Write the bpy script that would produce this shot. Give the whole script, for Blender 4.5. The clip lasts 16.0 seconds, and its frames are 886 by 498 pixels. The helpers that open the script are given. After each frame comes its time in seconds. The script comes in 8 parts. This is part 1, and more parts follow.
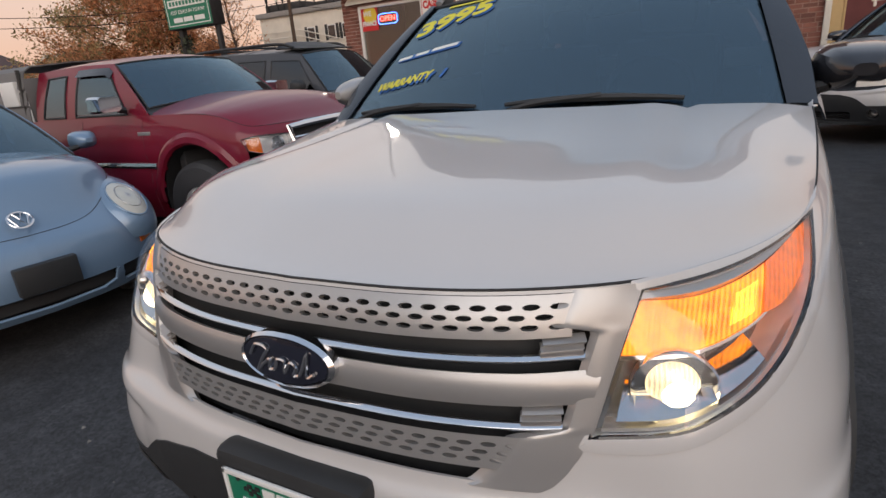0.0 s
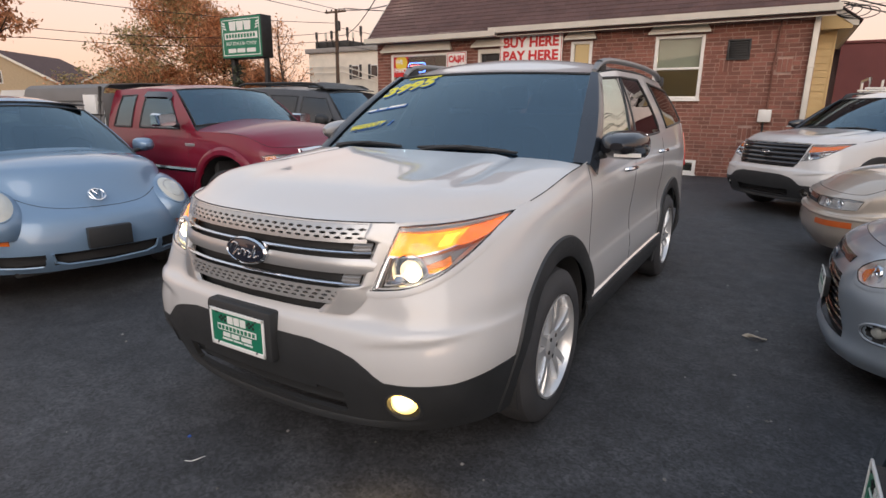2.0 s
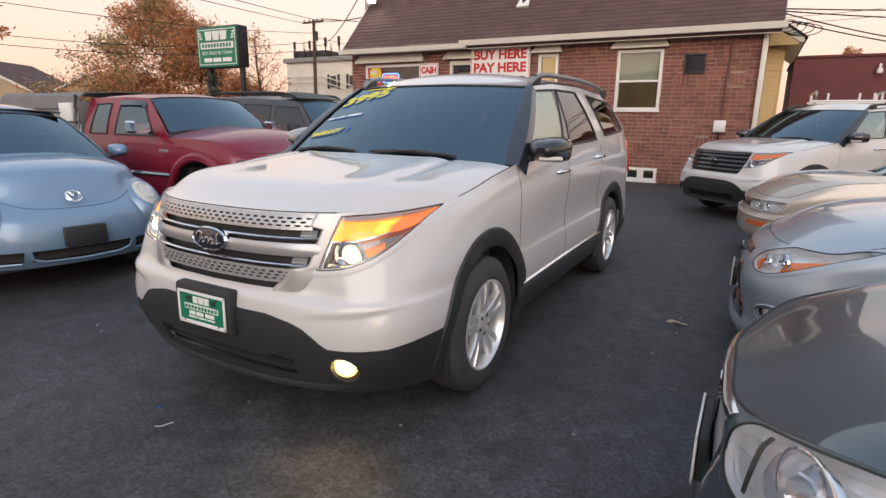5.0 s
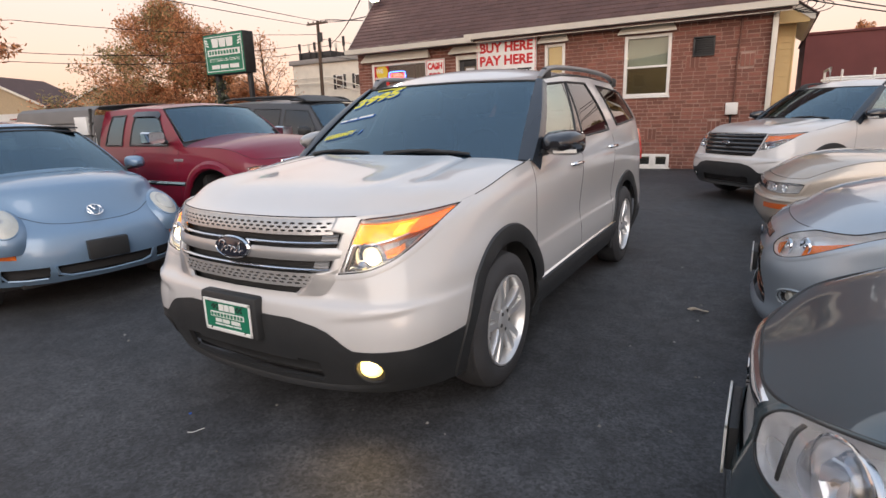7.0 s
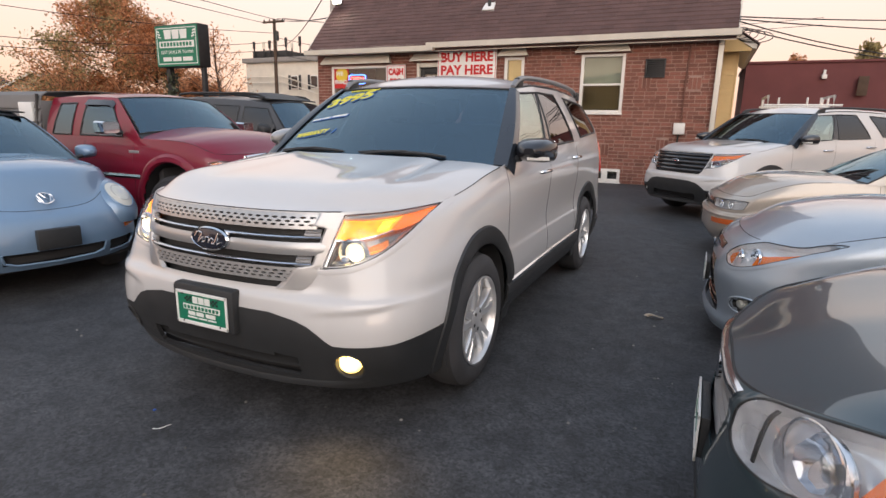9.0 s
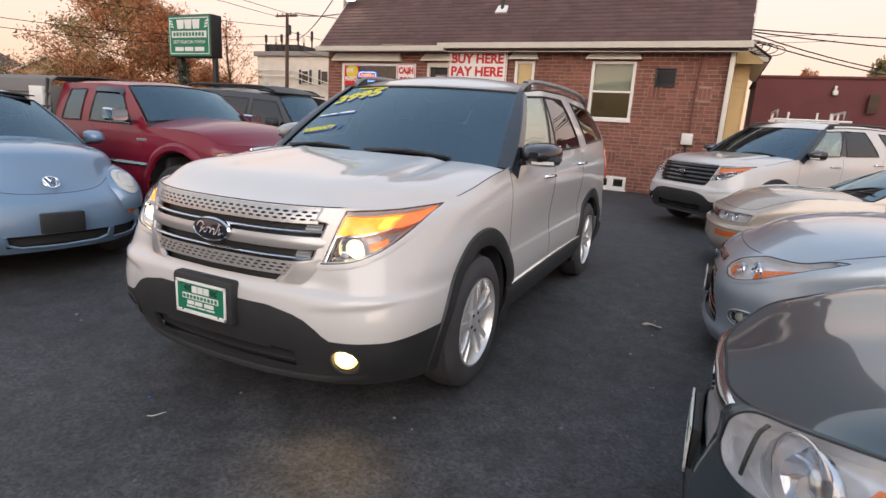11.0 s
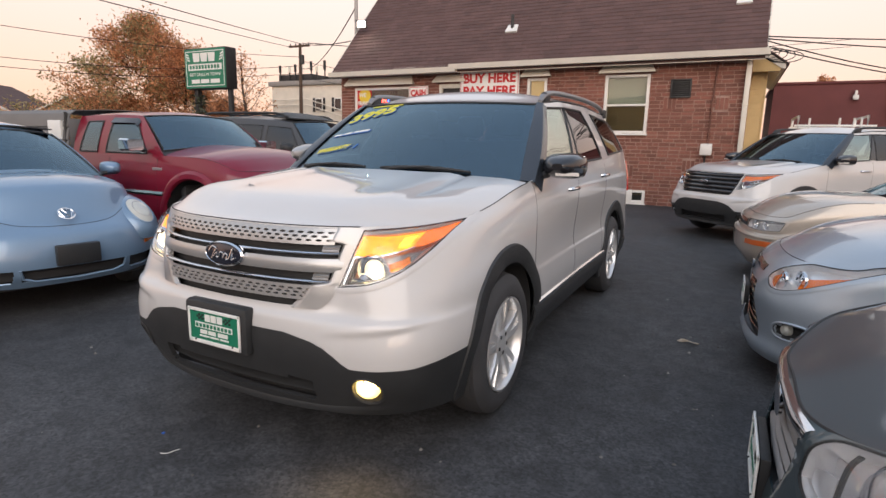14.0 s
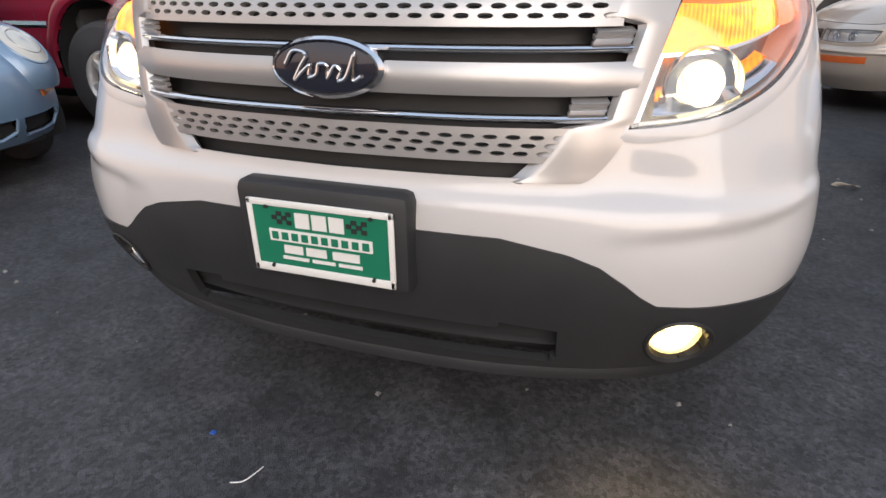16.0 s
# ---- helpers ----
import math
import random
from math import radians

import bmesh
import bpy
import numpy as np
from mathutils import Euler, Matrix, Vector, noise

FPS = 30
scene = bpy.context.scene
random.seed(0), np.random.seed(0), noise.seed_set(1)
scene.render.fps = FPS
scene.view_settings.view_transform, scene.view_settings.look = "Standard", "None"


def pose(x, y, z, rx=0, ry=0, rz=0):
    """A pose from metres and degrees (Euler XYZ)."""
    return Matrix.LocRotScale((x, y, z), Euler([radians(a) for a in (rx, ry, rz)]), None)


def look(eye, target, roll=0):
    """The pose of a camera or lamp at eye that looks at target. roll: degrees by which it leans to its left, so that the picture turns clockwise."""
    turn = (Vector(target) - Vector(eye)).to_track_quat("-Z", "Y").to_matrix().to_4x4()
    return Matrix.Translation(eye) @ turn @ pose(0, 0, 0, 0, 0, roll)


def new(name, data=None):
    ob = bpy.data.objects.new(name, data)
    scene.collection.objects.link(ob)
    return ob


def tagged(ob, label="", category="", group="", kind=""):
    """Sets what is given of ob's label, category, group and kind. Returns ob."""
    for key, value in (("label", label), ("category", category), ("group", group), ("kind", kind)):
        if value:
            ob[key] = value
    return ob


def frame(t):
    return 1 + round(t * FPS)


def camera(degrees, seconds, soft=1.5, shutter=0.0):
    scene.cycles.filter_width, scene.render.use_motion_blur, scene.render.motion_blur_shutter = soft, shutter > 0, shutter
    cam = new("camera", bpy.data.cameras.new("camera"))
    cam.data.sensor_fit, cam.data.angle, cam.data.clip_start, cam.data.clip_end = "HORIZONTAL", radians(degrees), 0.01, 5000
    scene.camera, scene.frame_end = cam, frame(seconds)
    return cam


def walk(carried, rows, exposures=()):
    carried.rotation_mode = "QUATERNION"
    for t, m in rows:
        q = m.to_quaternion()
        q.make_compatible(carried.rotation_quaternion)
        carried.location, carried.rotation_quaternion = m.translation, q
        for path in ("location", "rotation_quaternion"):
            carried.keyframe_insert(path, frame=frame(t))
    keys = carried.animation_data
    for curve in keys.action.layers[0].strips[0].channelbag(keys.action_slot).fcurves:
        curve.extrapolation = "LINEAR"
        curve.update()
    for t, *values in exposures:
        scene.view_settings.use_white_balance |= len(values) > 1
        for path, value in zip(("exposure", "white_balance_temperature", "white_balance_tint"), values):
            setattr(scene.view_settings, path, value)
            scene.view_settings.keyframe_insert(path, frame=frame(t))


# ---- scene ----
cam = camera(77.7, 16.0)
PATH = [
    (0, (0.726, -1.644, 1.424), (-0.194, 0.013, 0.784), -5.2),
    (0.5, (1.047, -1.834, 1.434), (0.003, -0.236, 0.836), -3.2),
    (1, (1.332, -2.176, 1.453), (0.327, -0.548, 0.873), -1.2),
    (1.5, (1.572, -2.293, 1.473), (0.574, -0.642, 0.943), -0.5),
    (2, (1.766, -2.395, 1.471), (0.764, -0.735, 0.979), 0.6),
    (2.5, (1.865, -2.47, 1.486), (0.851, -0.807, 1.032), 0.4),
    (3, (1.904, -2.584, 1.477), (0.931, -0.893, 1.039), 0.8),
    (3.5, (1.933, -2.714, 1.456), (0.988, -1.009, 1.006), 1.1),
    (3.7, (1.958, -2.734, 1.463), (1.029, -1.021, 1.012), 1.1),
    (5.8, (2.174, -2.564, 1.467), (1.193, -0.885, 0.996), -0.3),
    (6, (2.171, -2.564, 1.468), (1.149, -0.914, 0.987), -2.1),
    (6.5, (2.151, -2.582, 1.466), (1.093, -0.954, 0.987), -3.1),
    (7, (2.113, -2.647, 1.486), (1.13, -0.971, 1.011), -1.9),
    (7.5, (2.051, -2.681, 1.466), (1.165, -0.95, 0.998), -1.1),
    (8, (2.016, -2.723, 1.46), (1.171, -0.97, 0.999), -0.4),
    (8.5, (2.012, -2.757, 1.457), (1.182, -0.994, 1.006), 0.3),
    (9, (2.013, -2.762, 1.459), (1.187, -0.997, 1.009), 1.1),
    (11.5, (2.042, -2.76, 1.46), (1.201, -1.001, 1.013), 3.7),
    (12, (2.089, -2.734, 1.464), (1.236, -0.98, 1.022), 3.6),
    (12.5, (2.136, -2.697, 1.463), (1.247, -0.957, 1.035), 2.9),
    (13, (2.175, -2.638, 1.46), (1.258, -0.909, 1.048), 2.3),
    (13.5, (2.098, -2.631, 1.452), (1.175, -0.901, 1.062), 1.9),
    (14, (1.937, -2.646, 1.413), (1.037, -0.9, 1.037), 1.2),
    (14.5, (1.659, -2.514, 1.305), (0.847, -0.745, 0.845), 0.1),
    (14.9, (1.356, -2.322, 1.273), (0.624, -0.556, 0.686), -1.5),
    (15, (1.283, -2.28, 1.261), (0.555, -0.518, 0.656), -1.5),
    (15.3, (1.039, -2.181, 1.231), (0.303, -0.447, 0.559), -2.1),
    (15.5, (0.847, -2.133, 1.199), (0.223, -0.389, 0.444), -1.1),
    (15.8, (0.634, -2.039, 1.118), (0.106, -0.294, 0.297), -0.0),
    (16, (0.535, -1.925, 1.057), (-0.028, -0.216, 0.192), -0.3),
]
walk(cam, [(t, look(eye, target, roll)) for t, eye, target, roll in PATH],
     exposures=[(0, .18), (.5, .36), (1, .47), (2, .52), (3, .60), (6, .67), (9, .68), (12.5, .68), (14, .64), (15, .76), (15.5, .86), (16, .86)])

# ---- light: a clear dusk sky, the sun just gone behind the houses ----
world = bpy.data.worlds.new("dusk")
scene.world = world
world.use_nodes = True
wn = world.node_tree.nodes
wl = world.node_tree.links
sky = wn.new("ShaderNodeTexSky")
sky.sky_type = "NISHITA"
sky.sun_disc = False
sky.sun_elevation = radians(3.0)
sky.sun_rotation = radians(155.0)
sky.air_density, sky.dust_density, sky.ozone_density = 1.0, 1.5, 2.0
# the pink band and pale upper sky opposite the sunset
coords = wn.new("ShaderNodeTexCoord")
split = wn.new("ShaderNodeSeparateXYZ")
wl.new(coords.outputs["Generated"], split.inputs[0])
ramp = wn.new("ShaderNodeValToRGB")
wl.new(split.outputs["Z"], ramp.inputs[0])
ramp.color_ramp.elements[0].position, ramp.color_ramp.elements[0].color = 0.0, (0.71, 0.405, 0.31, 1)
ramp.color_ramp.elements[1].position, ramp.color_ramp.elements[1].color = 0.9, (0.33, 0.40, 0.52, 1)
for at, colour in ((0.14, (0.695, 0.465, 0.375, 1)), (0.30, (0.665, 0.555, 0.49, 1)), (0.55, (0.505, 0.535, 0.60, 1))):
    ramp.color_ramp.elements.new(at).color = colour
scaled = wn.new("ShaderNodeMix")
scaled.data_type, scaled.blend_type = "RGBA", "ADD"
scaled.inputs[0].default_value = 1.0
dim = wn.new("ShaderNodeMix")
dim.data_type, dim.blend_type = "RGBA", "MULTIPLY"
dim.inputs[0].default_value = 1.0
dim.inputs[7].default_value = (0.06, 0.06, 0.063, 1)
wl.new(sky.outputs[0], dim.inputs[6])
wl.new(dim.outputs[2], scaled.inputs[6])
wl.new(ramp.outputs[0], scaled.inputs[7])
wl.new(scaled.outputs[2], wn["Background"].inputs[0])
wn["Background"].inputs[1].default_value = 1.0

sun_data = bpy.data.lights.new("sun", "SUN")
sun_data.energy, sun_data.angle, sun_data.color = 1.30, radians(60), (1.0, 0.89, 0.815)
sun_lamp = new("sun", sun_data)
sun_lamp.matrix_world = look((0, 0, 30), (-6, 13, 24))
# the burning fog lamp throws a warm pool on the asphalt
fog_data = bpy.data.lights.new("fog_light", "SPOT")
fog_data.energy, fog_data.color, fog_data.shadow_soft_size = 3.0, (1.0, .60, .17), .03
fog_data.spot_size, fog_data.spot_blend = radians(150), 1.0
new("fog_light", fog_data).matrix_world = look((.714, -.952, .372), (.77, -1.22, 0))


# ---- building kit ----
V = Vector


def lerp(a, b, f):
    return a + (b - a) * f


def smooth(f):
    f = min(1.0, max(0.0, f))
    return f * f * (3 - 2 * f)


def spline(pts, f):
    """A point at f (0 to len-1) on a Catmull-Rom curve through pts."""
    n = len(pts) - 1
    i = min(n - 1, max(0, int(math.floor(f))))
    u = f - i
    p1, p2 = np.array(pts[i], float), np.array(pts[i + 1], float)
    p0 = np.array(pts[i - 1], float) if i > 0 else 2 * p1 - p2
    p3 = np.array(pts[i + 2], float) if i + 2 <= n else 2 * p2 - p1
    return 0.5 * (2 * p1 + (p2 - p0) * u + (2 * p0 - 5 * p1 + 4 * p2 - p3) * u * u + (3 * p1 - p0 - 3 * p2 + p3) * u ** 3)


def finish(bm, angle=32):
    bmesh.ops.recalc_face_normals(bm, faces=bm.faces)
    for f in bm.faces:
        f.smooth = True
    for e in bm.edges:
        if len(e.link_faces) != 2 or e.calc_face_angle(0) > radians(angle):
            e.smooth = False
    return bm


def part(name, bm, material, parent=None, label="", angle=32):
    me = bpy.data.meshes.new(name)
    finish(bm, angle).to_mesh(me)
    bm.free()
    me.materials.append(material)
    ob = new(name, me)
    if parent is not None:
        ob.parent = parent
    if label:
        ob["label"] = label
    return ob


def share(name, ob, parent, m):
    """Another object on the same mesh."""
    o = new(name, ob.data)
    o.parent = parent
    o.matrix_basis = m
    return o


def thing(name, label, category, m=None, group="", kind=""):
    ob = new(name)
    ob.empty_display_size = 0.1
    if m is not None:
        ob.matrix_world = m
    return tagged(ob, label, category, group, kind)


def box(bm, x0, x1, y0, y1, z0, z1, bevel=0.0):
    r = bmesh.ops.create_cube(bm, size=1.0, matrix=Matrix.LocRotScale(((x0 + x1) / 2, (y0 + y1) / 2, (z0 + z1) / 2), None, (x1 - x0, y1 - y0, z1 - z0)))
    if bevel:
        es = {e for v in r["verts"] for e in v.link_edges}
        bmesh.ops.bevel(bm, geom=list(es), offset=bevel, segments=2, affect="EDGES", profile=0.5)
    return bm


def boxes(*args):
    bm = bmesh.new()
    for a in args:
        box(bm, *a)
    return bm


def sheet(pts, thick=0.004, keep=None, bm=None, flip=False):
    """A grid of points made a skin of that thickness; the second layer lies behind it. keep(point) drops faces."""
    bm = bm or bmesh.new()
    P = np.array([[tuple(p) for p in row] for row in pts], float)
    du = np.gradient(P, axis=0)
    dv = np.gradient(P, axis=1)
    N = np.cross(du, dv)
    N /= np.maximum(np.linalg.norm(N, axis=2, keepdims=True), 1e-9)
    if flip:
        N = -N
    Q = P - N * thick
    nu, nv = P.shape[:2]
    use = np.ones((nu - 1, nv - 1), bool)
    if keep is not None:
        for i in range(nu - 1):
            for j in range(nv - 1):
                use[i, j] = keep((P[i, j] + P[i + 1, j] + P[i, j + 1] + P[i + 1, j + 1]) / 4)
    made = {}

    def vert(layer, i, j):
        k = (layer, i, j)
        if k not in made:
            made[k] = bm.verts.new((P if layer == 0 else Q)[i, j])
        return made[k]

    def face(*ks):
        vs = [vert(*k) for k in ks]
        if len(set(vs)) > 2:
            try:
                bm.faces.new(vs)
            except ValueError:
                pass
    for i in range(nu - 1):
        for j in range(nv - 1):
            if not use[i, j]:
                continue
            face((0, i, j), (0, i + 1, j), (0, i + 1, j + 1), (0, i, j + 1))
            if thick:
                face((1, i, j), (1, i, j + 1), (1, i + 1, j + 1), (1, i + 1, j))
                for di, dj, a, b in ((-1, 0, (i, j), (i, j + 1)), (1, 0, (i + 1, j), (i + 1, j + 1)), (0, -1, (i, j), (i + 1, j)), (0, 1, (i, j + 1), (i + 1, j + 1))):
                    ii, jj = i + di, j + dj
                    if not (0 <= ii < nu - 1 and 0 <= jj < nv - 1 and use[ii, jj]):
                        face((0, *a), (0, *b), (1, *b), (1, *a))
    return bm


def grid(fn, nu, nv):
    return [[fn(i / (nu - 1), j / (nv - 1)) for j in range(nv)] for i in range(nu)]


def tube(path, radius, sides=8, closed=False, bm=None, flat=1.0):
    """A bar along a path; radius may be a number or one number a point."""
    bm = bm or bmesh.new()
    pts = [V(p) for p in path]
    n = len(pts)
    rings = []
    for i, p in enumerate(pts):
        a = pts[(i - 1) % n] if closed or i > 0 else p
        b = pts[(i + 1) % n] if closed or i < n - 1 else p
        d = (b - a).normalized()
        s = d.cross(V((0, 0, 1)))
        if s.length < 1e-3:
            s = d.cross(V((0, 1, 0)))
        s.normalize()
        u = s.cross(d)
        r = radius[i] if isinstance(radius, (list, tuple)) else radius
        rings.append([bm.verts.new(p + s * math.cos(2 * math.pi * k / sides) * r + u * math.sin(2 * math.pi * k / sides) * r * flat) for k in range(sides)])
    for i in range(n if closed else n - 1):
        a, b = rings[i], rings[(i + 1) % n]
        for k in range(sides):
            bm.faces.new((a[k], a[(k + 1) % sides], b[(k + 1) % sides], b[k]))
    if not closed:
        bm.faces.new(rings[0])
        bm.faces.new(rings[-1])
    return bm


def lathe(profile, sides=32, axis="x", bm=None, centre=(0, 0, 0), cap=True):
    """Turns a profile of (along, radius) round an axis."""
    bm = bm or bmesh.new()
    rings = []
    for a, r in profile:
        ring = []
        for k in range(sides):
            t = 2 * math.pi * k / sides
            c, s = math.cos(t) * r, math.sin(t) * r
            co = {"x": (a, c, s), "y": (c, a, s), "z": (c, s, a)}[axis]
            ring.append(bm.verts.new(V(co) + V(centre)))
        rings.append(ring)
    for a, b in zip(rings, rings[1:]):
        for k in range(sides):
            bm.faces.new((a[k], a[(k + 1) % sides], b[(k + 1) % sides], b[k]))
    for ring, (a, r) in ((rings[0], profile[0]), (rings[-1], profile[-1])):
        if r > 1e-4 and cap:
            bm.faces.new(ring)
    bmesh.ops.remove_doubles(bm, verts=bm.verts, dist=1e-5)
    return bm


def slab(outline, depth, axis="y", at=0.0, bm=None):
    """A flat outline (a, b) made solid: axis y: (x, z) at y; axis x: (y, z); axis z: (x, y)."""
    bm = bm or bmesh.new()

    def co(p, d):
        return {"y": (p[0], d, p[1]), "x": (d, p[0], p[1]), "z": (p[0], p[1], d)}[axis]
    a = [bm.verts.new(co(p, at)) for p in outline]
    b = [bm.verts.new(co(p, at + depth)) for p in outline]
    bm.faces.new(a)
    bm.faces.new(b[::-1])
    n = len(a)
    for i in range(n):
        bm.faces.new((a[i], a[(i + 1) % n], b[(i + 1) % n], b[i]))
    return bm


def words(text, size, material, parent, m, depth=0.004, name="lettering", bold=0.0, width=None, align="CENTER"):
    """Built-in-font lettering as a mesh, in the x-y plane of m."""
    cu = bpy.data.curves.new(name, "FONT")
    cu.body, cu.size, cu.extrude, cu.offset, cu.align_x, cu.align_y = text, size, depth, bold, align, "CENTER"
    cu.resolution_u = 3
    tmp = new(name, cu)
    dg = bpy.context.evaluated_depsgraph_get()
    dg.update()
    me = bpy.data.meshes.new_from_object(tmp.evaluated_get(dg))
    bpy.data.objects.remove(tmp)
    me.materials.clear()
    me.materials.append(material)
    if width:
        xs = [v.co.x for v in me.vertices]
        k = width / (max(xs) - min(xs))
        for v in me.vertices:
            v.co.x *= k
    ob = new(name, me)
    ob.parent = parent
    ob.matrix_basis = m
    return ob


# ---- materials ----
def material(name, colour, rough=0.5, metal=0.0, coat=0.0, vary=0.0, scale=6.0, fine=0.0, fine_scale=200.0, bump=0.0, bump_scale=60.0, second=None, spread=0.5, rough_vary=0.0, emit=None, strength=0.0, random=0.0, spec=0.5, glow_vary=False):
    """A surface with stains (vary, scale), grain (fine) and relief (bump), in object space."""
    m = bpy.data.materials.new(name)
    m.use_nodes = True
    n, l = m.node_tree.nodes, m.node_tree.links
    b = n["Principled BSDF"]
    b.inputs["Base Color"].default_value = (*colour, 1)
    b.inputs["Roughness"].default_value = rough
    b.inputs["Metallic"].default_value = metal
    b.inputs["Coat Weight"].default_value = coat
    b.inputs["Coat Roughness"].default_value = 0.04
    b.inputs["Specular IOR Level"].default_value = spec
    tc = n.new("ShaderNodeTexCoord")
    out = None
    if vary or second:
        t = n.new("ShaderNodeTexNoise")
        t.inputs["Scale"].default_value, t.inputs["Detail"].default_value = scale, 5
        l.new(tc.outputs["Object"], t.inputs["Vector"])
        r = n.new("ShaderNodeMapRange")
        r.inputs[1].default_value, r.inputs[2].default_value = 0.5 - spread / 2, 0.5 + spread / 2
        l.new(t.outputs["Fac"], r.inputs[0])
        mx = n.new("ShaderNodeMix")
        mx.data_type = "RGBA"
        c2 = second or tuple(c * (1 - vary) for c in colour)
        mx.inputs[6].default_value, mx.inputs[7].default_value = (*colour, 1), (*c2, 1)
        l.new(r.outputs[0], mx.inputs[0])
        out = mx.outputs[2]
        if rough_vary:
            rr = n.new("ShaderNodeMapRange")
            rr.inputs[3].default_value, rr.inputs[4].default_value = rough - rough_vary, rough + rough_vary
            l.new(t.outputs["Fac"], rr.inputs[0])
            l.new(rr.outputs[0], b.inputs["Roughness"])
    if fine:
        t = n.new("ShaderNodeTexNoise")
        t.inputs["Scale"].default_value, t.inputs["Detail"].default_value = fine_scale, 3
        l.new(tc.outputs["Object"], t.inputs["Vector"])
        r = n.new("ShaderNodeMapRange")
        r.inputs[1].default_value, r.inputs[2].default_value = 0.3, 0.7
        r.inputs[3].default_value, r.inputs[4].default_value = 1 - fine, 1 + fine
        l.new(t.outputs["Fac"], r.inputs[0])
        mx = n.new("ShaderNodeMix")
        mx.data_type, mx.blend_type = "RGBA", "MULTIPLY"
        mx.inputs[0].default_value = 1
        if out:
            l.new(out, mx.inputs[6])
        else:
            mx.inputs[6].default_value = (*colour, 1)
        l.new(r.outputs[0], mx.inputs[7])
        out = mx.outputs[2]
    if random:
        oi = n.new("ShaderNodeObjectInfo")
        geo = n.new("ShaderNodeNewGeometry")
        add = n.new("ShaderNodeMath")
        add.operation = "ADD"
        fr = n.new("ShaderNodeMath")
        fr.operation = "FRACT"
        l.new(oi.outputs["Random"], add.inputs[0])
        l.new(geo.outputs["Random Per Island"], add.inputs[1])
        l.new(add.outputs[0], fr.inputs[0])
        r = n.new("ShaderNodeMapRange")
        r.inputs[3].default_value, r.inputs[4].default_value = 1 - random, 1 + random
        l.new(fr.outputs[0], r.inputs[0])
        mx = n.new("ShaderNodeMix")
        mx.data_type, mx.blend_type = "RGBA", "MULTIPLY"
        mx.inputs[0].default_value = 1
        if out:
            l.new(out, mx.inputs[6])
        else:
            mx.inputs[6].default_value = (*colour, 1)
        l.new(r.outputs[0], mx.inputs[7])
        out = mx.outputs[2]
    if out:
        l.new(out, b.inputs["Base Color"])
    if bump:
        t = n.new("ShaderNodeTexNoise")
        t.inputs["Scale"].default_value, t.inputs["Detail"].default_value = bump_scale, 4
        l.new(tc.outputs["Object"], t.inputs["Vector"])
        bp = n.new("ShaderNodeBump")
        bp.inputs["Strength"].default_value, bp.inputs["Distance"].default_value = bump, 0.01
        l.new(t.outputs["Fac"], bp.inputs["Height"])
        l.new(bp.outputs[0], b.inputs["Normal"])
    if emit:
        b.inputs["Emission Color"].default_value = (*emit, 1)
        b.inputs["Emission Strength"].default_value = strength
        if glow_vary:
            # ribbed lens: glow painted as fine upright flutes with random brighter patches
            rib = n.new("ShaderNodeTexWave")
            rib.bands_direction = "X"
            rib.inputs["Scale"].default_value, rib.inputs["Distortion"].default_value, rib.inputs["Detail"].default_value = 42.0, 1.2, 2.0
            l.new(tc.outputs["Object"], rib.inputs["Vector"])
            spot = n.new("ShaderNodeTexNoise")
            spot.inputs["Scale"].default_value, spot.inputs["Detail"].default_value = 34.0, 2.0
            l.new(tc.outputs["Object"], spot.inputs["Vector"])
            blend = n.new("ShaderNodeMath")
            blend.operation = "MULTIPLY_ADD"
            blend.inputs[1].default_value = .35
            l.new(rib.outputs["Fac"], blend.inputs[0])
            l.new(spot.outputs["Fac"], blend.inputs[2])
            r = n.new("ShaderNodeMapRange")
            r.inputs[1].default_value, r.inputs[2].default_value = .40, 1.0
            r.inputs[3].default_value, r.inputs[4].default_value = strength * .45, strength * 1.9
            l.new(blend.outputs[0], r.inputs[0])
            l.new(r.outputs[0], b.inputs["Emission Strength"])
    return m


def glass(name, tint, rough=0.0, ior=1.52, shine=(.95, .97, 1.0), most=1.0):
    """A tinted pane: mirror-like at a slant, see-through by its tint."""
    m = bpy.data.materials.new(name)
    m.use_nodes = True
    n, l = m.node_tree.nodes, m.node_tree.links
    for x in list(n):
        if x.type != "OUTPUT_MATERIAL":
            n.remove(x)
    tr = n.new("ShaderNodeBsdfTransparent")
    tr.inputs[0].default_value = (*tint, 1)
    gl = n.new("ShaderNodeBsdfGlossy")
    gl.inputs["Roughness"].default_value = rough
    gl.inputs["Color"].default_value = (*shine, 1)
    # Schlick: the share of mirror light grows towards a slant
    lw = n.new("ShaderNodeLayerWeight")
    lw.inputs[0].default_value = 0.5
    pw = n.new("ShaderNodeMath")
    pw.operation, pw.inputs[1].default_value = "POWER", 5.0
    l.new(lw.outputs["Facing"], pw.inputs[0])
    r0 = ((ior - 1) / (ior + 1)) ** 2
    fr = n.new("ShaderNodeMapRange")
    fr.inputs[3].default_value, fr.inputs[4].default_value = r0, most
    l.new(pw.outputs[0], fr.inputs[0])
    mx = n.new("ShaderNodeMixShader")
    l.new(fr.outputs[0], mx.inputs[0])
    l.new(tr.outputs[0], mx.inputs[1])
    l.new(gl.outputs[0], mx.inputs[2])
    l.new(mx.outputs[0], n["Material Output"].inputs[0])
    return m


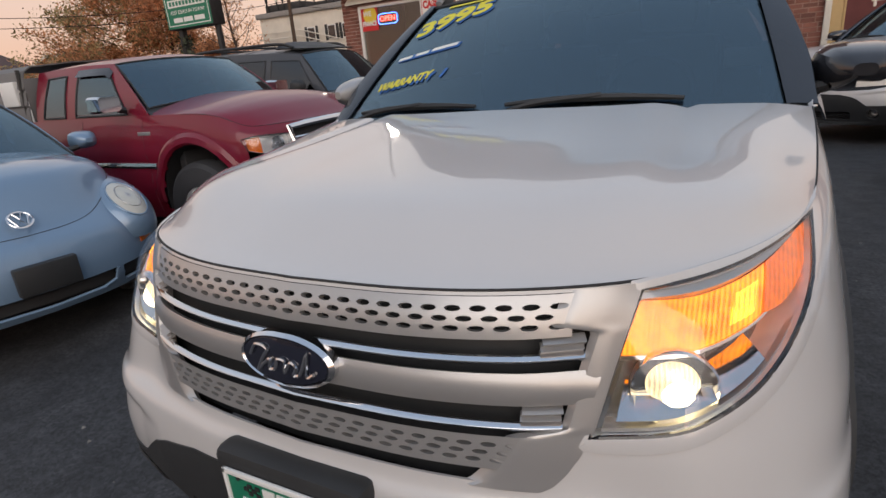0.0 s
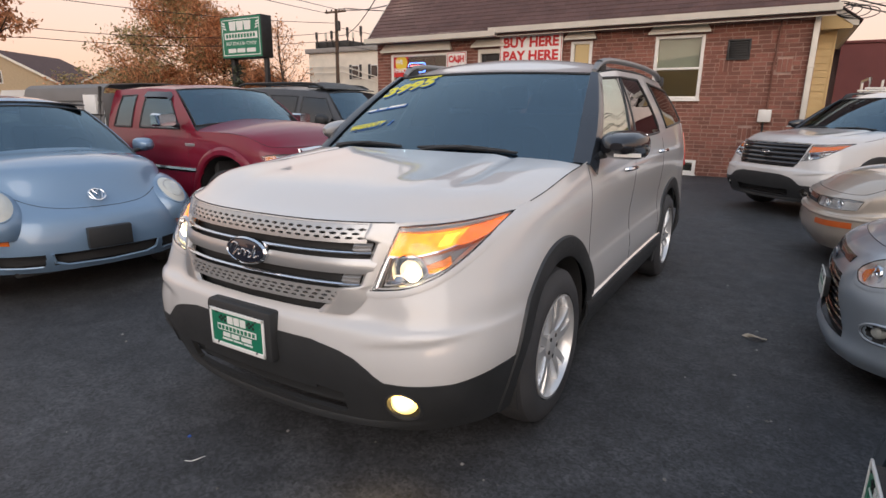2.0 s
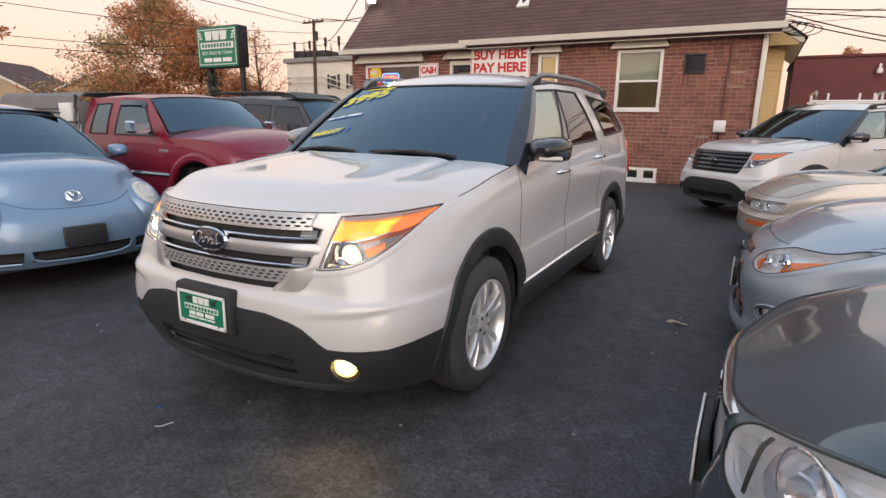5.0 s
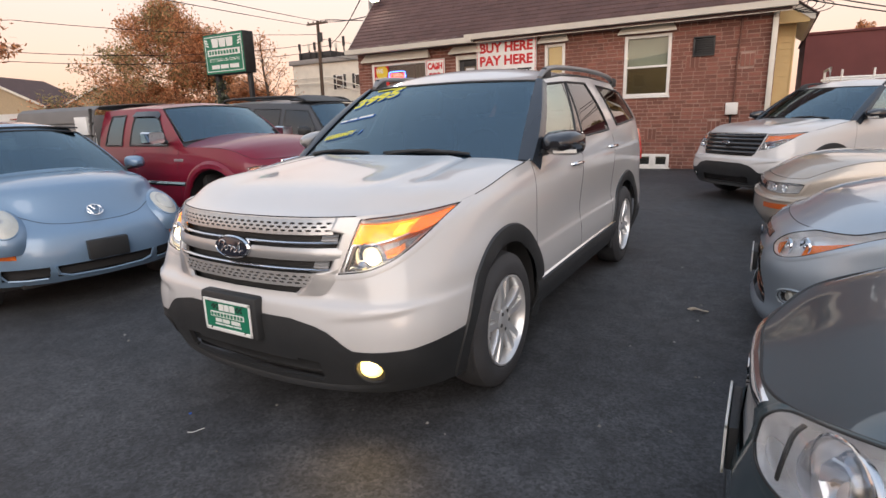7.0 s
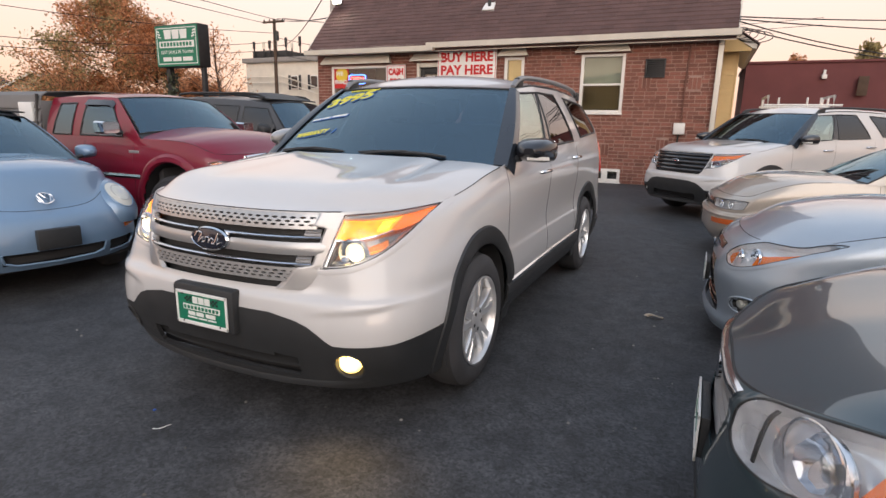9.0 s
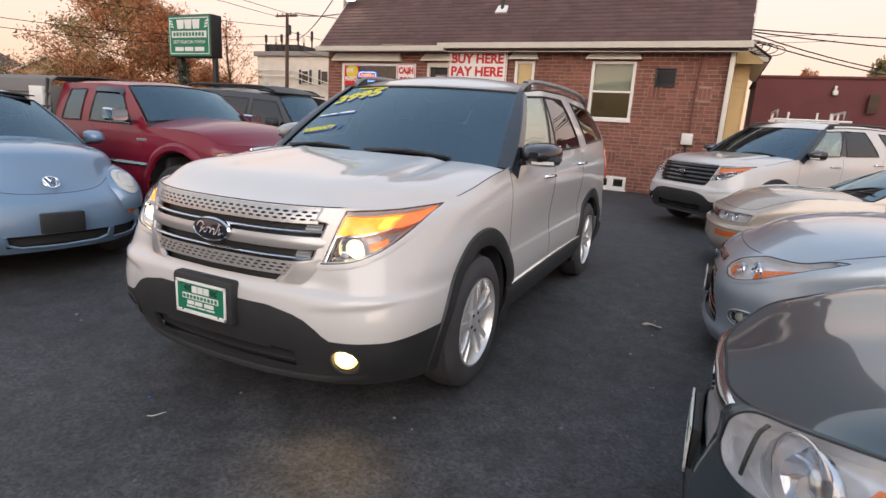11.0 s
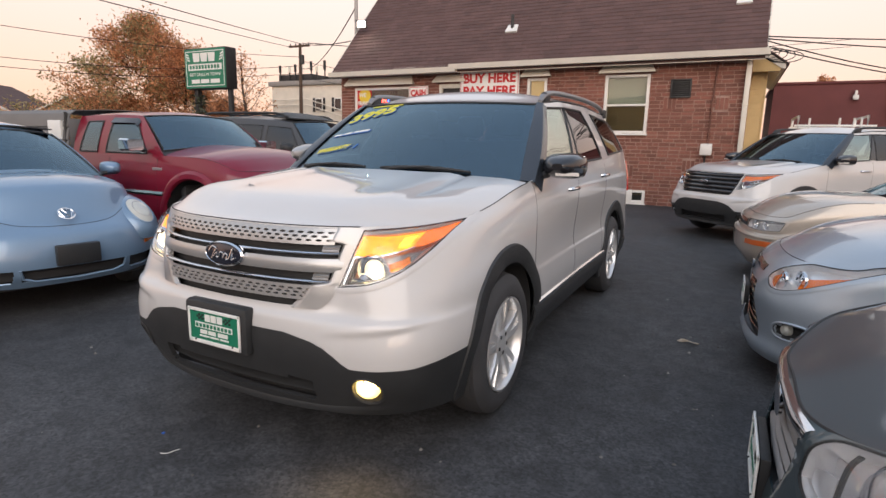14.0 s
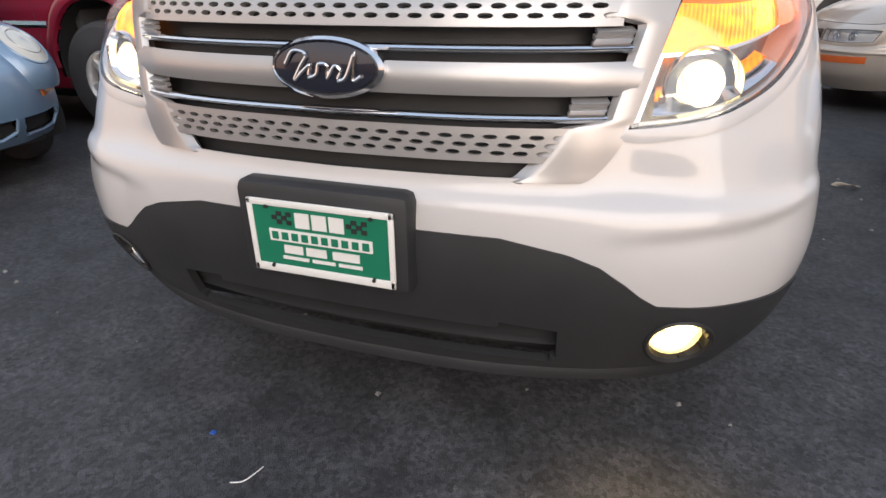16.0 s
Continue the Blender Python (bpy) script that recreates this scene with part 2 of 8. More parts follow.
def paint(name, colour, flake=0.0, rough=0.35, metal=0.0, dirt=0.06, coat=1.0, spec=.5):
    return material(name, colour, rough=rough, metal=metal, coat=coat, spec=spec, vary=dirt, scale=3.0, spread=0.8, fine=flake, fine_scale=900.0)


M_WHITE = paint("pearl_white_paint", (0.55, 0.537, 0.525), dirt=0.05)
M_BLUE = paint("pale_blue_paint", (0.175, 0.272, 0.392), flake=0.08, metal=0.3, rough=0.4)
M_RED = paint("dark_red_paint", (0.175, 0.006, 0.022), rough=0.4, coat=.6, spec=.3)
M_GREY = paint("dark_grey_paint", (0.052, 0.058, 0.068), rough=0.45, coat=.35, spec=.3)
M_GOLD = paint("beige_metallic_paint", (0.47, 0.41, 0.345), flake=0.1, metal=0.4, rough=0.4)
M_SILVER = paint("silver_blue_paint", (0.39, 0.445, 0.50), flake=0.1, metal=0.5, rough=0.38)
M_GREEN = paint("dark_green_grey_paint", (0.042, 0.068, 0.080), flake=0.1, metal=0.3, rough=0.35)
M_BLACK = material("black_plastic", (0.026, 0.0275, 0.029), rough=0.55, vary=0.3, scale=8, bump=0.12, bump_scale=500)
M_GLOSSBLACK = material("gloss_black", (0.018, 0.018, 0.021), rough=0.12, coat=0.6, vary=0.2)
M_DARK = material("dark_void", (0.026, 0.026, 0.027), rough=0.8, vary=0.2)
M_INT = material("dark_cabin_cloth", (0.045, 0.046, 0.05), rough=0.9, vary=0.3, bump=0.2, bump_scale=200)
M_RUBBER = material("tyre_rubber", (0.044, 0.044, 0.047), rough=0.75, vary=0.35, scale=5, bump=0.15, bump_scale=150)
M_CHROME = material("chrome", (0.75, 0.76, 0.78), rough=0.08, metal=1.0, vary=0.08)
M_SATIN = material("satin_silver_plastic", (0.45, 0.445, 0.44), rough=0.33, metal=0.6, coat=0.25, vary=0.06)
M_ALLOY = material("alloy_wheel_silver", (0.68, 0.68, 0.68), rough=0.3, metal=0.55, coat=0.5, vary=0.1)
M_WSHIELD = glass("windscreen_glass", (0.40, 0.47, 0.53), ior=2.25, shine=(.70, .90, 1.0))
M_SIDEGLASS = glass("side_glass", (0.60, 0.68, 0.66), ior=3.3, shine=(.93, 1.0, .93))
M_TINT = glass("privacy_glass", (0.11, 0.12, 0.125), ior=1.85)
M_CLEAR = glass("clear_lens", (0.97, 0.975, 0.975), ior=1.4, most=.35)
M_DOME = glass("frosted_dome", (0.80, 0.80, 0.82), rough=.12, ior=2.0, most=.6)
M_AMBER = material("amber_lens", (0.75, 0.16, 0.012), rough=0.15, coat=0.6, vary=0.15, scale=60)
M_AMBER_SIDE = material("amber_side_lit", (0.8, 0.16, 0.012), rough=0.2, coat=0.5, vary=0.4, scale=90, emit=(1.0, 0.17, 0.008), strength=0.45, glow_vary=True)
M_AMBER_ON = material("amber_lamp_lit", (0.8, 0.22, 0.02), rough=0.2, vary=0.5, scale=90, emit=(1.0, 0.24, 0.012), strength=1.3, glow_vary=True)
M_AMBER_HOT_SPOT = material("amber_hot_spot", (0.9, 0.4, 0.05), rough=0.2, emit=(1.0, 0.36, 0.02), strength=1.9, glow_vary=True)
M_LAMP_ON = material("headlamp_lit", (1, 0.95, 0.85), rough=0.2, emit=(1.0, 0.80, 0.46), strength=7.0)
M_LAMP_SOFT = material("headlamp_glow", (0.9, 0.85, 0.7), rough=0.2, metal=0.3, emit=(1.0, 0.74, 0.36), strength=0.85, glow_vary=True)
M_FOG_ON = material("fog_lamp_lit", (1, 0.95, 0.85), rough=0.2, emit=(1.0, 0.74, 0.30), strength=5.0)
M_FOGBOWL = material("fog_lamp_bowl", (0.9, 0.8, 0.55), rough=0.25, metal=0.6, emit=(1.0, 0.62, 0.14), strength=0.65)
M_RED_LENS = material("red_lens", (0.35, 0.01, 0.01), rough=0.15, coat=0.6, vary=0.1)
M_BADGE = material("badge_blue", (0.012, 0.014, 0.026), rough=0.15, coat=0.8, vary=0.1)


def asphalt():
    """Worn tarmac: broad patches, oil stains, mottling and grit."""
    m = material("asphalt", (0.0415, 0.0425, 0.0455), rough=0.72, fine=0.35, fine_scale=220, bump=0.36, bump_scale=210)
    n, l = m.node_tree.nodes, m.node_tree.links
    b = n["Principled BSDF"]
    tc = n.new("ShaderNodeTexCoord")
    last = b.inputs["Base Color"].links[0].from_socket
    for scale, lo, hi, a, c in ((0.45, .35, .65, .82, 1.30), (2.3, .38, .62, .84, 1.16), (7.0, .40, .66, 1.12, .72), (38.0, .32, .68, .78, 1.22)):
        t = n.new("ShaderNodeTexNoise")
        t.inputs["Scale"].default_value, t.inputs["Detail"].default_value = scale, 6
        l.new(tc.outputs["Object"], t.inputs["Vector"])
        r = n.new("ShaderNodeMapRange")
        r.inputs[1].default_value, r.inputs[2].default_value, r.inputs[3].default_value, r.inputs[4].default_value = lo, hi, a, c
        l.new(t.outputs["Fac"], r.inputs[0])
        mx = n.new("ShaderNodeMix")
        mx.data_type, mx.blend_type = "RGBA", "MULTIPLY"
        mx.inputs[0].default_value = 1
        l.new(last, mx.inputs[6])
        l.new(r.outputs[0], mx.inputs[7])
        last = mx.outputs[2]
        if scale == 2.3:
            rr = n.new("ShaderNodeMapRange")
            rr.inputs[3].default_value, rr.inputs[4].default_value = .52, .9
            l.new(t.outputs["Fac"], rr.inputs[0])
            l.new(rr.outputs[0], b.inputs["Roughness"])
    # single stones in the binder
    vo = n.new("ShaderNodeTexVoronoi")
    vo.inputs["Scale"].default_value = 80.0
    l.new(tc.outputs["Object"], vo.inputs["Vector"])
    sp = n.new("ShaderNodeSeparateColor")
    l.new(vo.outputs["Color"], sp.inputs[0])
    r = n.new("ShaderNodeMapRange")
    r.inputs[3].default_value, r.inputs[4].default_value = .60, 1.45
    l.new(sp.outputs[0], r.inputs[0])
    mx = n.new("ShaderNodeMix")
    mx.data_type, mx.blend_type = "RGBA", "MULTIPLY"
    mx.inputs[0].default_value = 1
    l.new(last, mx.inputs[6])
    l.new(r.outputs[0], mx.inputs[7])
    last = mx.outputs[2]
    l.new(last, b.inputs["Base Color"])
    return m


M_ASPHALT = asphalt()
M_BRICK = material("red_brick", (0.245, 0.098, 0.070), rough=0.85, vary=0.35, scale=5, fine=0.2, fine_scale=80, bump=0.4, bump_scale=60, random=0.28)
M_MORTAR = material("mortar", (0.43, 0.29, 0.24), rough=0.95, vary=0.3, scale=4, bump=0.4, bump_scale=90)
M_SHINGLE = material("brown_shingle", (0.115, 0.066, 0.060), rough=0.9, vary=0.3, scale=2, fine=0.3, fine_scale=150, bump=0.4, bump_scale=120, random=0.13)
M_TRIM = material("cream_white_trim", (0.66, 0.62, 0.54), rough=0.5, vary=0.15, scale=3, fine=0.05)
M_WINFRAME = material("white_vinyl_frame", (0.72, 0.70, 0.66), rough=0.4, vary=0.08, scale=4)
M_YELLOW = material("cream_yellow_siding", (0.58, 0.42, 0.19), rough=0.6, vary=0.15, scale=3)
M_MAROON = material("maroon_wall", (0.15, 0.045, 0.045), rough=0.8, vary=0.25, scale=1.5, bump=0.2)
M_HOUSE = material("off_white_render", (0.72, 0.66, 0.56), rough=0.8, vary=0.2, scale=1.0)
M_POLE = material("weathered_wood_pole", (0.10, 0.065, 0.045), rough=0.9, vary=0.35, scale=6, bump=0.4)
M_CABLE = material("black_cable", (0.02, 0.02, 0.02), rough=0.7, vary=0.2)
M_STEEL = material("dark_steel", (0.05, 0.05, 0.05), rough=0.5, metal=0.5, vary=0.3)
M_SIGNGREEN = material("sign_green", (0.01, 0.18, 0.10), rough=0.4, vary=0.12, scale=4)
M_SIGNWHITE = material("sign_white", (0.75, 0.75, 0.72), rough=0.45, vary=0.06, scale=5)
M_SIGNRED = material("sign_red", (0.55, 0.02, 0.02), rough=0.5, vary=0.12, scale=6)
M_SIGNYELLOW = material("sign_yellow", (0.75, 0.55, 0.05), rough=0.5, vary=0.1)
M_BLACKINK = material("black_ink", (0.02, 0.02, 0.02), rough=0.6, vary=0.1)
M_LEAF_RUST = material("rust_leaves", (0.68, 0.33, 0.16), rough=0.7, vary=0.4, scale=1.0, random=0.5)
M_LEAF_OLIVE = material("olive_leaves", (0.42, 0.33, 0.15), rough=0.7, vary=0.4, scale=1.0, random=0.5)
M_LEAF_ORANGE = material("orange_leaves", (0.55, 0.24, 0.10), rough=0.7, vary=0.4, scale=1.0, random=0.5)
for leaf_mat in (M_LEAF_RUST, M_LEAF_OLIVE, M_LEAF_ORANGE):
    # thin leaves let part of the light through
    tn, tl = leaf_mat.node_tree.nodes, leaf_mat.node_tree.links
    through_leaf = tn.new("ShaderNodeBsdfTranslucent")
    tl.new(tn["Principled BSDF"].inputs["Base Color"].links[0].from_socket, through_leaf.inputs[0])
    leaf_mix = tn.new("ShaderNodeMixShader")
    leaf_mix.inputs[0].default_value = .5
    tl.new(tn["Principled BSDF"].outputs[0], leaf_mix.inputs[1])
    tl.new(through_leaf.outputs[0], leaf_mix.inputs[2])
    tl.new(leaf_mix.outputs[0], tn["Material Output"].inputs[0])
M_BARK = material("bark", (0.08, 0.055, 0.04), rough=0.9, vary=0.3, bump=0.5)
M_NEON_RED = material("neon_red", (0.8, 0.1, 0.05), emit=(1.0, 0.08, 0.06), strength=6.0)
M_NEON_BLUE = material("neon_blue", (0.1, 0.2, 0.8), emit=(0.1, 0.25, 1.0), strength=3.5)
M_FLOOD = material("flood_lamp_lit", (1, 1, 1), emit=(1.0, 0.93, 0.75), strength=60.0)
M_ROOMLIGHT = material("warm_room_wall", (0.6, 0.5, 0.35), rough=0.9, vary=0.2, scale=2)
M_WINPAINT = material("yellow_window_paint", (0.72, 0.66, 0.06), rough=0.7, vary=0.15, scale=30)
M_WINBLUE = material("blue_window_paint", (0.03, 0.13, 0.42), rough=0.7, vary=0.15, scale=30)
M_PILLAR = material("black_pillar_film", (0.028, 0.034, 0.044), rough=0.12, vary=0.2, spec=0.7)
M_RAIL = material("grey_roof_rail", (0.30, 0.295, 0.29), rough=0.4, metal=0.6, vary=0.1)
M_SMOKED = material("smoked_chrome", (0.28, 0.275, 0.265), rough=0.25, metal=0.85, vary=0.2, scale=30)
M_LAMPBACK = material("bright_lamp_housing", (0.82, 0.82, 0.83), rough=0.22, metal=0.4, vary=0.2, scale=25)


# ---- car kit: a body is a skin over plan outlines at several heights; front axle at y = 0, nose towards -y ----
class Body:
    def __init__(self, levels):
        self.levels = levels
        self.ns, self.nv = len(levels[0]) - 1, len(levels) - 1
        self.ss = np.linspace(0, self.ns, self.ns * 16 + 1)
        self.vs = np.linspace(0, self.nv, self.nv * 10 + 1)
        rows = [[spline(lv, s) for s in self.ss] for lv in levels]
        self.T = np.array([[spline([r[i] for r in rows], v) for v in self.vs] for i in range(len(self.ss))])

    def flare(self, wheels, amp, r0, r1):
        """Swells the flank round the wheels."""
        t = self.T
        for yw, zw in wheels:
            d = np.hypot(t[:, :, 1] - yw, t[:, :, 2] - zw)
            f = np.clip((r1 - d) / (r1 - r0), 0, 1)
            f = f * f * (3 - 2 * f)
            t[:, :, 0] += amp * f * np.clip((t[:, :, 0] - .3) / .3, 0, 1)
        return self

    def fold(self, line, depth, width):
        """Steps the nose in below a line z(x)."""
        t = self.T
        x, z = t[:, :, 0], t[:, :, 2]
        zl = np.interp(x, [p[0] for p in line], [p[1] for p in line])
        k = np.clip((x - line[0][0]) / .12, 0, 1) * np.clip((-.46 - t[:, :, 1]) / .28, 0, 1)
        k = k * np.clip((.95 - x) / .14, 0, 1)
        u = (zl - z) / width
        f = np.where(u > 0, np.clip(u / .14, 0, 1) * np.clip((1 - u) / .86, 0, 1), 0) * k * depth
        t[:, :, 1] += f * .8
        t[:, :, 0] -= f * .6
        return self

    def at(self, s, v):
        """The point at s along the outline (negative: the other side) and v up."""
        sign, s = (-1 if s < 0 else 1), abs(s)
        i, j = s * 16, v * 10
        i0, j0 = min(int(i), self.T.shape[0] - 2), min(max(int(j), 0), self.T.shape[1] - 2)
        fi, fj = i - i0, j - j0
        t = self.T
        p = (t[i0, j0] * (1 - fi) + t[i0 + 1, j0] * fi) * (1 - fj) + (t[i0, j0 + 1] * (1 - fi) + t[i0 + 1, j0 + 1] * fi) * fj
        return np.array((sign * p[0], p[1], p[2]))

    def find(self, c, value, z, s0, s1):
        """s and v at which the skin has that height and that x (c = 0) or y (c = 1), s between s0 and s1."""
        a, b = int(s0 * 16), int(s1 * 16) + 1
        s = (s0 + s1) / 2
        v = 1.0
        for _ in range(5):
            i = min(int(s * 16), self.T.shape[0] - 2)
            f = s * 16 - i
            col = self.T[i, :, 2] * (1 - f) + self.T[i + 1, :, 2] * f
            v = float(np.interp(z, col, self.vs))
            j = min(int(v * 10), self.T.shape[1] - 2)
            g = v * 10 - j
            row = self.T[a:b, j, c] * (1 - g) + self.T[a:b, j + 1, c] * g
            s = float(np.interp(value, row, self.ss[a:b]))
        return s, v

    def at_z(self, s, z, off=0.0):
        """The point at s along the outline and that height."""
        i = min(int(abs(s) * 16), self.T.shape[0] - 2)
        f = abs(s) * 16 - i
        v = float(np.interp(z, self.T[i, :, 2] * (1 - f) + self.T[i + 1, :, 2] * f, self.vs))
        p = self.at(abs(s), v)
        if off:
            p = p + self.normal(abs(s), v) * off
        return np.array((p[0] if s >= 0 else -p[0], p[1], p[2]))

    def normal(self, s, v):
        e = 0.03
        du = self.at(min(s + e, self.ns), v) - self.at(max(s - e, 0), v)
        dv = self.at(s, min(v + e, self.nv)) - self.at(s, max(v - e, 0))
        n = np.cross(du, dv)
        return n / max(np.linalg.norm(n), 1e-9)

    def front(self, x, z, off=0.0):
        """The point of the nose at x and z, off metres outside the skin."""
        s, v = self.find(0, abs(x), z, 0, 8)
        p = self.at(s, v)
        if off:
            p = p + self.normal(s, v) * off
        return np.array((p[0] if x >= 0 else -p[0], p[1], p[2]))

    def side(self, y, z, off=0.0):
        s, v = self.find(1, y, z, 4, self.ns - 1.5)
        p = self.at(s, v)
        return p + self.normal(s, v) * off if off else p


FX = (0, .26, .47, .63, .77, .885, .95, .985, 1, 1, 1, 1, .97, .82, .43, 0)
DY = (0, .012, .04, .09, .17, .32, .50, .80)


def outline(W, yf, yr, nose, rows):
    """Levels from rows of (z at the nose, z at the side, z at the tail, inset nose, inset side, inset tail)."""
    levels = []
    for zf, zs, zr, f, s, r in rows:
        lv = []
        for i in range(16):
            x = FX[i] * (W - s)
            if i <= 7:
                y = yf + f + DY[i] * nose
                z = lerp(zf, zs, smooth((i - 4.5) / 3.5))
            elif i <= 11:
                y = lerp(yf + 0.8 * nose + 0.45, yr - 0.75, (i - 8) / 3)
                z = zs
            else:
                y = yr - r - (0.32, 0.09, 0.02, 0.0)[i - 12]
                z = lerp(zs, zr, smooth((i - 10.5) / 2))
            lv.append((x, y, z))
        levels.append(lv)
    return levels


def skin(body, s0, s1, ns, v0, v1, nv, arches=(), keep=None, thick=0.006):
    """A stretch of the body's skin with the wheel openings cut out."""
    P = []
    for i in range(ns):
        s = lerp(s0, s1, i / (ns - 1))
        row = []
        for j in range(nv):
            p = body.at(s, lerp(v0, v1, j / (nv - 1)))
            for yw, zw, r in arches:
                d = math.hypot(p[1] - yw, p[2] - zw)
                if abs(p[0]) > 0.5 and abs(d - r) < 0.016:
                    p = np.array((p[0], yw + (p[1] - yw) * r / d, zw + (p[2] - zw) * r / d))
            row.append(p)
        P.append(row)

    def ok(p):
        for yw, zw, r in arches:
            if abs(p[0]) > 0.5 and math.hypot(p[1] - yw, p[2] - zw) < r - 0.002:
                return False
        return keep is None or keep(p)
    return sheet(P, thick, ok)


def coons(front_c, rear_c, side_l, side_r, nu, nv, bulge=0.0, power=1.0, lift=None):
    """A patch between four curves of 0..1; bulge lifts its middle."""
    c00, c10, c01, c11 = (np.array(q, float) for q in (front_c(0), front_c(1), rear_c(0), rear_c(1)))
    rows = []
    for j in range(nv):
        b = j / (nv - 1)
        l, r = np.array(side_l(b), float), np.array(side_r(b), float)
        row = []
        for i in range(nu):
            a = i / (nu - 1)
            p = (1 - b) * np.array(front_c(a), float) + b * np.array(rear_c(a), float) + (1 - a) * l + a * r
            p = p - ((1 - a) * (1 - b) * c00 + a * (1 - b) * c10 + (1 - a) * b * c01 + a * b * c11)
            k = 2 * a - 1
            p[2] += bulge * max(0.0, 1 - k * k) ** power * (1 if lift is None else lift(b))
            row.append(p)
        rows.append(row)
    return rows


def arc(p_end, p_mid):
    """A curve across the car from the far end through the middle to the near end, by its near half."""
    e, m = np.array(p_end, float), np.array(p_mid, float)

    def f(a):
        k = 2 * a - 1
        q = m + (e - m) * k * k
        return (e[0] * k, q[1], q[2])
    return f


class Cabin:
    """Glass and roof over a belt line. belt and rail: (x, y, z) control points from the windscreen's foot to the tail."""
    def __init__(self, belt, rail):
        self.by, self.bx, self.bz = [p[1] for p in belt], [p[0] for p in belt], [p[2] for p in belt]
        self.ry, self.rx, self.rz = [p[1] for p in rail], [p[0] for p in rail], [p[2] for p in rail]

    def x(self, y, z, bow=0.018):
        xb, zb = np.interp(y, self.by, self.bx), np.interp(y, self.by, self.bz)
        xr, zr = np.interp(y, self.ry, self.rx), np.interp(y, self.ry, self.rz)
        f = (z - zb) / max(zr - zb, 0.05)
        return float(xb + (xr - xb) * f + bow * 4 * max(0, f * (1 - f)))

    def pane(self, quad, off=0.003, nu=14, nv=8):
        """A window by its corners (y, z): foot front, foot rear, head rear, head front."""
        (ya, za), (yb, zb), (yc, zc), (yd, zd) = quad
        pts = []
        for i in range(nu):
            u = i / (nu - 1)
            row = []
            for j in range(nv):
                v = j / (nv - 1)
                y = (ya * (1 - u) + yb * u) * (1 - v) + (yd * (1 - u) + yc * u) * v
                z = (za * (1 - u) + zb * u) * (1 - v) + (zd * (1 - u) + zc * u) * v
                row.append((self.x(y, z) + off, y, z))
            pts.append(row)
        return pts

    def rim(self, quad, off=0.004, n=10):
        path = []
        for k in range(4):
            a, b = quad[k], quad[(k + 1) % 4]
            for i in range(n):
                y, z = lerp(a[0], b[0], i / n), lerp(a[1], b[1], i / n)
                path.append((self.x(y, z) + off, y, z))
        return path


def inside(poly, p):
    c = False
    n = len(poly)
    for i in range(n):
        (x0, y0), (x1, y1) = poly[i], poly[(i + 1) % n]
        if (y0 > p[1]) != (y1 > p[1]) and p[0] < (x1 - x0) * (p[1] - y0) / (y1 - y0) + x0:
            c = not c
    return c


def grow(poly, d):
    """The polygon moved out by d."""
    n = len(poly)
    area = sum(poly[i][0] * poly[(i + 1) % n][1] - poly[(i + 1) % n][0] * poly[i][1] for i in range(n))
    sg = 1 if area > 0 else -1
    out = []
    for i in range(n):
        a, b, c = np.array(poly[i - 1], float), np.array(poly[i], float), np.array(poly[(i + 1) % n], float)
        e, f = b - a, c - b
        e, f = e / max(np.linalg.norm(e), 1e-6), f / max(np.linalg.norm(f), 1e-6)
        m = np.array((e[1] + f[1], -e[0] - f[0])) * sg
        m = m / max(np.linalg.norm(m), .3)
        out.append(tuple(b + m * d * 1.0))
    return out


def lens_rim(car, body, poly, sg, paint_m):
    """The painted lip of the opening round a lamp."""
    rows = []
    rings = [grow(poly, d) for d in (.001, .012, .026)]
    for i in list(range(len(poly))) + [0]:
        rows.append([body.front(r[i][0], r[i][1], o) * np.array((sg, 1, 1)) for r, o in zip(rings, (.001, .0022, -.0005))])
    part("lamp_rim", sheet(rows, .003, flip=sg < 0), paint_m, car)


def dense(curve, n=24):
    return [tuple(spline(curve, f)) for f in np.linspace(0, len(curve) - 1, n)]


def shrink(quad, d):
    cy, cz = sum(q[0] for q in quad) / 4, sum(q[1] for q in quad) / 4
    return [(y + d * (1 if y < cy else -1), z + d * (1 if z < cz else -1)) for y, z in quad]


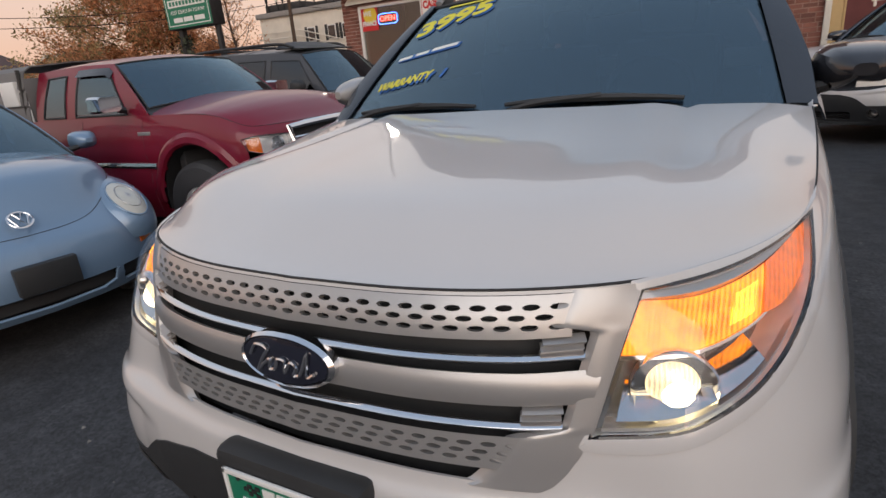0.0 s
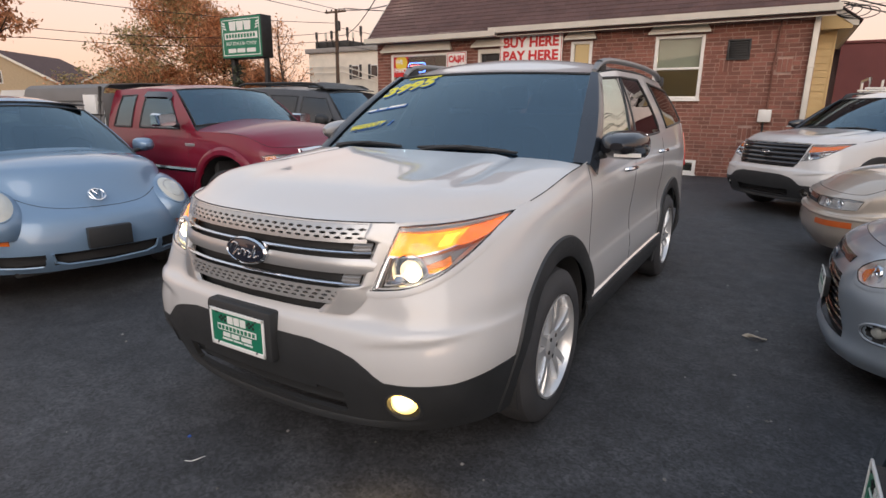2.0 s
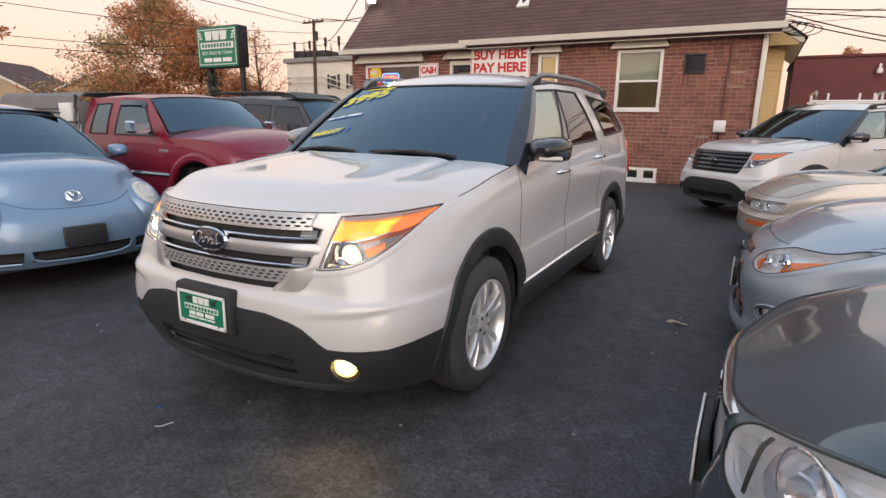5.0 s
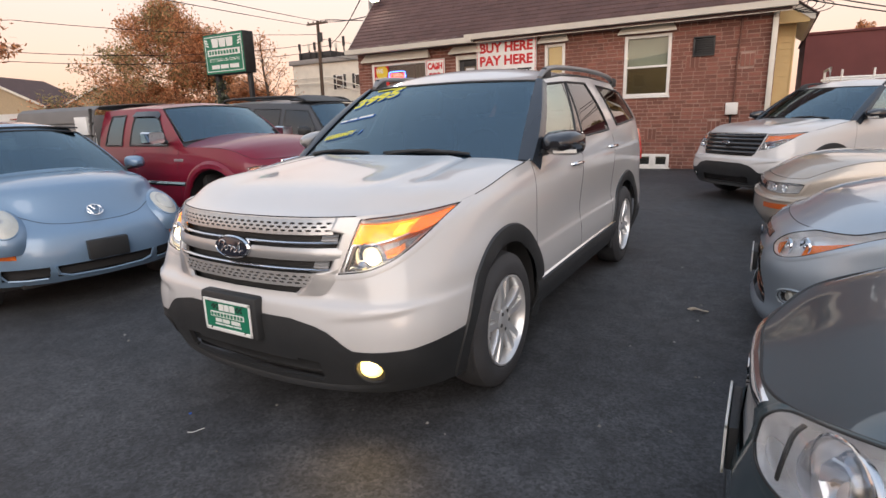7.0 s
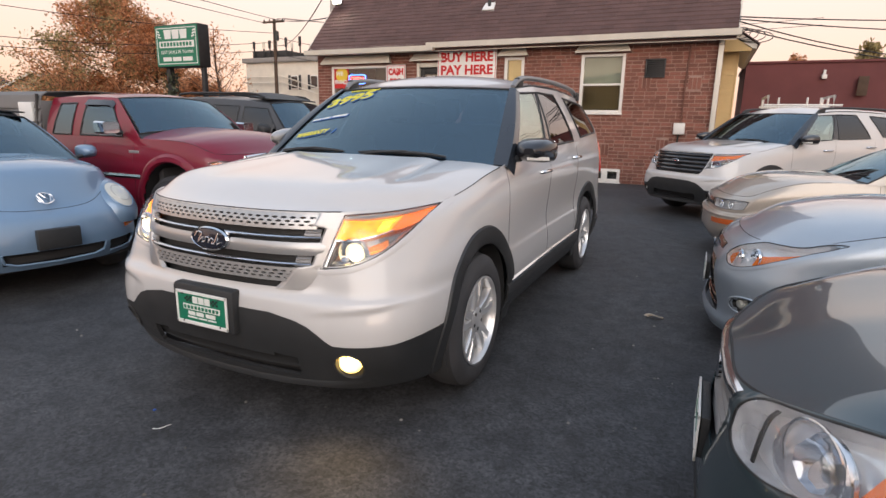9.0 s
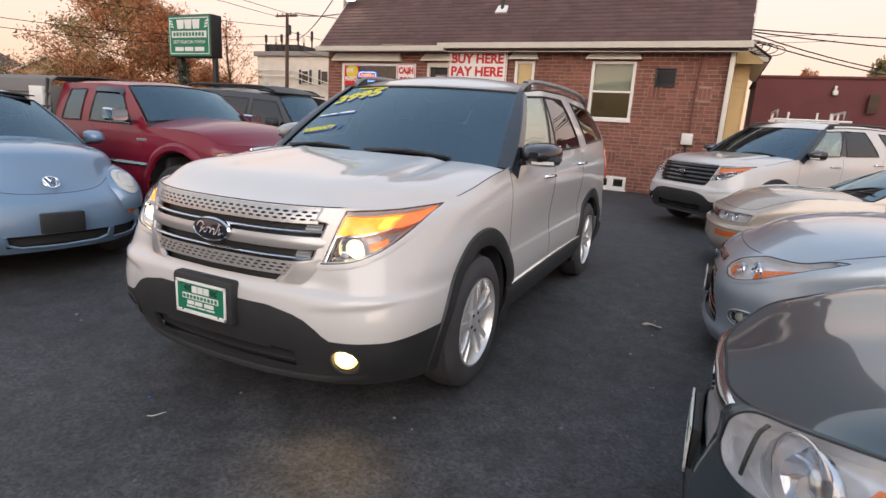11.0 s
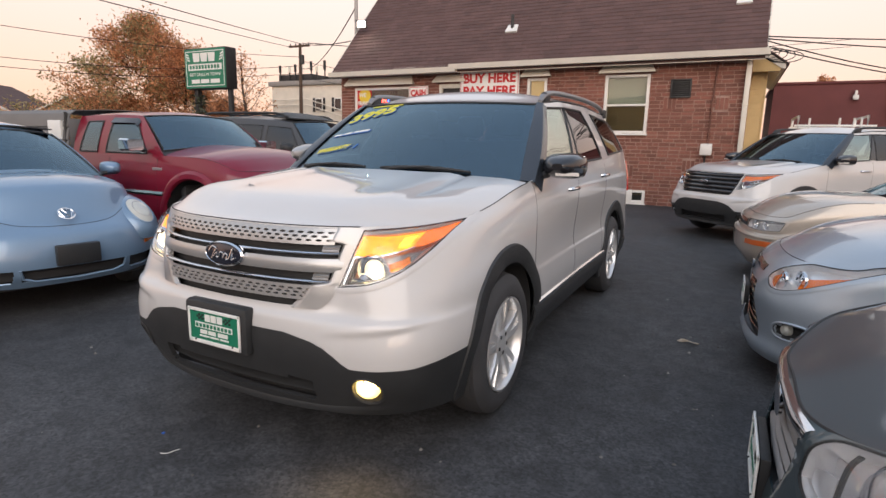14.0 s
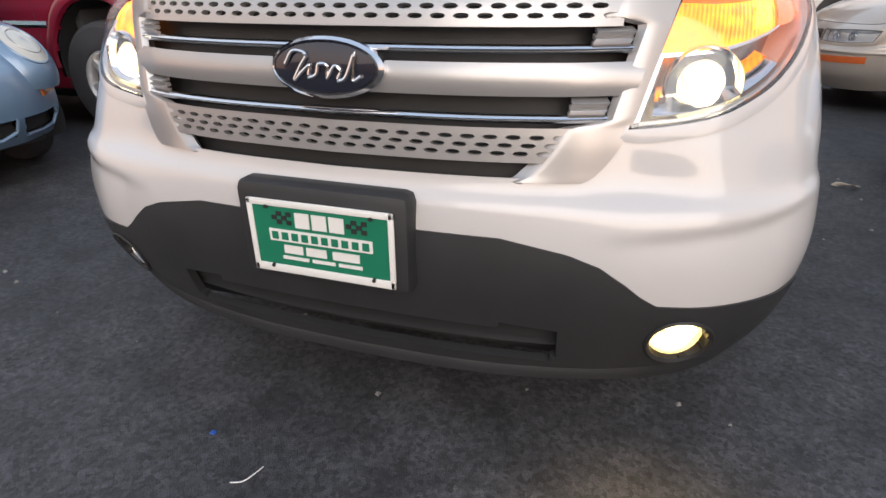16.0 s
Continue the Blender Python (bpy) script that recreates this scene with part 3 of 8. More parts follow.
def build_cabin(car, cabin, paint_m, ws, roof_rear, windows, sides_y, glass_m, quarter_tint=None, roof_bulge=0.05, pillar_paint=None):
    """ws: foot corner, foot middle, head corner, head middle of the windscreen; windows: quads (y, z)."""
    foot_c, foot_m, head_c, head_m = ws
    foot, head = arc(foot_c, foot_m), arc(head_c, head_m)
    rear = arc(*roof_rear)
    # windscreen
    pts = coons(foot, head, lambda b: foot(0) + (np.array(head(0)) - np.array(foot(0))) * b, lambda b: foot(1) + (np.array(head(1)) - np.array(foot(1))) * b, 21, 13, bulge=0.0)
    for j, row in enumerate(pts):
        b = j / (len(pts) - 1)
        for p in row:
            p[2] += 0.02 * 4 * b * (1 - b)
    part("windscreen", sheet(pts, 0.005, flip=True), glass_m[0], car)
    edge = [tuple(p) for p in pts[0]] + [tuple(r[-1]) for r in pts[1:]] + [tuple(p) for p in pts[-1][::-1][1:]] + [tuple(r[0]) for r in pts[::-1][1:-1]]
    part("windscreen_seal", tube(edge, 0.009, 6, True), M_BLACK, car)
    # roof
    rail_l = lambda b: tuple(np.array((-np.interp(lerp(head_c[1], roof_rear[0][1], b), cabin.ry, cabin.rx), lerp(head_c[1], roof_rear[0][1], b), np.interp(lerp(head_c[1], roof_rear[0][1], b), cabin.ry, cabin.rz))))
    rail_r = lambda b: (-rail_l(b)[0], rail_l(b)[1], rail_l(b)[2])
    front_roof = lambda a: tuple(np.array(head(a)) + np.array((0, 0, 0.006)))
    pts = coons(front_roof, rear, rail_l, rail_r, 21, 25, bulge=roof_bulge, power=0.6, lift=lambda b: smooth(b * 7) * smooth((1 - b) * 4 + 0.2))
    part("roof", sheet(pts, 0.008, flip=True), paint_m, car)
    # sides
    y0, y1 = sides_y
    n = int((y1 - y0) / 0.016)
    holes = [shrink(w, 0.016) for w in windows]
    P = []
    for i in range(n + 1):
        y = lerp(y0, y1, i / n)
        zb = float(np.interp(y, cabin.by, cabin.bz)) - 0.01
        zr = float(np.interp(y, cabin.ry, cabin.rz))
        if y < head_c[1]:
            f = (y - foot_c[1]) / (head_c[1] - foot_c[1])
            zr = min(zr, foot_c[2] + (head_c[2] - foot_c[2]) * f + 0.02 * 4 * f * (1 - f))
        row = []
        for j in range(27):
            z = lerp(zb, max(zr, zb + 0.004), j / 26)
            row.append((cabin.x(y, z), y, z))
        P.append(row)
    ok = lambda p: not any(inside(h, (p[1], p[2])) for h in holes)
    for sgn in (1, -1):
        part("pillar_frame", sheet([[(sgn * p[0], p[1], p[2]) for p in r] for r in P], 0.012, ok, flip=sgn < 0), pillar_paint or paint_m, car)
    for k, w in enumerate(windows):
        tint = glass_m[1] if quarter_tint is None or k < quarter_tint else glass_m[2]
        for sgn in (1, -1):
            pts = [[(sgn * p[0], p[1], p[2]) for p in r] for r in cabin.pane(w)]
            win = part("side_window", sheet(pts, 0.004, flip=sgn < 0), tint, car)
            part("window_seal", tube([(sgn * p[0], p[1], p[2]) for p in cabin.rim(w)], 0.009, 5, True), M_BLACK, win)
    # tail glass and back wall of the cabin
    return rear


def seats(car, rows, z, width=0.5, x=0.38):
    for y in rows:
        for sgn in (-1, 1):
            bm = boxes((sgn * x - width / 2, sgn * x + width / 2, y - 0.45, y + 0.1, z - 0.30, z - 0.10, 0.05),
                       (sgn * x - width / 2 + .02, sgn * x + width / 2 - .02, y, y + 0.14, z - 0.15, z + 0.45, 0.05),
                       (sgn * x - 0.13, sgn * x + 0.13, y + 0.04, y + 0.14, z + 0.48, z + 0.68, 0.04))
            part("seat", bm, M_INT, car)


def interior(car, W, y0, y1, z, dash_y, wheel_x=0.38):
    bm = boxes((-W + .08, W - .08, y0, y1, 0.30, 0.36, 0.01), (-W + .09, W - .09, dash_y - 0.35, dash_y + 0.12, z - 0.25, z, 0.05), (-W + .08, W - .08, dash_y - 0.42, dash_y - 0.34, 0.3, z - 0.02, 0.01), (-W + .08, W - .08, y1 - 0.05, y1, 0.3, z, 0.01))
    part("dashboard_and_floor", bm, M_INT, car)
    ring = [(wheel_x + 0.18 * math.cos(t), dash_y + 0.22 + 0.06 * math.sin(t), z + 0.02 + 0.17 * math.sin(t)) for t in np.linspace(0, 2 * math.pi, 21)[:-1]]
    part("steering_wheel", tube(ring, 0.014, 6, True), M_INT, car)


def spoke(r0, r1, w0, w1, ang, x0, x1, bm):
    """One wheel spoke in the y-z plane, from the hub to the rim."""
    d, t = V((0, math.cos(ang), math.sin(ang))), V((0, -math.sin(ang), math.cos(ang)))
    vs = []
    for r, w, x in ((r0, w0, x0), ((r0 + r1) / 2, (w0 + w1) / 2, (x0 + x1) / 2 + 0.008), (r1, w1, x1)):
        for sx, k in ((0, 0.75), (-0.012, 1.0), (-0.04, 1.0)):
            for sg in (-1, 1):
                vs.append(bm.verts.new(d * r + t * (w * k * sg / 2) + V((x + sx, 0, 0))))
    for a in (0, 6):
        b = a + 6
        bm.faces.new((vs[a], vs[a + 1], vs[b + 1], vs[b]))
        for q in (0, 2):
            bm.faces.new((vs[a + q], vs[b + q], vs[b + q + 2], vs[a + q + 2]))
            bm.faces.new((vs[a + q + 1], vs[a + q + 3], vs[b + q + 3], vs[b + q + 1]))


def wheel(car, x, y, r, rim_r, width, style="five", material=None, turn=0.3):
    """A wheel whose outer face lies at x."""
    sg = 1 if x > 0 else -1
    bm = lathe([(-width * .5, rim_r * .8), (-width * 0.45, rim_r * 0.55), (-width * .40, 0.02)], 28)
    hub = part("wheel", bm, M_STEEL, car)
    hub.matrix_basis = pose(x - sg * width * 0.10, y, r, 0, 0, 0 if sg > 0 else 180)
    w = width
    prof = [(-w * .9, rim_r), (-w * .93, rim_r + .02), (-w * .9, r - .045), (-w * .80, r - .012), (-w * .62, r - .001), (-w * .5, r), (-w * .30, r - .001), (-w * .10, r - .012), (0.0, r - .045), (.006, rim_r + .05), (.002, rim_r + .012), (-.012, rim_r)]
    tyre = lathe(prof, 56, cap=False)
    part("tyre", tyre, M_RUBBER, hub)
    bm = lathe([(-w * .85, rim_r), (-0.012, rim_r), (.002, rim_r + .002), (.004, rim_r - .008), (-.01, rim_r - .016), (-.05, rim_r - .026), (-w * .8, rim_r - .03)], 48, cap=False)
    dz = -0.028
    if style == "split":
        for k in range(5):
            a = turn + k * 2 * math.pi / 5
            for o in (-0.19, 0.19):
                spoke(0.045, rim_r - .010, .052, .046, a + o, dz, dz + .014, bm)
            spoke(0.045, 0.115, .085, .07, a, dz - .006, dz - .016, bm)
    else:
        for k in range({"five": 5, "seven": 7, "six": 6}[style]):
            spoke(0.045, rim_r - .012, .075, .06, turn + k * 2 * math.pi / {"five": 5, "seven": 7, "six": 6}[style], dz, dz + .012, bm)
    lathe([(dz - .02, .075), (dz + .004, .075), (dz + .010, .062), (dz + .014, .035), (dz + .014, 0.0)], 24, bm=bm)
    rim = part("rim", bm, material or M_ALLOY, hub)
    nut = None
    for k in range(5):
        a = turn + (k + .5) * 2 * math.pi / 5
        at = Matrix.Translation((0, 0.052 * math.cos(a), 0.052 * math.sin(a)))
        if nut is None:
            nut = part("wheel_nut", lathe([(dz, .011), (dz + .014, .011), (dz + .015, 0)], 6), M_STEEL, hub)
            nut.matrix_basis = at
        else:
            share("wheel_nut", nut, hub, at)
    return hub


def arch_lining(car, x, y, r, z=0.0, depth=0.30):
    sg = 1 if x > 0 else -1
    rows = []
    for i in range(21):
        a = math.pi * (-0.12 + 1.24 * i / 20)
        rows.append([(x, y + r * math.cos(a), z + r * math.sin(a)), (x - sg * depth, y + r * math.cos(a), z + r * math.sin(a))])
    part("wheel_arch_liner", sheet(rows, 0.006), M_DARK, car)


def mirror_housing(car, x, y, z, w, h, d, material, signal=None, boxy=.55):
    """A door mirror: a rounded shell on an arm."""
    sg = 1 if x > 0 else -1
    bm = bmesh.new()
    rows = []
    for i in range(9):
        t = i / 8
        k = math.sin(math.pi * lerp(0.16 if boxy < .4 else .015, 0.5, t)) ** (boxy * .85)
        yy = y + d * (t - 0.6)
        row = []
        for j in range(20):
            a = 2 * math.pi * j / 20
            ca, sa = math.cos(a), math.sin(a)
            e = 3.2 if boxy > .4 else 9.0
            sq = (abs(ca) ** e + abs(sa) ** e) ** (-1 / e)
            row.append(bm.verts.new((x + w / 2 * k * ca * sq, yy, z + h / 2 * k * sa * sq)))
        rows.append(row)
    for a, b in zip(rows, rows[1:]):
        for k in range(20):
            bm.faces.new((a[k], a[(k + 1) % 20], b[(k + 1) % 20], b[k]))
    bm.faces.new(rows[0])
    bm.faces.new(rows[-1])
    shell = part("door_mirror", bm, material, car)
    bm = tube([(x - sg * w * .30, y - .02, z - h * .30), (x - sg * (w * .62), y - .0, z - h * .42), (x - sg * (w * .85), y - .01, z - h * .46)], [.026, .028, .034], 8, flat=0.8)
    part("mirror_arm", bm, M_BLACK, shell)
    part("mirror_glass", boxes((x - w * .42, x + w * .42, y + d * .402, y + d * .412, z - h * .40, z + h * .40, 0.002)), M_CHROME, shell)
    if signal:
        bm = bmesh.new()
        pts = []
        for i in range(9):
            u = i / 8
            xx = x + sg * w * lerp(-.06, .44, u)
            pts.append([(xx, y - d * lerp(.47, .26, u ** 2), z - h * .34), (xx, y - d * lerp(.50, .29, u ** 2), z - h * .22)])
        part("turn_signal", sheet(pts, 0.006, bm=bm), signal, shell, "clear side turn signal strip")
    return shell


def door_handle(car, x, y, z, material, length=0.2):
    sg = 1 if x > 0 else -1
    pts = [(x, y - length / 2, z), (x + sg * .03, y - length * .38, z + .004), (x + sg * .036, y, z + .006), (x + sg * .03, y + length * .38, z + .004), (x, y + length / 2, z)]
    part("door_handle", tube([spline(pts, f) for f in np.linspace(0, 4, 15)], .013, 8, flat=1.0), material, car)


# ---- the large white crossovers ----
# windscreen: foot corner, foot middle, head corner, head middle
SUV_SCREEN = ((.872, .42, 1.200), (0, .27, 1.222), (.725, 1.10, 1.690), (0, 1.02, 1.706))


def suv_levels():
    side = ((.94, .94, .94, .93, .90, .75, .4, 0), (.965, .955, .96, .97, .94, .78, .4, 0), (.985, .975, .98, .985, .95, .8, .4, 0), (.98, .968, .973, .98, .95, .8, .4, 0), (.972, .957, .963, .975, .945, .79, .4, 0), (.968, .951, .957, .972, .94, .78, .4, 0), (.955, .969, .975, .968, .93, .77, .4, 0), (.915, .930, .935, .925, .885, .75, .4, 0))
    tail = ((3.2, 3.6, 3.85, 3.92, 3.93), (3.2, 3.65, 3.92, 4.0, 4.02), (3.2, 3.68, 3.95, 4.02, 4.04), (3.2, 3.66, 3.92, 3.99, 4.01), (3.2, 3.65, 3.9, 3.97, 3.99), (3.2, 3.64, 3.89, 3.96, 3.98), (3.2, 3.62, 3.86, 3.92, 3.94), (3.2, 3.58, 3.8, 3.86, 3.88))
    nose = (
        ((0, -.93), (.25, -.92), (.45, -.89), (.60, -.845), (.73, -.765), (.83, -.64), (.89, -.47), (.925, -.2)),
        ((0, -.985), (.25, -.977), (.45, -.955), (.60, -.928), (.74, -.882), (.865, -.77), (.933, -.58), (.96, -.23)),
        ((0, -1.015), (.25, -1.006), (.45, -.987), (.60, -.960), (.75, -.912), (.885, -.80), (.955, -.62), (.985, -.26)),
        ((0, -1.012), (.25, -1.0), (.45, -.974), (.60, -.943), (.745, -.898), (.882, -.785), (.952, -.60), (.98, -.24)),
        ((0, -.990), (.25, -.976), (.44, -.944), (.575, -.903), (.735, -.870), (.875, -.750), (.946, -.56), (.974, -.22)),
        ((0, -.980), (.25, -.965), (.43, -.93), (.56, -.882), (.715, -.844), (.86, -.715), (.938, -.52), (.968, -.18)),
        ((0, -.960), (.24, -.945), (.43, -.900), (.59, -.818), (.715, -.768), (.83, -.635), (.898, -.44), (.936, -.12)),
        ((0, -.930), (.24, -.915), (.43, -.868), (.60, -.780), (.715, -.66), (.805, -.51), (.862, -.35), (.895, -.1)))
    zs = [[.22] * 16, [.40] * 16, [.55] * 16, [.67] * 16, [.72] * 16, [.82] * 16,
          [.995] * 6 + [1.005, 1.04, 1.07, 1.09, 1.10, 1.11, 1.11, 1.10, 1.08, 1.08],
          [1.066, 1.066, 1.066, 1.066, 1.067, 1.070, 1.078, 1.120, 1.205, 1.292, 1.325, 1.36, 1.37, 1.36, 1.35, 1.35]]
    levels = []
    for k in range(8):
        pts = list(nose[k]) + list(zip(side[k], (.36, 1.4, 2.5) + tail[k]))
        levels.append([(x, y, z) for (x, y), z in zip(pts, zs[k])])
    return levels


def clad_z(x):
    return float(np.interp(abs(x), (0, .34, .47, .53, .58, .61, .64, .76, .86, .94, 1.1), (.618, .614, .590, .568, .533, .507, .488, .488, .492, .510, .52)))


def grille_x(z):
    return float(np.interp(z, (.70, .715, .735, .76, .79, .835, 1.06), (.40, .445, .488, .510, .528, .548, .602)))


LENS_LO = [(.545, .820), (.61, .828), (.68, .842), (.735, .864), (.788, .898), (.832, .950), (.860, 1.008), (.868, 1.066)]
LENS_HI = [(.607, 1.051), (.65, 1.053), (.70, 1.055), (.745, 1.058), (.785, 1.062), (.82, 1.067), (.85, 1.072), (.868, 1.076)]


def hole_panel(body, z0, z1, xlim, rows, pitch, off):
    """A bar pierced by rows of small oval holes, bent to the nose."""
    bm = bmesh.new()
    edge = (z1 - z0) * .15
    h = (z1 - z0 - 2 * edge) / rows
    # plain margins below and above the holes
    for za, zb in ((z0, z0 + edge), (z1 - edge, z1)):
        line = [[bm.verts.new(body.front(xlim(z) * (k / 30 - 1), z, off)) for z in (za, zb)] for k in range(61)]
        for a, b in zip(line, line[1:]):
            bm.faces.new((a[0], b[0], b[1], a[1]))
    for r in range(rows):
        zc = z0 + edge + (r + .5) * h
        n = int(2 * xlim(zc) / pitch)
        for k in range(n + 1):
            xa = -xlim(zc) + (k - (0.5 if r % 2 else 0)) * pitch
            xb = xa + pitch
            lo, hi = max(xa, -xlim(zc)), min(xb, xlim(zc))
            if hi - lo < 0.004:
                continue
            xc = (xa + xb) / 2
            whole = hi - lo > pitch * 0.98
            ring = [(lo, zc - h / 2), ((lo + hi) / 2, zc - h / 2), (hi, zc - h / 2), (hi, zc), (hi, zc + h / 2), ((lo + hi) / 2, zc + h / 2), (lo, zc + h / 2), (lo, zc)]
            out = [bm.verts.new(body.front(x, z, off)) for x, z in ring]
            if not whole:
                bm.faces.new(out)
                continue
            hole = [(xc - pitch * .24, zc - h * .23), (xc, zc - h * .31), (xc + pitch * .24, zc - h * .23), (xc + pitch * .34, zc), (xc + pitch * .24, zc + h * .23), (xc, zc + h * .31), (xc - pitch * .24, zc + h * .23), (xc - pitch * .34, zc)]
            inn = [bm.verts.new(body.front(x, z, off)) for x, z in hole]
            deep = [bm.verts.new(body.front(x, z, off - .014)) for x, z in hole]
            for i in range(8):
                j = (i + 1) % 8
                bm.faces.new((out[i], out[j], inn[j], inn[i]))
                bm.faces.new((inn[i], inn[j], deep[j], deep[i]))
    bmesh.ops.remove_doubles(bm, verts=bm.verts, dist=4e-4)
    return bm


def bar(body, z0, z1, x_end, off, bulge=0.0, n=49, m=7, thick=0.012):
    """A bar across the nose; z0 and z1 may depend on x."""
    pts = []
    for i in range(n):
        u = 2 * i / (n - 1) - 1
        row = []
        for j in range(m):
            v = j / (m - 1)
            z = lerp(z0, z1, v)
            row.append(body.front(u * x_end(z), z, off + bulge * 4 * v * (1 - v)))
        pts.append(row)
    return sheet(pts, thick)


def lens_pts(body, off, u0=0.0, u1=1.0, v0=0.0, v1=1.0, nu=22, nv=10, sgn=1):
    pts = []
    for i in range(nu):
        u = lerp(u0, u1, i / (nu - 1)) * 7
        a, b = spline(LENS_LO, u), spline(LENS_HI, u)
        row = []
        for j in range(nv):
            v = lerp(v0, v1, j / (nv - 1))
            x, z = a + (b - a) * v
            p = body.front(x, z, off)
            row.append((sgn * p[0], p[1], p[2]))
        pts.append(row)
    return pts


def suv(m, label, lit, sport):
    car = thing("suv_car", label, "car", m)
    body = Body(suv_levels()).fold([(.50, .640), (.6, .648), (.8, .672), (.95, .705)], .011, .17)
    arches = ((0.0, .385, .435), (2.86, .385, .435))
    white = M_WHITE
    lens_poly = dense(LENS_LO) + dense(LENS_HI)[::-1]
    lens_in = grow(lens_poly, .009)

    def keep(p):
        x, z = abs(p[0]), p[2]
        if p[1] < -.15:
            if .735 < z < 1.058 and x < grille_x(z) - .01:
                return False
            if inside(lens_in, (x, z)):
                return False
            if z < clad_z(x) - .006:
                return False
        elif z < .47:
            return False
        return True
    cut = tuple((a, b, c + .025) for a, b, c in arches)
    bm = skin(body, 0, 6.9, 130, 1.0, 7.0, 90, cut, keep)
    part_body = bm
    # the sides run on to the tail
    P2 = skin(body, 6.9, 15, 190, 1.0, 7.0, 50, cut, keep)
    me = bpy.data.meshes.new("tmp")
    P2.to_mesh(me)
    P2.free()
    bm.from_mesh(me)
    bpy.data.meshes.remove(me)
    bmesh.ops.remove_doubles(bm, verts=bm.verts, dist=5e-4)
    r = bmesh.ops.duplicate(bm, geom=bm.verts[:] + bm.edges[:] + bm.faces[:])
    for g in r["geom"]:
        if isinstance(g, bmesh.types.BMVert):
            g.co.x = -g.co.x
    bmesh.ops.remove_doubles(bm, verts=bm.verts, dist=5e-4)
    shell = part("body", bm, white, car, angle=40)
    # dark lower cladding, nose and flanks
    rows = []
    for i in range(181):
        s = 6.42 * (2 * i / 180 - 1)
        x = body.at_z(s, .45)[0]
        zt = clad_z(x) + .012
        rows.append([body.at_z(s, lerp(.262 - .02 * smooth((abs(s) - 4.5) / 1.5), zt, j / 24), .004) for j in range(25)])
    low_open = lambda p: not (abs(p[0]) < .46 and .325 < p[2] < .42) and math.hypot(abs(p[0]) - .698, p[2] - .402) > .060
    lower = part("lower_bumper", sheet(rows, 0.02, low_open), M_BLACK, car, "black plastic lower bumper")
    bm = bmesh.new()
    for z in (.345, .370, .395):
        rows = [[body.front(u * .50, z - .006, -.045), body.front(u * .50, z, -.022), body.front(u * .50, z + .006, -.045)] for u in np.linspace(-1, 1, 21)]
        sheet(rows, .006, bm=bm)
    part("intake_slat", bm, M_BLACK, lower)
    part("intake_backing", bar(body, .30, .44, lambda z: .60, -.05), M_DARK, lower)
    rows = [[body.front(u * .80, z + .05 * abs(u) ** 4, off * (1 - .8 * abs(u) ** 6)) for z, off in ((.252, -.03), (.265, .014), (.284, .011), (.293, .004))] for u in np.linspace(-1, 1, 41)]
    part("skid_plate", sheet(rows, .006), M_BLACK, lower)
    for sg in (-1, 1):
        for (yw, zw, rr) in arches:
            pts = []
            for i in range(37):
                a = math.pi * (-0.10 + 1.20 * i / 36)
                row = []
                for k, q in enumerate((rr - .012, rr + .008, rr + .082, rr + .090)):
                    y, z = yw + q * math.cos(a), max(.24, zw + q * math.sin(a))
                    p = body.side(y, z, (.0, .012, .012, .001)[k])
                    row.append((sg * p[0], p[1], p[2]))
                pts.append(row)
            part("wheel_arch_trim", sheet(pts, .01, flip=sg > 0), M_BLACK, car)
            arch_lining(car, sg * .95, yw, rr + .002, zw)
        pts = [[(sg * q[0], q[1], q[2]) for q in (body.side(y, .24, -.09), body.side(y, .30, -.01), body.side(y, .40, .016), body.side(y, .455, .012), body.side(y, .475, .001))] for y in np.linspace(.40, 2.46, 40)]
        sill = part("sill_cladding", sheet(pts, .01, flip=sg > 0), M_BLACK, car)
        pts = [[(sg * q[0], q[1], q[2]) for q in (body.side(y, .468, .004), body.side(y, .476, .014), body.side(y, .490, .012), body.side(y, .496, .001))] for y in np.linspace(.47, 2.40, 40)]
        part("chrome_strip", sheet(pts, .005, flip=sg > 0), M_CHROME, sill)
        pts = [[(sg * q[0], q[1], q[2]) for q in (body.side(y, .24, -.01), body.side(y, .36, .004), body.side(y, .46, .004))] for y in np.linspace(3.28, 3.72, 14)]
        part("rear_cladding", sheet(pts, .01, flip=sg > 0), M_BLACK, car)
        for y in (.42, 1.36, 2.30):
            path = [body.side(y + .02 * smooth((z - .6) / .6), z, .0005) for z in np.linspace(.50, 1.19 if y < 1 else 1.27, 16)]
            part("door_gap", tube([(sg * p[0], p[1], p[2]) for p in path], .0015, 4), M_DARK, car)
        for y in (1.20, 2.20):
            z = 1.122 + (y - 1.2) * .055
            p = body.side(y, min(z, 1.10))
            door_handle(car, sg * (p[0] - .004), y, z, M_CHROME, .21)
    # nose: grille
    grille = part("grille", bar(body, .715, 1.062, lambda z: grille_x(z) + .012, -.045), M_BLACK, car, "dark grille opening behind silver bars")
    silver = M_GLOSSBLACK if sport else M_SATIN
    bright = M_BLACK if sport else M_CHROME
    inner = lambda z: grille_x(z) - .055
    if sport:
        for z0, z1 in ((.755, .805), (.82, .87), (.885, .935), (.95, 1.0), (1.01, 1.055)):
            part("grille_bar", bar(body, z0, z1, lambda z: grille_x(z) - .004, -.012, .012, 33), M_GLOSSBLACK, grille)
    else:
        part("pierced_bar", hole_panel(body, .991, 1.056, lambda z: grille_x(1.0) - .075, 3, .041, .002), silver, grille, "silver bar pierced by oval holes")
        part("pierced_bar", hole_panel(body, .762, .824, lambda z: grille_x(z) - .085, 3, .041, .004), silver, grille, "silver bar pierced by oval holes")
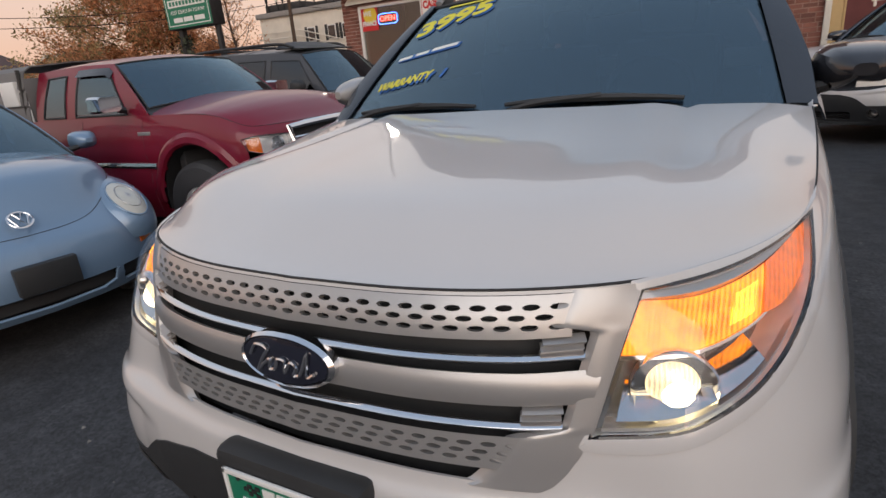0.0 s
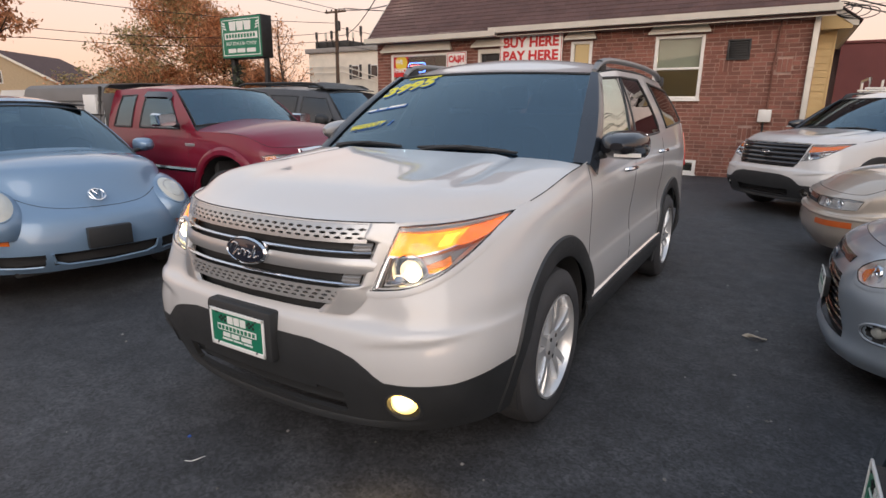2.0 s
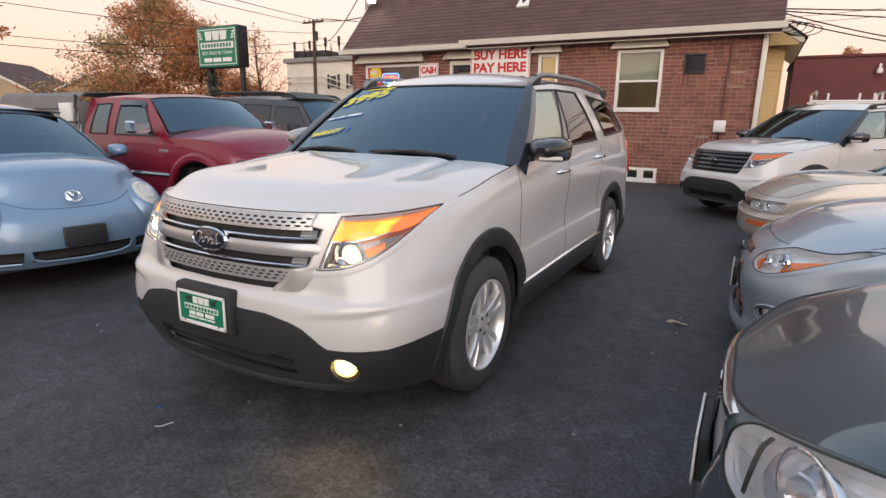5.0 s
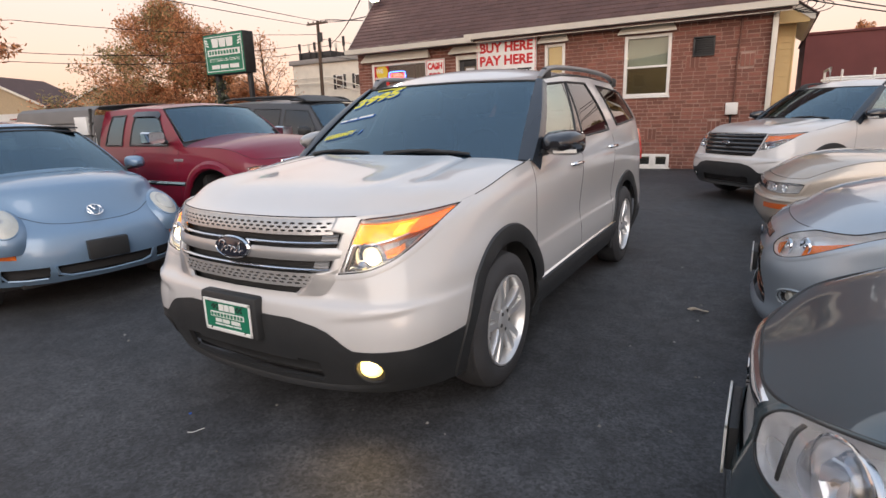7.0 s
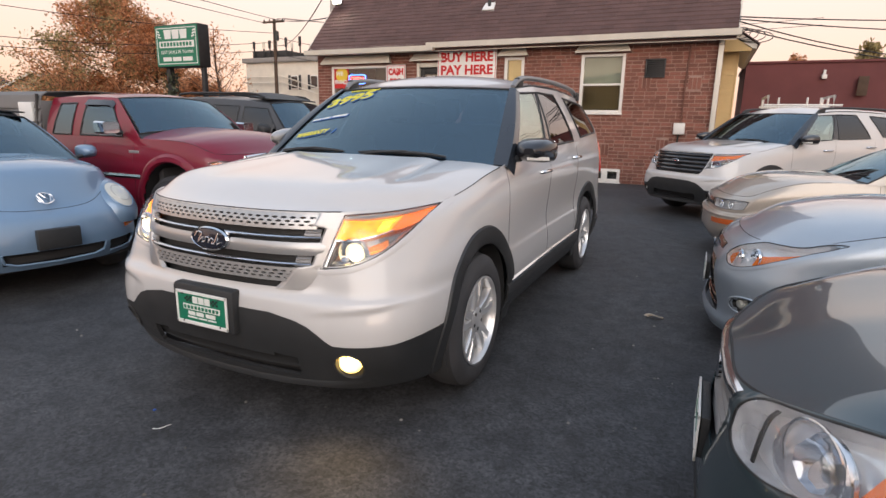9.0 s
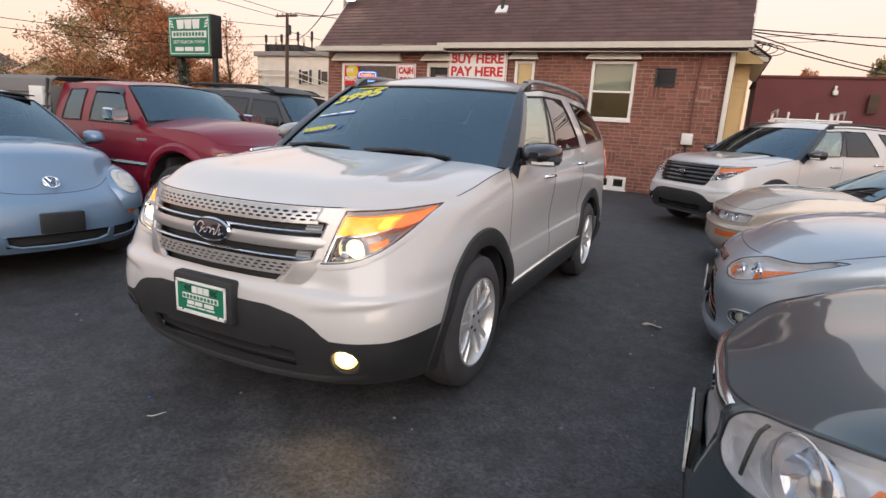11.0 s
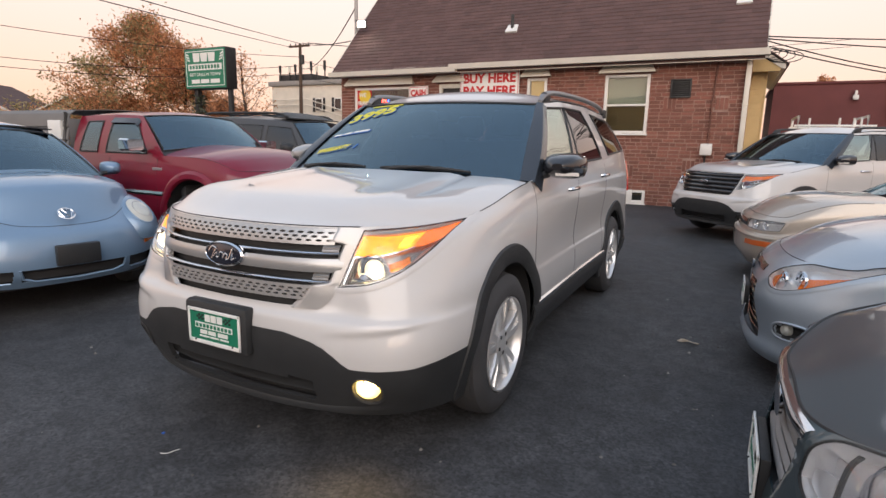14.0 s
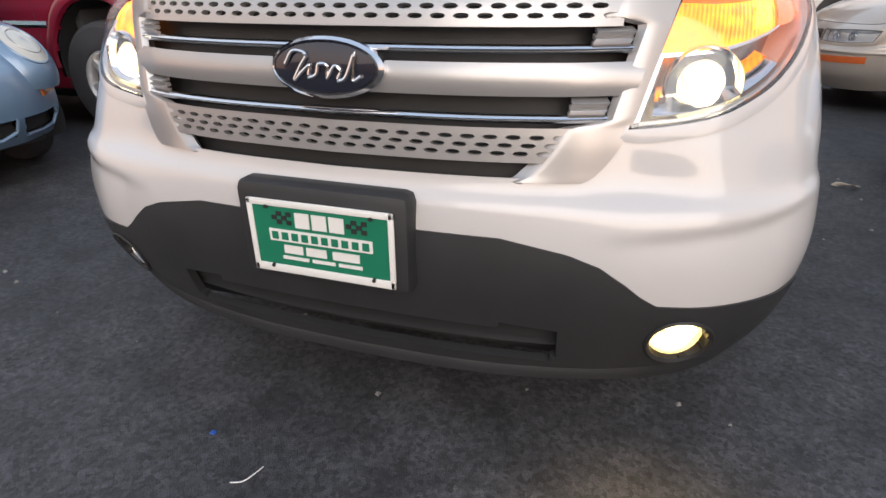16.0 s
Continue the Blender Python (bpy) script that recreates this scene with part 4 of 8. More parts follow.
        part("middle_bar", bar(body, .878, .934, lambda z: grille_x(z) - .012, .002, .006), silver, grille, "broad satin silver bar")
        for z0, z1 in ((.948, .964), (.832, .848)):
            part("chrome_bar", bar(body, z0, z1, lambda z: grille_x(z) - .045, -.004, .010, 41, 5), bright, grille)
        for sg in (-1, 1):
            # end panel: a column with a broad head and foot beside the pierced bars
            pts = []
            for j in range(61):
                z = lerp(.726, 1.061, j / 60)
                wide = .050 + .062 * smooth((z - .992) / .016) + (.062 + .02 * (1.0 - z) / .2) * smooth((.838 - z) / .016)
                row = []
                for i in range(12):
                    u = i / 11
                    p = body.front(grille_x(z) + .006 - wide * u, z, .003 + .003 * math.sin(math.pi * u) - .010 * smooth((u - .8) / .2))
                    row.append((sg * p[0], p[1], p[2]))
                pts.append(row)
            part("grille_end", sheet(pts, .012, flip=sg < 0), silver, grille, "satin silver grille end")
            # stepped fins where the bars meet the end column
            for za, zb in ((.968, .974), (.979, .985), (.852, .858), (.863, .869)):
                pts = [[body.front(grille_x(z) - lerp(.050, .112, u), z, o) * np.array((sg, 1, 1)) for z, o in ((za, -.012), ((za + zb) / 2, .0), (zb, -.012))] for u in np.linspace(0, 1, 7)]
                part("grille_fin", sheet(pts, .008, flip=sg < 0), silver, grille)
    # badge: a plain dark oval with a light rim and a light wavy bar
    ring = lambda rx, rz, o: [body.front(rx * math.cos(t), .918 + rz * math.sin(t), o) for t in np.linspace(0, 2 * math.pi, 41)[:-1]]

    def disc(prof):
        b = bmesh.new()
        rings = [[b.verts.new(p) for p in ring(rx, rz, o)] for rx, rz, o in prof]
        for a, c in zip(rings, rings[1:]):
            for k in range(40):
                b.faces.new((a[k], a[(k + 1) % 40], c[(k + 1) % 40], c[k]))
        b.faces.new(rings[-1])
        return b
    k = .7 if sport else 1.0
    badge = part("badge", disc([(.116 * k, .054 * k, .0), (.116 * k, .054 * k, .020), (.108 * k, .048 * k, .028), (.104 * k, .044 * k, .022)]), M_CHROME, car, "bright oval badge rim")
    part("badge_field", disc([(.105 * k, .045 * k, .018), (.102 * k, .043 * k, .026), (.06 * k, .025 * k, .030)]), M_BADGE, badge, "dark blue oval field")
    bm = bmesh.new()
    wave = [(-.076, .004), (-.058, .027), (-.030, .022), (-.044, .0), (-.058, -.024), (-.042, -.010), (-.022, .004), (-.026, -.016), (-.010, -.012), (-.004, .006), (.010, .004), (.008, -.018), (.024, .004), (.036, -.004), (.030, -.020), (.046, -.014), (.064, .026), (.060, -.018), (.076, -.012)]
    tube([body.front(k * spline(wave, f)[0], .918 + k * spline(wave, f)[1], .032) for f in np.linspace(0, len(wave) - 1, 91)], .0036 * k, 6, bm=bm)
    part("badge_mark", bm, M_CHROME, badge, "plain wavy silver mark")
    # hood
    fr = lambda a: body.at((2 * a - 1) * 6.0, 7.0)
    sl = lambda b: body.at(-lerp(6.0, 8.0, b), 7.0)
    sr = lambda b: body.at(lerp(6.0, 8.0, b), 7.0)
    cowl = arc((.905, .36, 1.192), (0, .17, 1.212))
    pts = coons(fr, cowl, sl, sr, 61, 41, bulge=.055, power=.55, lift=lambda b: smooth(b * 3.2) * lerp(1.0, .30, smooth((b - .35) / .65)))
    for j, row in enumerate(pts):
        b = j / 40
        edge = abs(row[0][0])
        for p in row:
            x = abs(p[0])
            # square shoulders over the fenders
            p[2] += .034 * smooth((x - .30) / .35) * smooth((edge - x) / .13) * smooth(b * 5) * (1 - .75 * b)
            dome = smooth((.56 - x + .10 * (1 - b)) / .08)
            p[2] += .016 * dome * smooth(b * 2.5) * (1 - .3 * b)
            p[2] -= .010 * smooth((.035 - abs(x - .58 - .10 * (1 - b))) / .035) * smooth((b - .25) / .4)
    hood = part("hood", sheet(pts, .008, flip=True), white, car, angle=50)
    if lit:
        windscreen_paint(hood)
    part("hood_gap", tube([tuple(np.array(body.at(s, 7.0)) + np.array((0, 0, -.001))) for s in np.linspace(-8, 8, 97)], .0030, 5), M_DARK, car)
    if sport:
        bm = bmesh.new()
        for i in range(8):
            x = -.36 + i * .103
            p = body.front(x, 1.04, .0)
            box(bm, x - .035, x + .035, p[1] + .02, p[1] + .045, 1.052, 1.066, .003)
        part("hood_letter_bars", bm, M_BLACKINK, hood, "row of plain dark bars on the hood edge")
    # cowl, wipers
    c2 = arc((.86, .43, 1.198), (0, .29, 1.220))
    rows = [[np.array(cowl(a)) + np.array((0, -.015, -.004)), np.array(cowl(a)) * .5 + np.array(c2(a)) * .5 + np.array((0, 0, -.012)), np.array(c2(a)) + np.array((0, .03, .0))] for a in np.linspace(0, 1, 31)]
    part("cowl", sheet(rows, .01, flip=True), M_BLACK, car)
    # cabin
    belt = [(.915, .36, 1.205), (.925, .6, 1.262), (.930, 1.4, 1.292), (.935, 2.5, 1.325), (.925, 3.2, 1.36), (.885, 3.6, 1.37)]
    rail = [(.735, 1.08, 1.694), (.750, 1.5, 1.735), (.755, 2.2, 1.745), (.745, 3.0, 1.72), (.69, 3.55, 1.66)]
    cab = Cabin(belt, rail)
    wins = [[(.56, 1.262), (1.30, 1.292), (1.48, 1.690), (1.09, 1.665)],
            [(1.45, 1.297), (2.22, 1.318), (1.98, 1.695), (1.50, 1.692)],
            [(2.52, 1.345), (3.36, 1.385), (3.30, 1.64), (2.30, 1.685)]]
    build_cabin(car, cab, white, SUV_SCREEN, ((.69, 3.55, 1.66), (0, 3.68, 1.70)), wins, (.37, 3.58), (M_WSHIELD, M_SIDEGLASS, M_TINT), 1, roof_bulge=.068)
    for sg in (-1, 1):
        # black strip down the windscreen pillar
        pts = []
        for i in range(15):
            f = i / 14
            y = lerp(.435, 1.105, f)
            z = lerp(1.203, 1.694, f) + .08 * f * (1 - f)
            row = [(sg * (cab.x(y + d * .55, z - d * .62) + .008), y + d * .55, z - d * .62) for d in np.linspace(.0, .088 - .045 * f, 5)]
            w = (lerp(.872, .725, f) - .02, lerp(.42, 1.10, f) - .004, lerp(1.200, 1.690, f) + .08 * f * (1 - f) + .008)
            pts.append([(sg * w[0], w[1], w[2]), (sg * (w[0] + .022), w[1] - .002, w[2] + .001)] + row)
        part("pillar_strip", sheet(pts, .006, flip=sg < 0), M_PILLAR, car, "black windscreen pillar strip")
        pts = [[(sg * (cab.x(y, z) + .006), y, z) for z in np.linspace(1.297, 1.692, 8) for y in (lerp(ya, yb, (z - 1.297) / .395),)] for ya, yb in ((1.33, 1.425), (1.36, 1.44), (1.40, 1.47), (1.45, 1.50))]
        part("door_pillar", sheet(pts, .006, flip=sg < 0), M_GLOSSBLACK, car, "gloss black door pillar")
        path = [spline([(sg * .712, 1.14, 1.715), (sg * .722, 1.26, 1.775), (sg * .735, 1.6, 1.798), (sg * .742, 2.3, 1.805), (sg * .732, 2.9, 1.785), (sg * .69, 3.3, 1.735)], f) for f in np.linspace(0, 5, 41)]
        rl = part("roof_rail", tube(path, [lerp(.018, .026, smooth(min(i, 40 - i) / 6)) for i in range(41)], 10, flat=.7), M_RAIL if not sport else M_BLACK, car, "grey roof rail")
        for y0 in (1.20, 3.16):
            part("rail_foot", boxes((sg * .720 - .020, sg * .720 + .020, y0 - .01, y0 + .11, 1.70, 1.782, .012)), M_BLACK, rl)
        bm = tube([spline([(sg * .732, 1.12, 1.698), (sg * .74, 1.5, 1.740), (sg * .745, 2.2, 1.752), (sg * .73, 3.2, 1.712)], f) for f in np.linspace(0, 3, 25)], .007, 5)
        part("roof_gutter", bm, M_BLACK, car)
        if lit and sg < 0:
            # this one is folded against the door
            mirror_housing(car, -.965, .66, 1.318, .13, .145, .24, M_SATIN)
        else:
            mirror_housing(car, sg * 1.05, .60, 1.296, .255, .155, .20, M_GLOSSBLACK, signal=M_SIGNWHITE)
        xa = -.40 + sg * .36
        path = [screen_point(xa + .60 * f, .022 + .055 * math.sin(math.pi * (.15 + .55 * f)) - .02 * f, .012) for f in np.linspace(0, 1, 13)]
        arm = part("wiper", tube(path, [.008 + .006 * math.sin(math.pi * i / 12) for i in range(13)], 6), M_BLACK, car)
        path = [screen_point(xa - .04, -.03, .012), screen_point(xa + .10, .025, .026), screen_point(xa + .34, .068, .020)]
        part("wiper_arm", tube([spline(path, f) for f in np.linspace(0, 2, 9)], .010, 6), M_BLACK, arm)
    # tail
    tailg = coons(arc((.86, 3.72, 1.33), (0, 3.86, 1.35)), arc((.685, 3.56, 1.655), (0, 3.69, 1.695)), lambda b: (-lerp(.86, .685, b), lerp(3.72, 3.56, b), lerp(1.33, 1.655, b)), lambda b: (lerp(.86, .685, b), lerp(3.72, 3.56, b), lerp(1.33, 1.655, b)), 15, 7)
    part("tail_window", sheet(tailg, .006, flip=True), M_TINT, car)
    for sg in (-1, 1):
        pts = [[(sg * q[0], q[1], q[2]) for q in (body.side(y, z, .006) for z in np.linspace(.95, 1.27, 6))] for y in np.linspace(3.66, 3.78, 6)]
        part("tail_lamp", sheet(pts, .02, flip=sg > 0), M_RED_LENS, car, "red tail lamp")
    # head lamps
    for sg in (-1, 1):
        lamp = part("headlamp", sheet(lens_pts(body, -.075, .03, .93, .03, .97, sgn=sg), .004, flip=sg > 0), M_SMOKED, car, "headlamp with dark housing under a clear cover")
        edge = lens_pts(body, .0, nu=30, nv=2, sgn=sg)
        path = [r[0] for r in edge] + [r[1] for r in edge[::-1]]
        part("bezel", tube(path, .0045, 6, True), M_GLOSSBLACK, lamp)
        lens_rim(car, body, lens_poly, sg, white)
        deep = lens_pts(body, -.072, .02, .97, .03, .97, nu=30, nv=2, sgn=sg)
        dpath = [r[0] for r in deep] + [r[1] for r in deep[::-1]]
        wall = [[a, b] for a, b in zip(path + path[:1], dpath + dpath[:1])]
        part("reflector_wall", sheet(wall, .003, flip=sg > 0), M_LAMPBACK, lamp)
        cover = part("lens_cover", sheet(lens_pts(body, .004, nu=30, nv=12, sgn=sg), .003, flip=sg < 0), M_CLEAR, lamp, "clear plastic cover")
        amber = part("turn_signal", sheet(lens_pts(body, -.020, .015, .60, .56, .93, 24, 8, sgn=sg), .012, flip=sg < 0), M_AMBER_ON if lit else M_AMBER, lamp, "amber turn signal, lit" if lit else "amber turn signal")
        if lit:
            # emissive patch on the opaque amber sheet paints the bulb's hot spot
            part("signal_bulb", sheet(lens_pts(body, -.0175, .45, .56, .64, .86, 10, 6, sgn=sg), .004, flip=sg < 0), M_AMBER_HOT_SPOT, lamp, "bright amber hot spot painted over the fluted lens")
        outer = [lens_pts(body, -.016, u, u, lerp(.56, .06, (u - .605) / .38), .93, 2, 8, sgn=sg)[0] for u in np.linspace(.605, .985, 16)]
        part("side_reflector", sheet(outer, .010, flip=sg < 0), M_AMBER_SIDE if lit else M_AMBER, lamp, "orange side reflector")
        rows = lens_pts(body, -.016, .015, .62, .525, .555, 20, 3, sgn=sg)
        part("divider", sheet(rows, .014, flip=sg < 0), M_CHROME, lamp, "chrome divider")
        part("upper_trim", sheet(lens_pts(body, -.010, .02, .97, .940, .990, 24, 3, sgn=sg), .012, flip=sg < 0), M_SATIN, lamp, "pale strip over the amber lens")
        part("inner_trim", sheet(lens_pts(body, -.012, .02, .038, .05, .52, 3, 14, sgn=sg), .012, flip=sg < 0), M_CHROME, lamp)
        part("lower_trim", sheet(lens_pts(body, -.012, .04, .80, .025, .05, 24, 3, sgn=sg), .012, flip=sg < 0), M_SATIN, lamp)
        tray = [[lens_pts(body, -.062 + .045 * (1 - j / 5), u, u, .09 + .05 * j, .09 + .05 * j, 2, 2, sgn=sg)[0][0] for j in range(6)] for u in np.linspace(.08, .62, 12)]
        part("lamp_tray", sheet(tray, .003, flip=sg < 0), M_CHROME, lamp)
        cx, cz = .672, .905
        c = V(body.front(cx, cz, -.045))
        c.x *= sg
        aim = Matrix.Translation(c) @ pose(0, 0, 0, 0, 0, sg * 14)
        bm = lathe([(.06, .010), (.055, .03), (.03, .050), (-.01, .064), (-.02, .068), (-.012, .071), (.0, .070)], 28, "y")
        ob = part("reflector_bowl", bm, M_CHROME, lamp, "chrome bowl")
        ob.matrix_basis = aim
        bm = lathe([(-.024, 0), (-.020, .018), (-.010, .036), (.004, .046), (.03, .047)], 24, "y")
        ob = part("projector", bm, M_LAMP_SOFT if lit else M_CLEAR, lamp, "lit round projector" if lit else "clear round projector")
        ob.matrix_basis = aim
        if lit:
            bm = lathe([(-.030, 0), (-.028, .014), (-.018, .026), (-.008, .027)], 20, "y", centre=(.006 * sg, 0, -.006))
            ob = part("bulb", bm, M_LAMP_ON, lamp, "glowing bulb")
            ob.matrix_basis = aim
            # the tray emits by itself, in place of projector light on chrome
            part("glowing_tray", sheet(lens_pts(body, -.045, .10, .42, .10, .26, 10, 4, sgn=sg), .003, flip=sg < 0), M_LAMP_SOFT, lamp, "chrome tray with a painted glow")
        # fog lamps
        c = V(body.front(.698, .402, -.040))
        c.x *= sg
        aim = Matrix.Translation(c) @ pose(0, 0, 0, 0, 0, sg * 18)
        bm = lathe([(.05, .052), (-.016, .058), (-.012, .055), (.0, .048), (.03, .036), (.04, 0)], 28, "y")
        burning = lit and sg > 0
        fog = part("fog_lamp", bm, M_FOGBOWL if burning else M_SMOKED, car, "round fog lamp, lit" if burning else "dark round fog lamp")
        fog.matrix_basis = aim
        shroud = [[body.front(.698 + r * math.cos(t), .402 + r * math.sin(t), o) * np.array((sg, 1, 1)) for r, o in ((.066, .004), (.063, .007), (.060, .004), (.056, -.04))] for t in np.linspace(0, 2 * math.pi, 29)]
        part("fog_shroud", sheet(shroud, .003, flip=sg > 0), M_BLACK, fog).matrix_parent_inverse = aim.inverted()
        if burning:
            bm = lathe([(-.022, 0), (-.020, .018), (-.008, .030), (.03, .034)], 24, "y", centre=(.012, 0, .010))
            ob = part("bulb_lens", bm, M_FOG_ON, fog, "glowing warm bulb")
    if not sport:
        # dealer plate in a white frame on a black bracket
        y = -1.062
        br = part("plate_bracket", boxes((-.205, .178, -1.048, -.98, .492, .706, .022)), M_BLACK, car, "black plate bracket")
        plate(car, pose(-.010, y + .012, .593), .322, .162)
    for sg in (-1, 1):
        wheel(car, sg * 1.0, -.03, .380, .250, .245, "split", turn=.35)
        wheel(car, sg * 1.0, 2.84, .380, .250, .245, "split", turn=.9)
    interior(car, .92, .2, 3.6, 1.19, .62)
    seats(car, (1.35, 2.3), 1.0)
    part("underbody", boxes((-.62, .62, -.8, 3.8, .24, .36, .02), (-.85, .85, .45, 2.4, .24, .34, .02)), M_DARK, car)
    return car, body


def screen_point(x, b, off=.004):
    """A point on the windscreen: x across, b from its foot (0) to its head (1)."""
    fc, fm, hc, hm = SUV_SCREEN
    w = lerp(fc[0], hc[0], b)
    k = (x / w) ** 2
    y = lerp(lerp(fm[1], fc[1], k), lerp(hm[1], hc[1], k), b)
    z = lerp(lerp(fm[2], fc[2], k), lerp(hm[2], hc[2], k), b) + .08 * b * (1 - b)
    return V((x, y - off * .55, z + off * .83))


def windscreen_paint(parent):
    """Dealer's painted words and strokes on the glass."""
    def lay(ob, x, b, turn, off):
        c, s = math.cos(radians(turn)), math.sin(radians(turn))
        for v in ob.data.vertices:
            px, py = v.co.x * c - v.co.y * s, v.co.x * s + v.co.y * c
            v.co = screen_point(x + px, b + py / .832, off + max(0, v.co.z))
        ob.matrix_basis = Matrix.Identity(4)

    def shear(ob, k):
        for v in ob.data.vertices:
            v.co.x += v.co.y * k
    for text, size, width, x, b, turn, mt in (("3995", .145, .40, -.515, .80, 22, M_WINPAINT), ("WARRANTY", .062, .30, -.605, .262, 12, M_WINPAINT)):
        for dx, db, off, m2 in ((.012, -.012, .003, M_WINBLUE), (0, 0, .006, mt)):
            ob = words(text, size, m2, parent, Matrix.Identity(4), .0006, "windscreen_word", bold=.006 if size > .1 else .003, width=width)
            shear(ob, .35)
            lay(ob, x + dx, b + db, turn, off)
    for x0, x1, b0, turn, h, mt, off in ((-.60, -.32, .965, 4, .016, M_WINPAINT, .004), (-.72, -.645, .462, 11, .020, M_SIGNWHITE, .006), (-.625, -.555, .486, 11, .020, M_SIGNWHITE, .006), (-.535, -.405, .518, 11, .022, M_SIGNWHITE, .006), (-.72, -.395, .491, 11, .034, M_WINBLUE, .003), (-.415, -.40, .305, 12, .05, M_WINBLUE, .004)):
        n = 8
        pts = []
        for i in range(n + 1):
            u = i / n - .5
            cx, w = (x0 + x1) / 2, x1 - x0
            px, py = u * w, u * w * math.tan(radians(turn))
            pts.append([screen_point(cx + px, b0 + (py - h / 2) / .832, off), screen_point(cx + px + h * .3, b0 + (py + h / 2) / .832, off)])
        part("windscreen_stroke", sheet(pts, .0008), mt, parent)


def plate(parent, m, w, h):
    """A dealer plate: green field, white lettering shapes, white frame."""
    fr = part("plate_frame", boxes((-w / 2, w / 2, -.008, 0, -h / 2, -h / 2 + .018, .003), (-w / 2, w / 2, -.008, 0, h / 2 - .014, h / 2, .003), (-w / 2, -w / 2 + .012, -.008, 0, -h / 2, h / 2, .003), (w / 2 - .012, w / 2, -.008, 0, -h / 2, h / 2, .003)), M_SIGNWHITE, parent, "white plate frame")
    fr.matrix_basis = m
    f = part("plate_field", boxes((-w / 2 + .006, w / 2 - .006, -.004, 0, -h / 2 + .006, h / 2 - .006)), M_SIGNGREEN, fr, "green dealer plate with white bars")
    k = w / .322

    def mark(name, mt, *b):
        part(name, boxes(b), mt, fr)
    # top word: three tall bars; middle band; number bars below
    for x0, x1 in ((-.052, -.020), (-.014, .018), (.024, .056)):
        mark("plate_bar", M_SIGNWHITE, x0 * k, x1 * k, -.0065, -.004, .026 * k, .058 * k)
    mark("plate_band", M_SIGNWHITE, -.115 * k, .115 * k, -.0065, -.004, -.008 * k, .018 * k)
    for x0, x1 in ((-.085, -.042), (-.034, .012), (.026, .085)):
        mark("plate_bar", M_SIGNWHITE, x0 * k, x1 * k, -.0065, -.004, -.034 * k, -.016 * k)
    for x0, x1 in ((-.09, -.03), (-.022, .03), (.038, .09)):
        mark("plate_bar", M_SIGNWHITE, x0 * k, x1 * k, -.0065, -.004, -.048 * k, -.041 * k)
    for i in range(10):
        mark("plate_mark", M_SIGNGREEN, (-.108 + i * .0225) * k, (-.094 + i * .0225) * k, -.0085, -.0062, -.003 * k, .013 * k)
    for sg in (-1, 1):
        for i in range(4):
            for j in range(3):
                if (i + j) % 2:
                    mark("flag_mark", M_BLACKINK, sg * .083 * k + (i - 2) * .011 * k, sg * .083 * k + (i - 1) * .011 * k, -.0065, -.004, (.03 + j * .009) * k, (.039 + j * .009) * k)
    for x in (-.115, .115):
        for z in (-.066, .066):
            part("plate_screw", lathe([(-.010, 0), (-.010, .004), (-.005, .005)], 8, "y", centre=(x * k, 0, z * k)), M_STEEL, fr)
    return fr


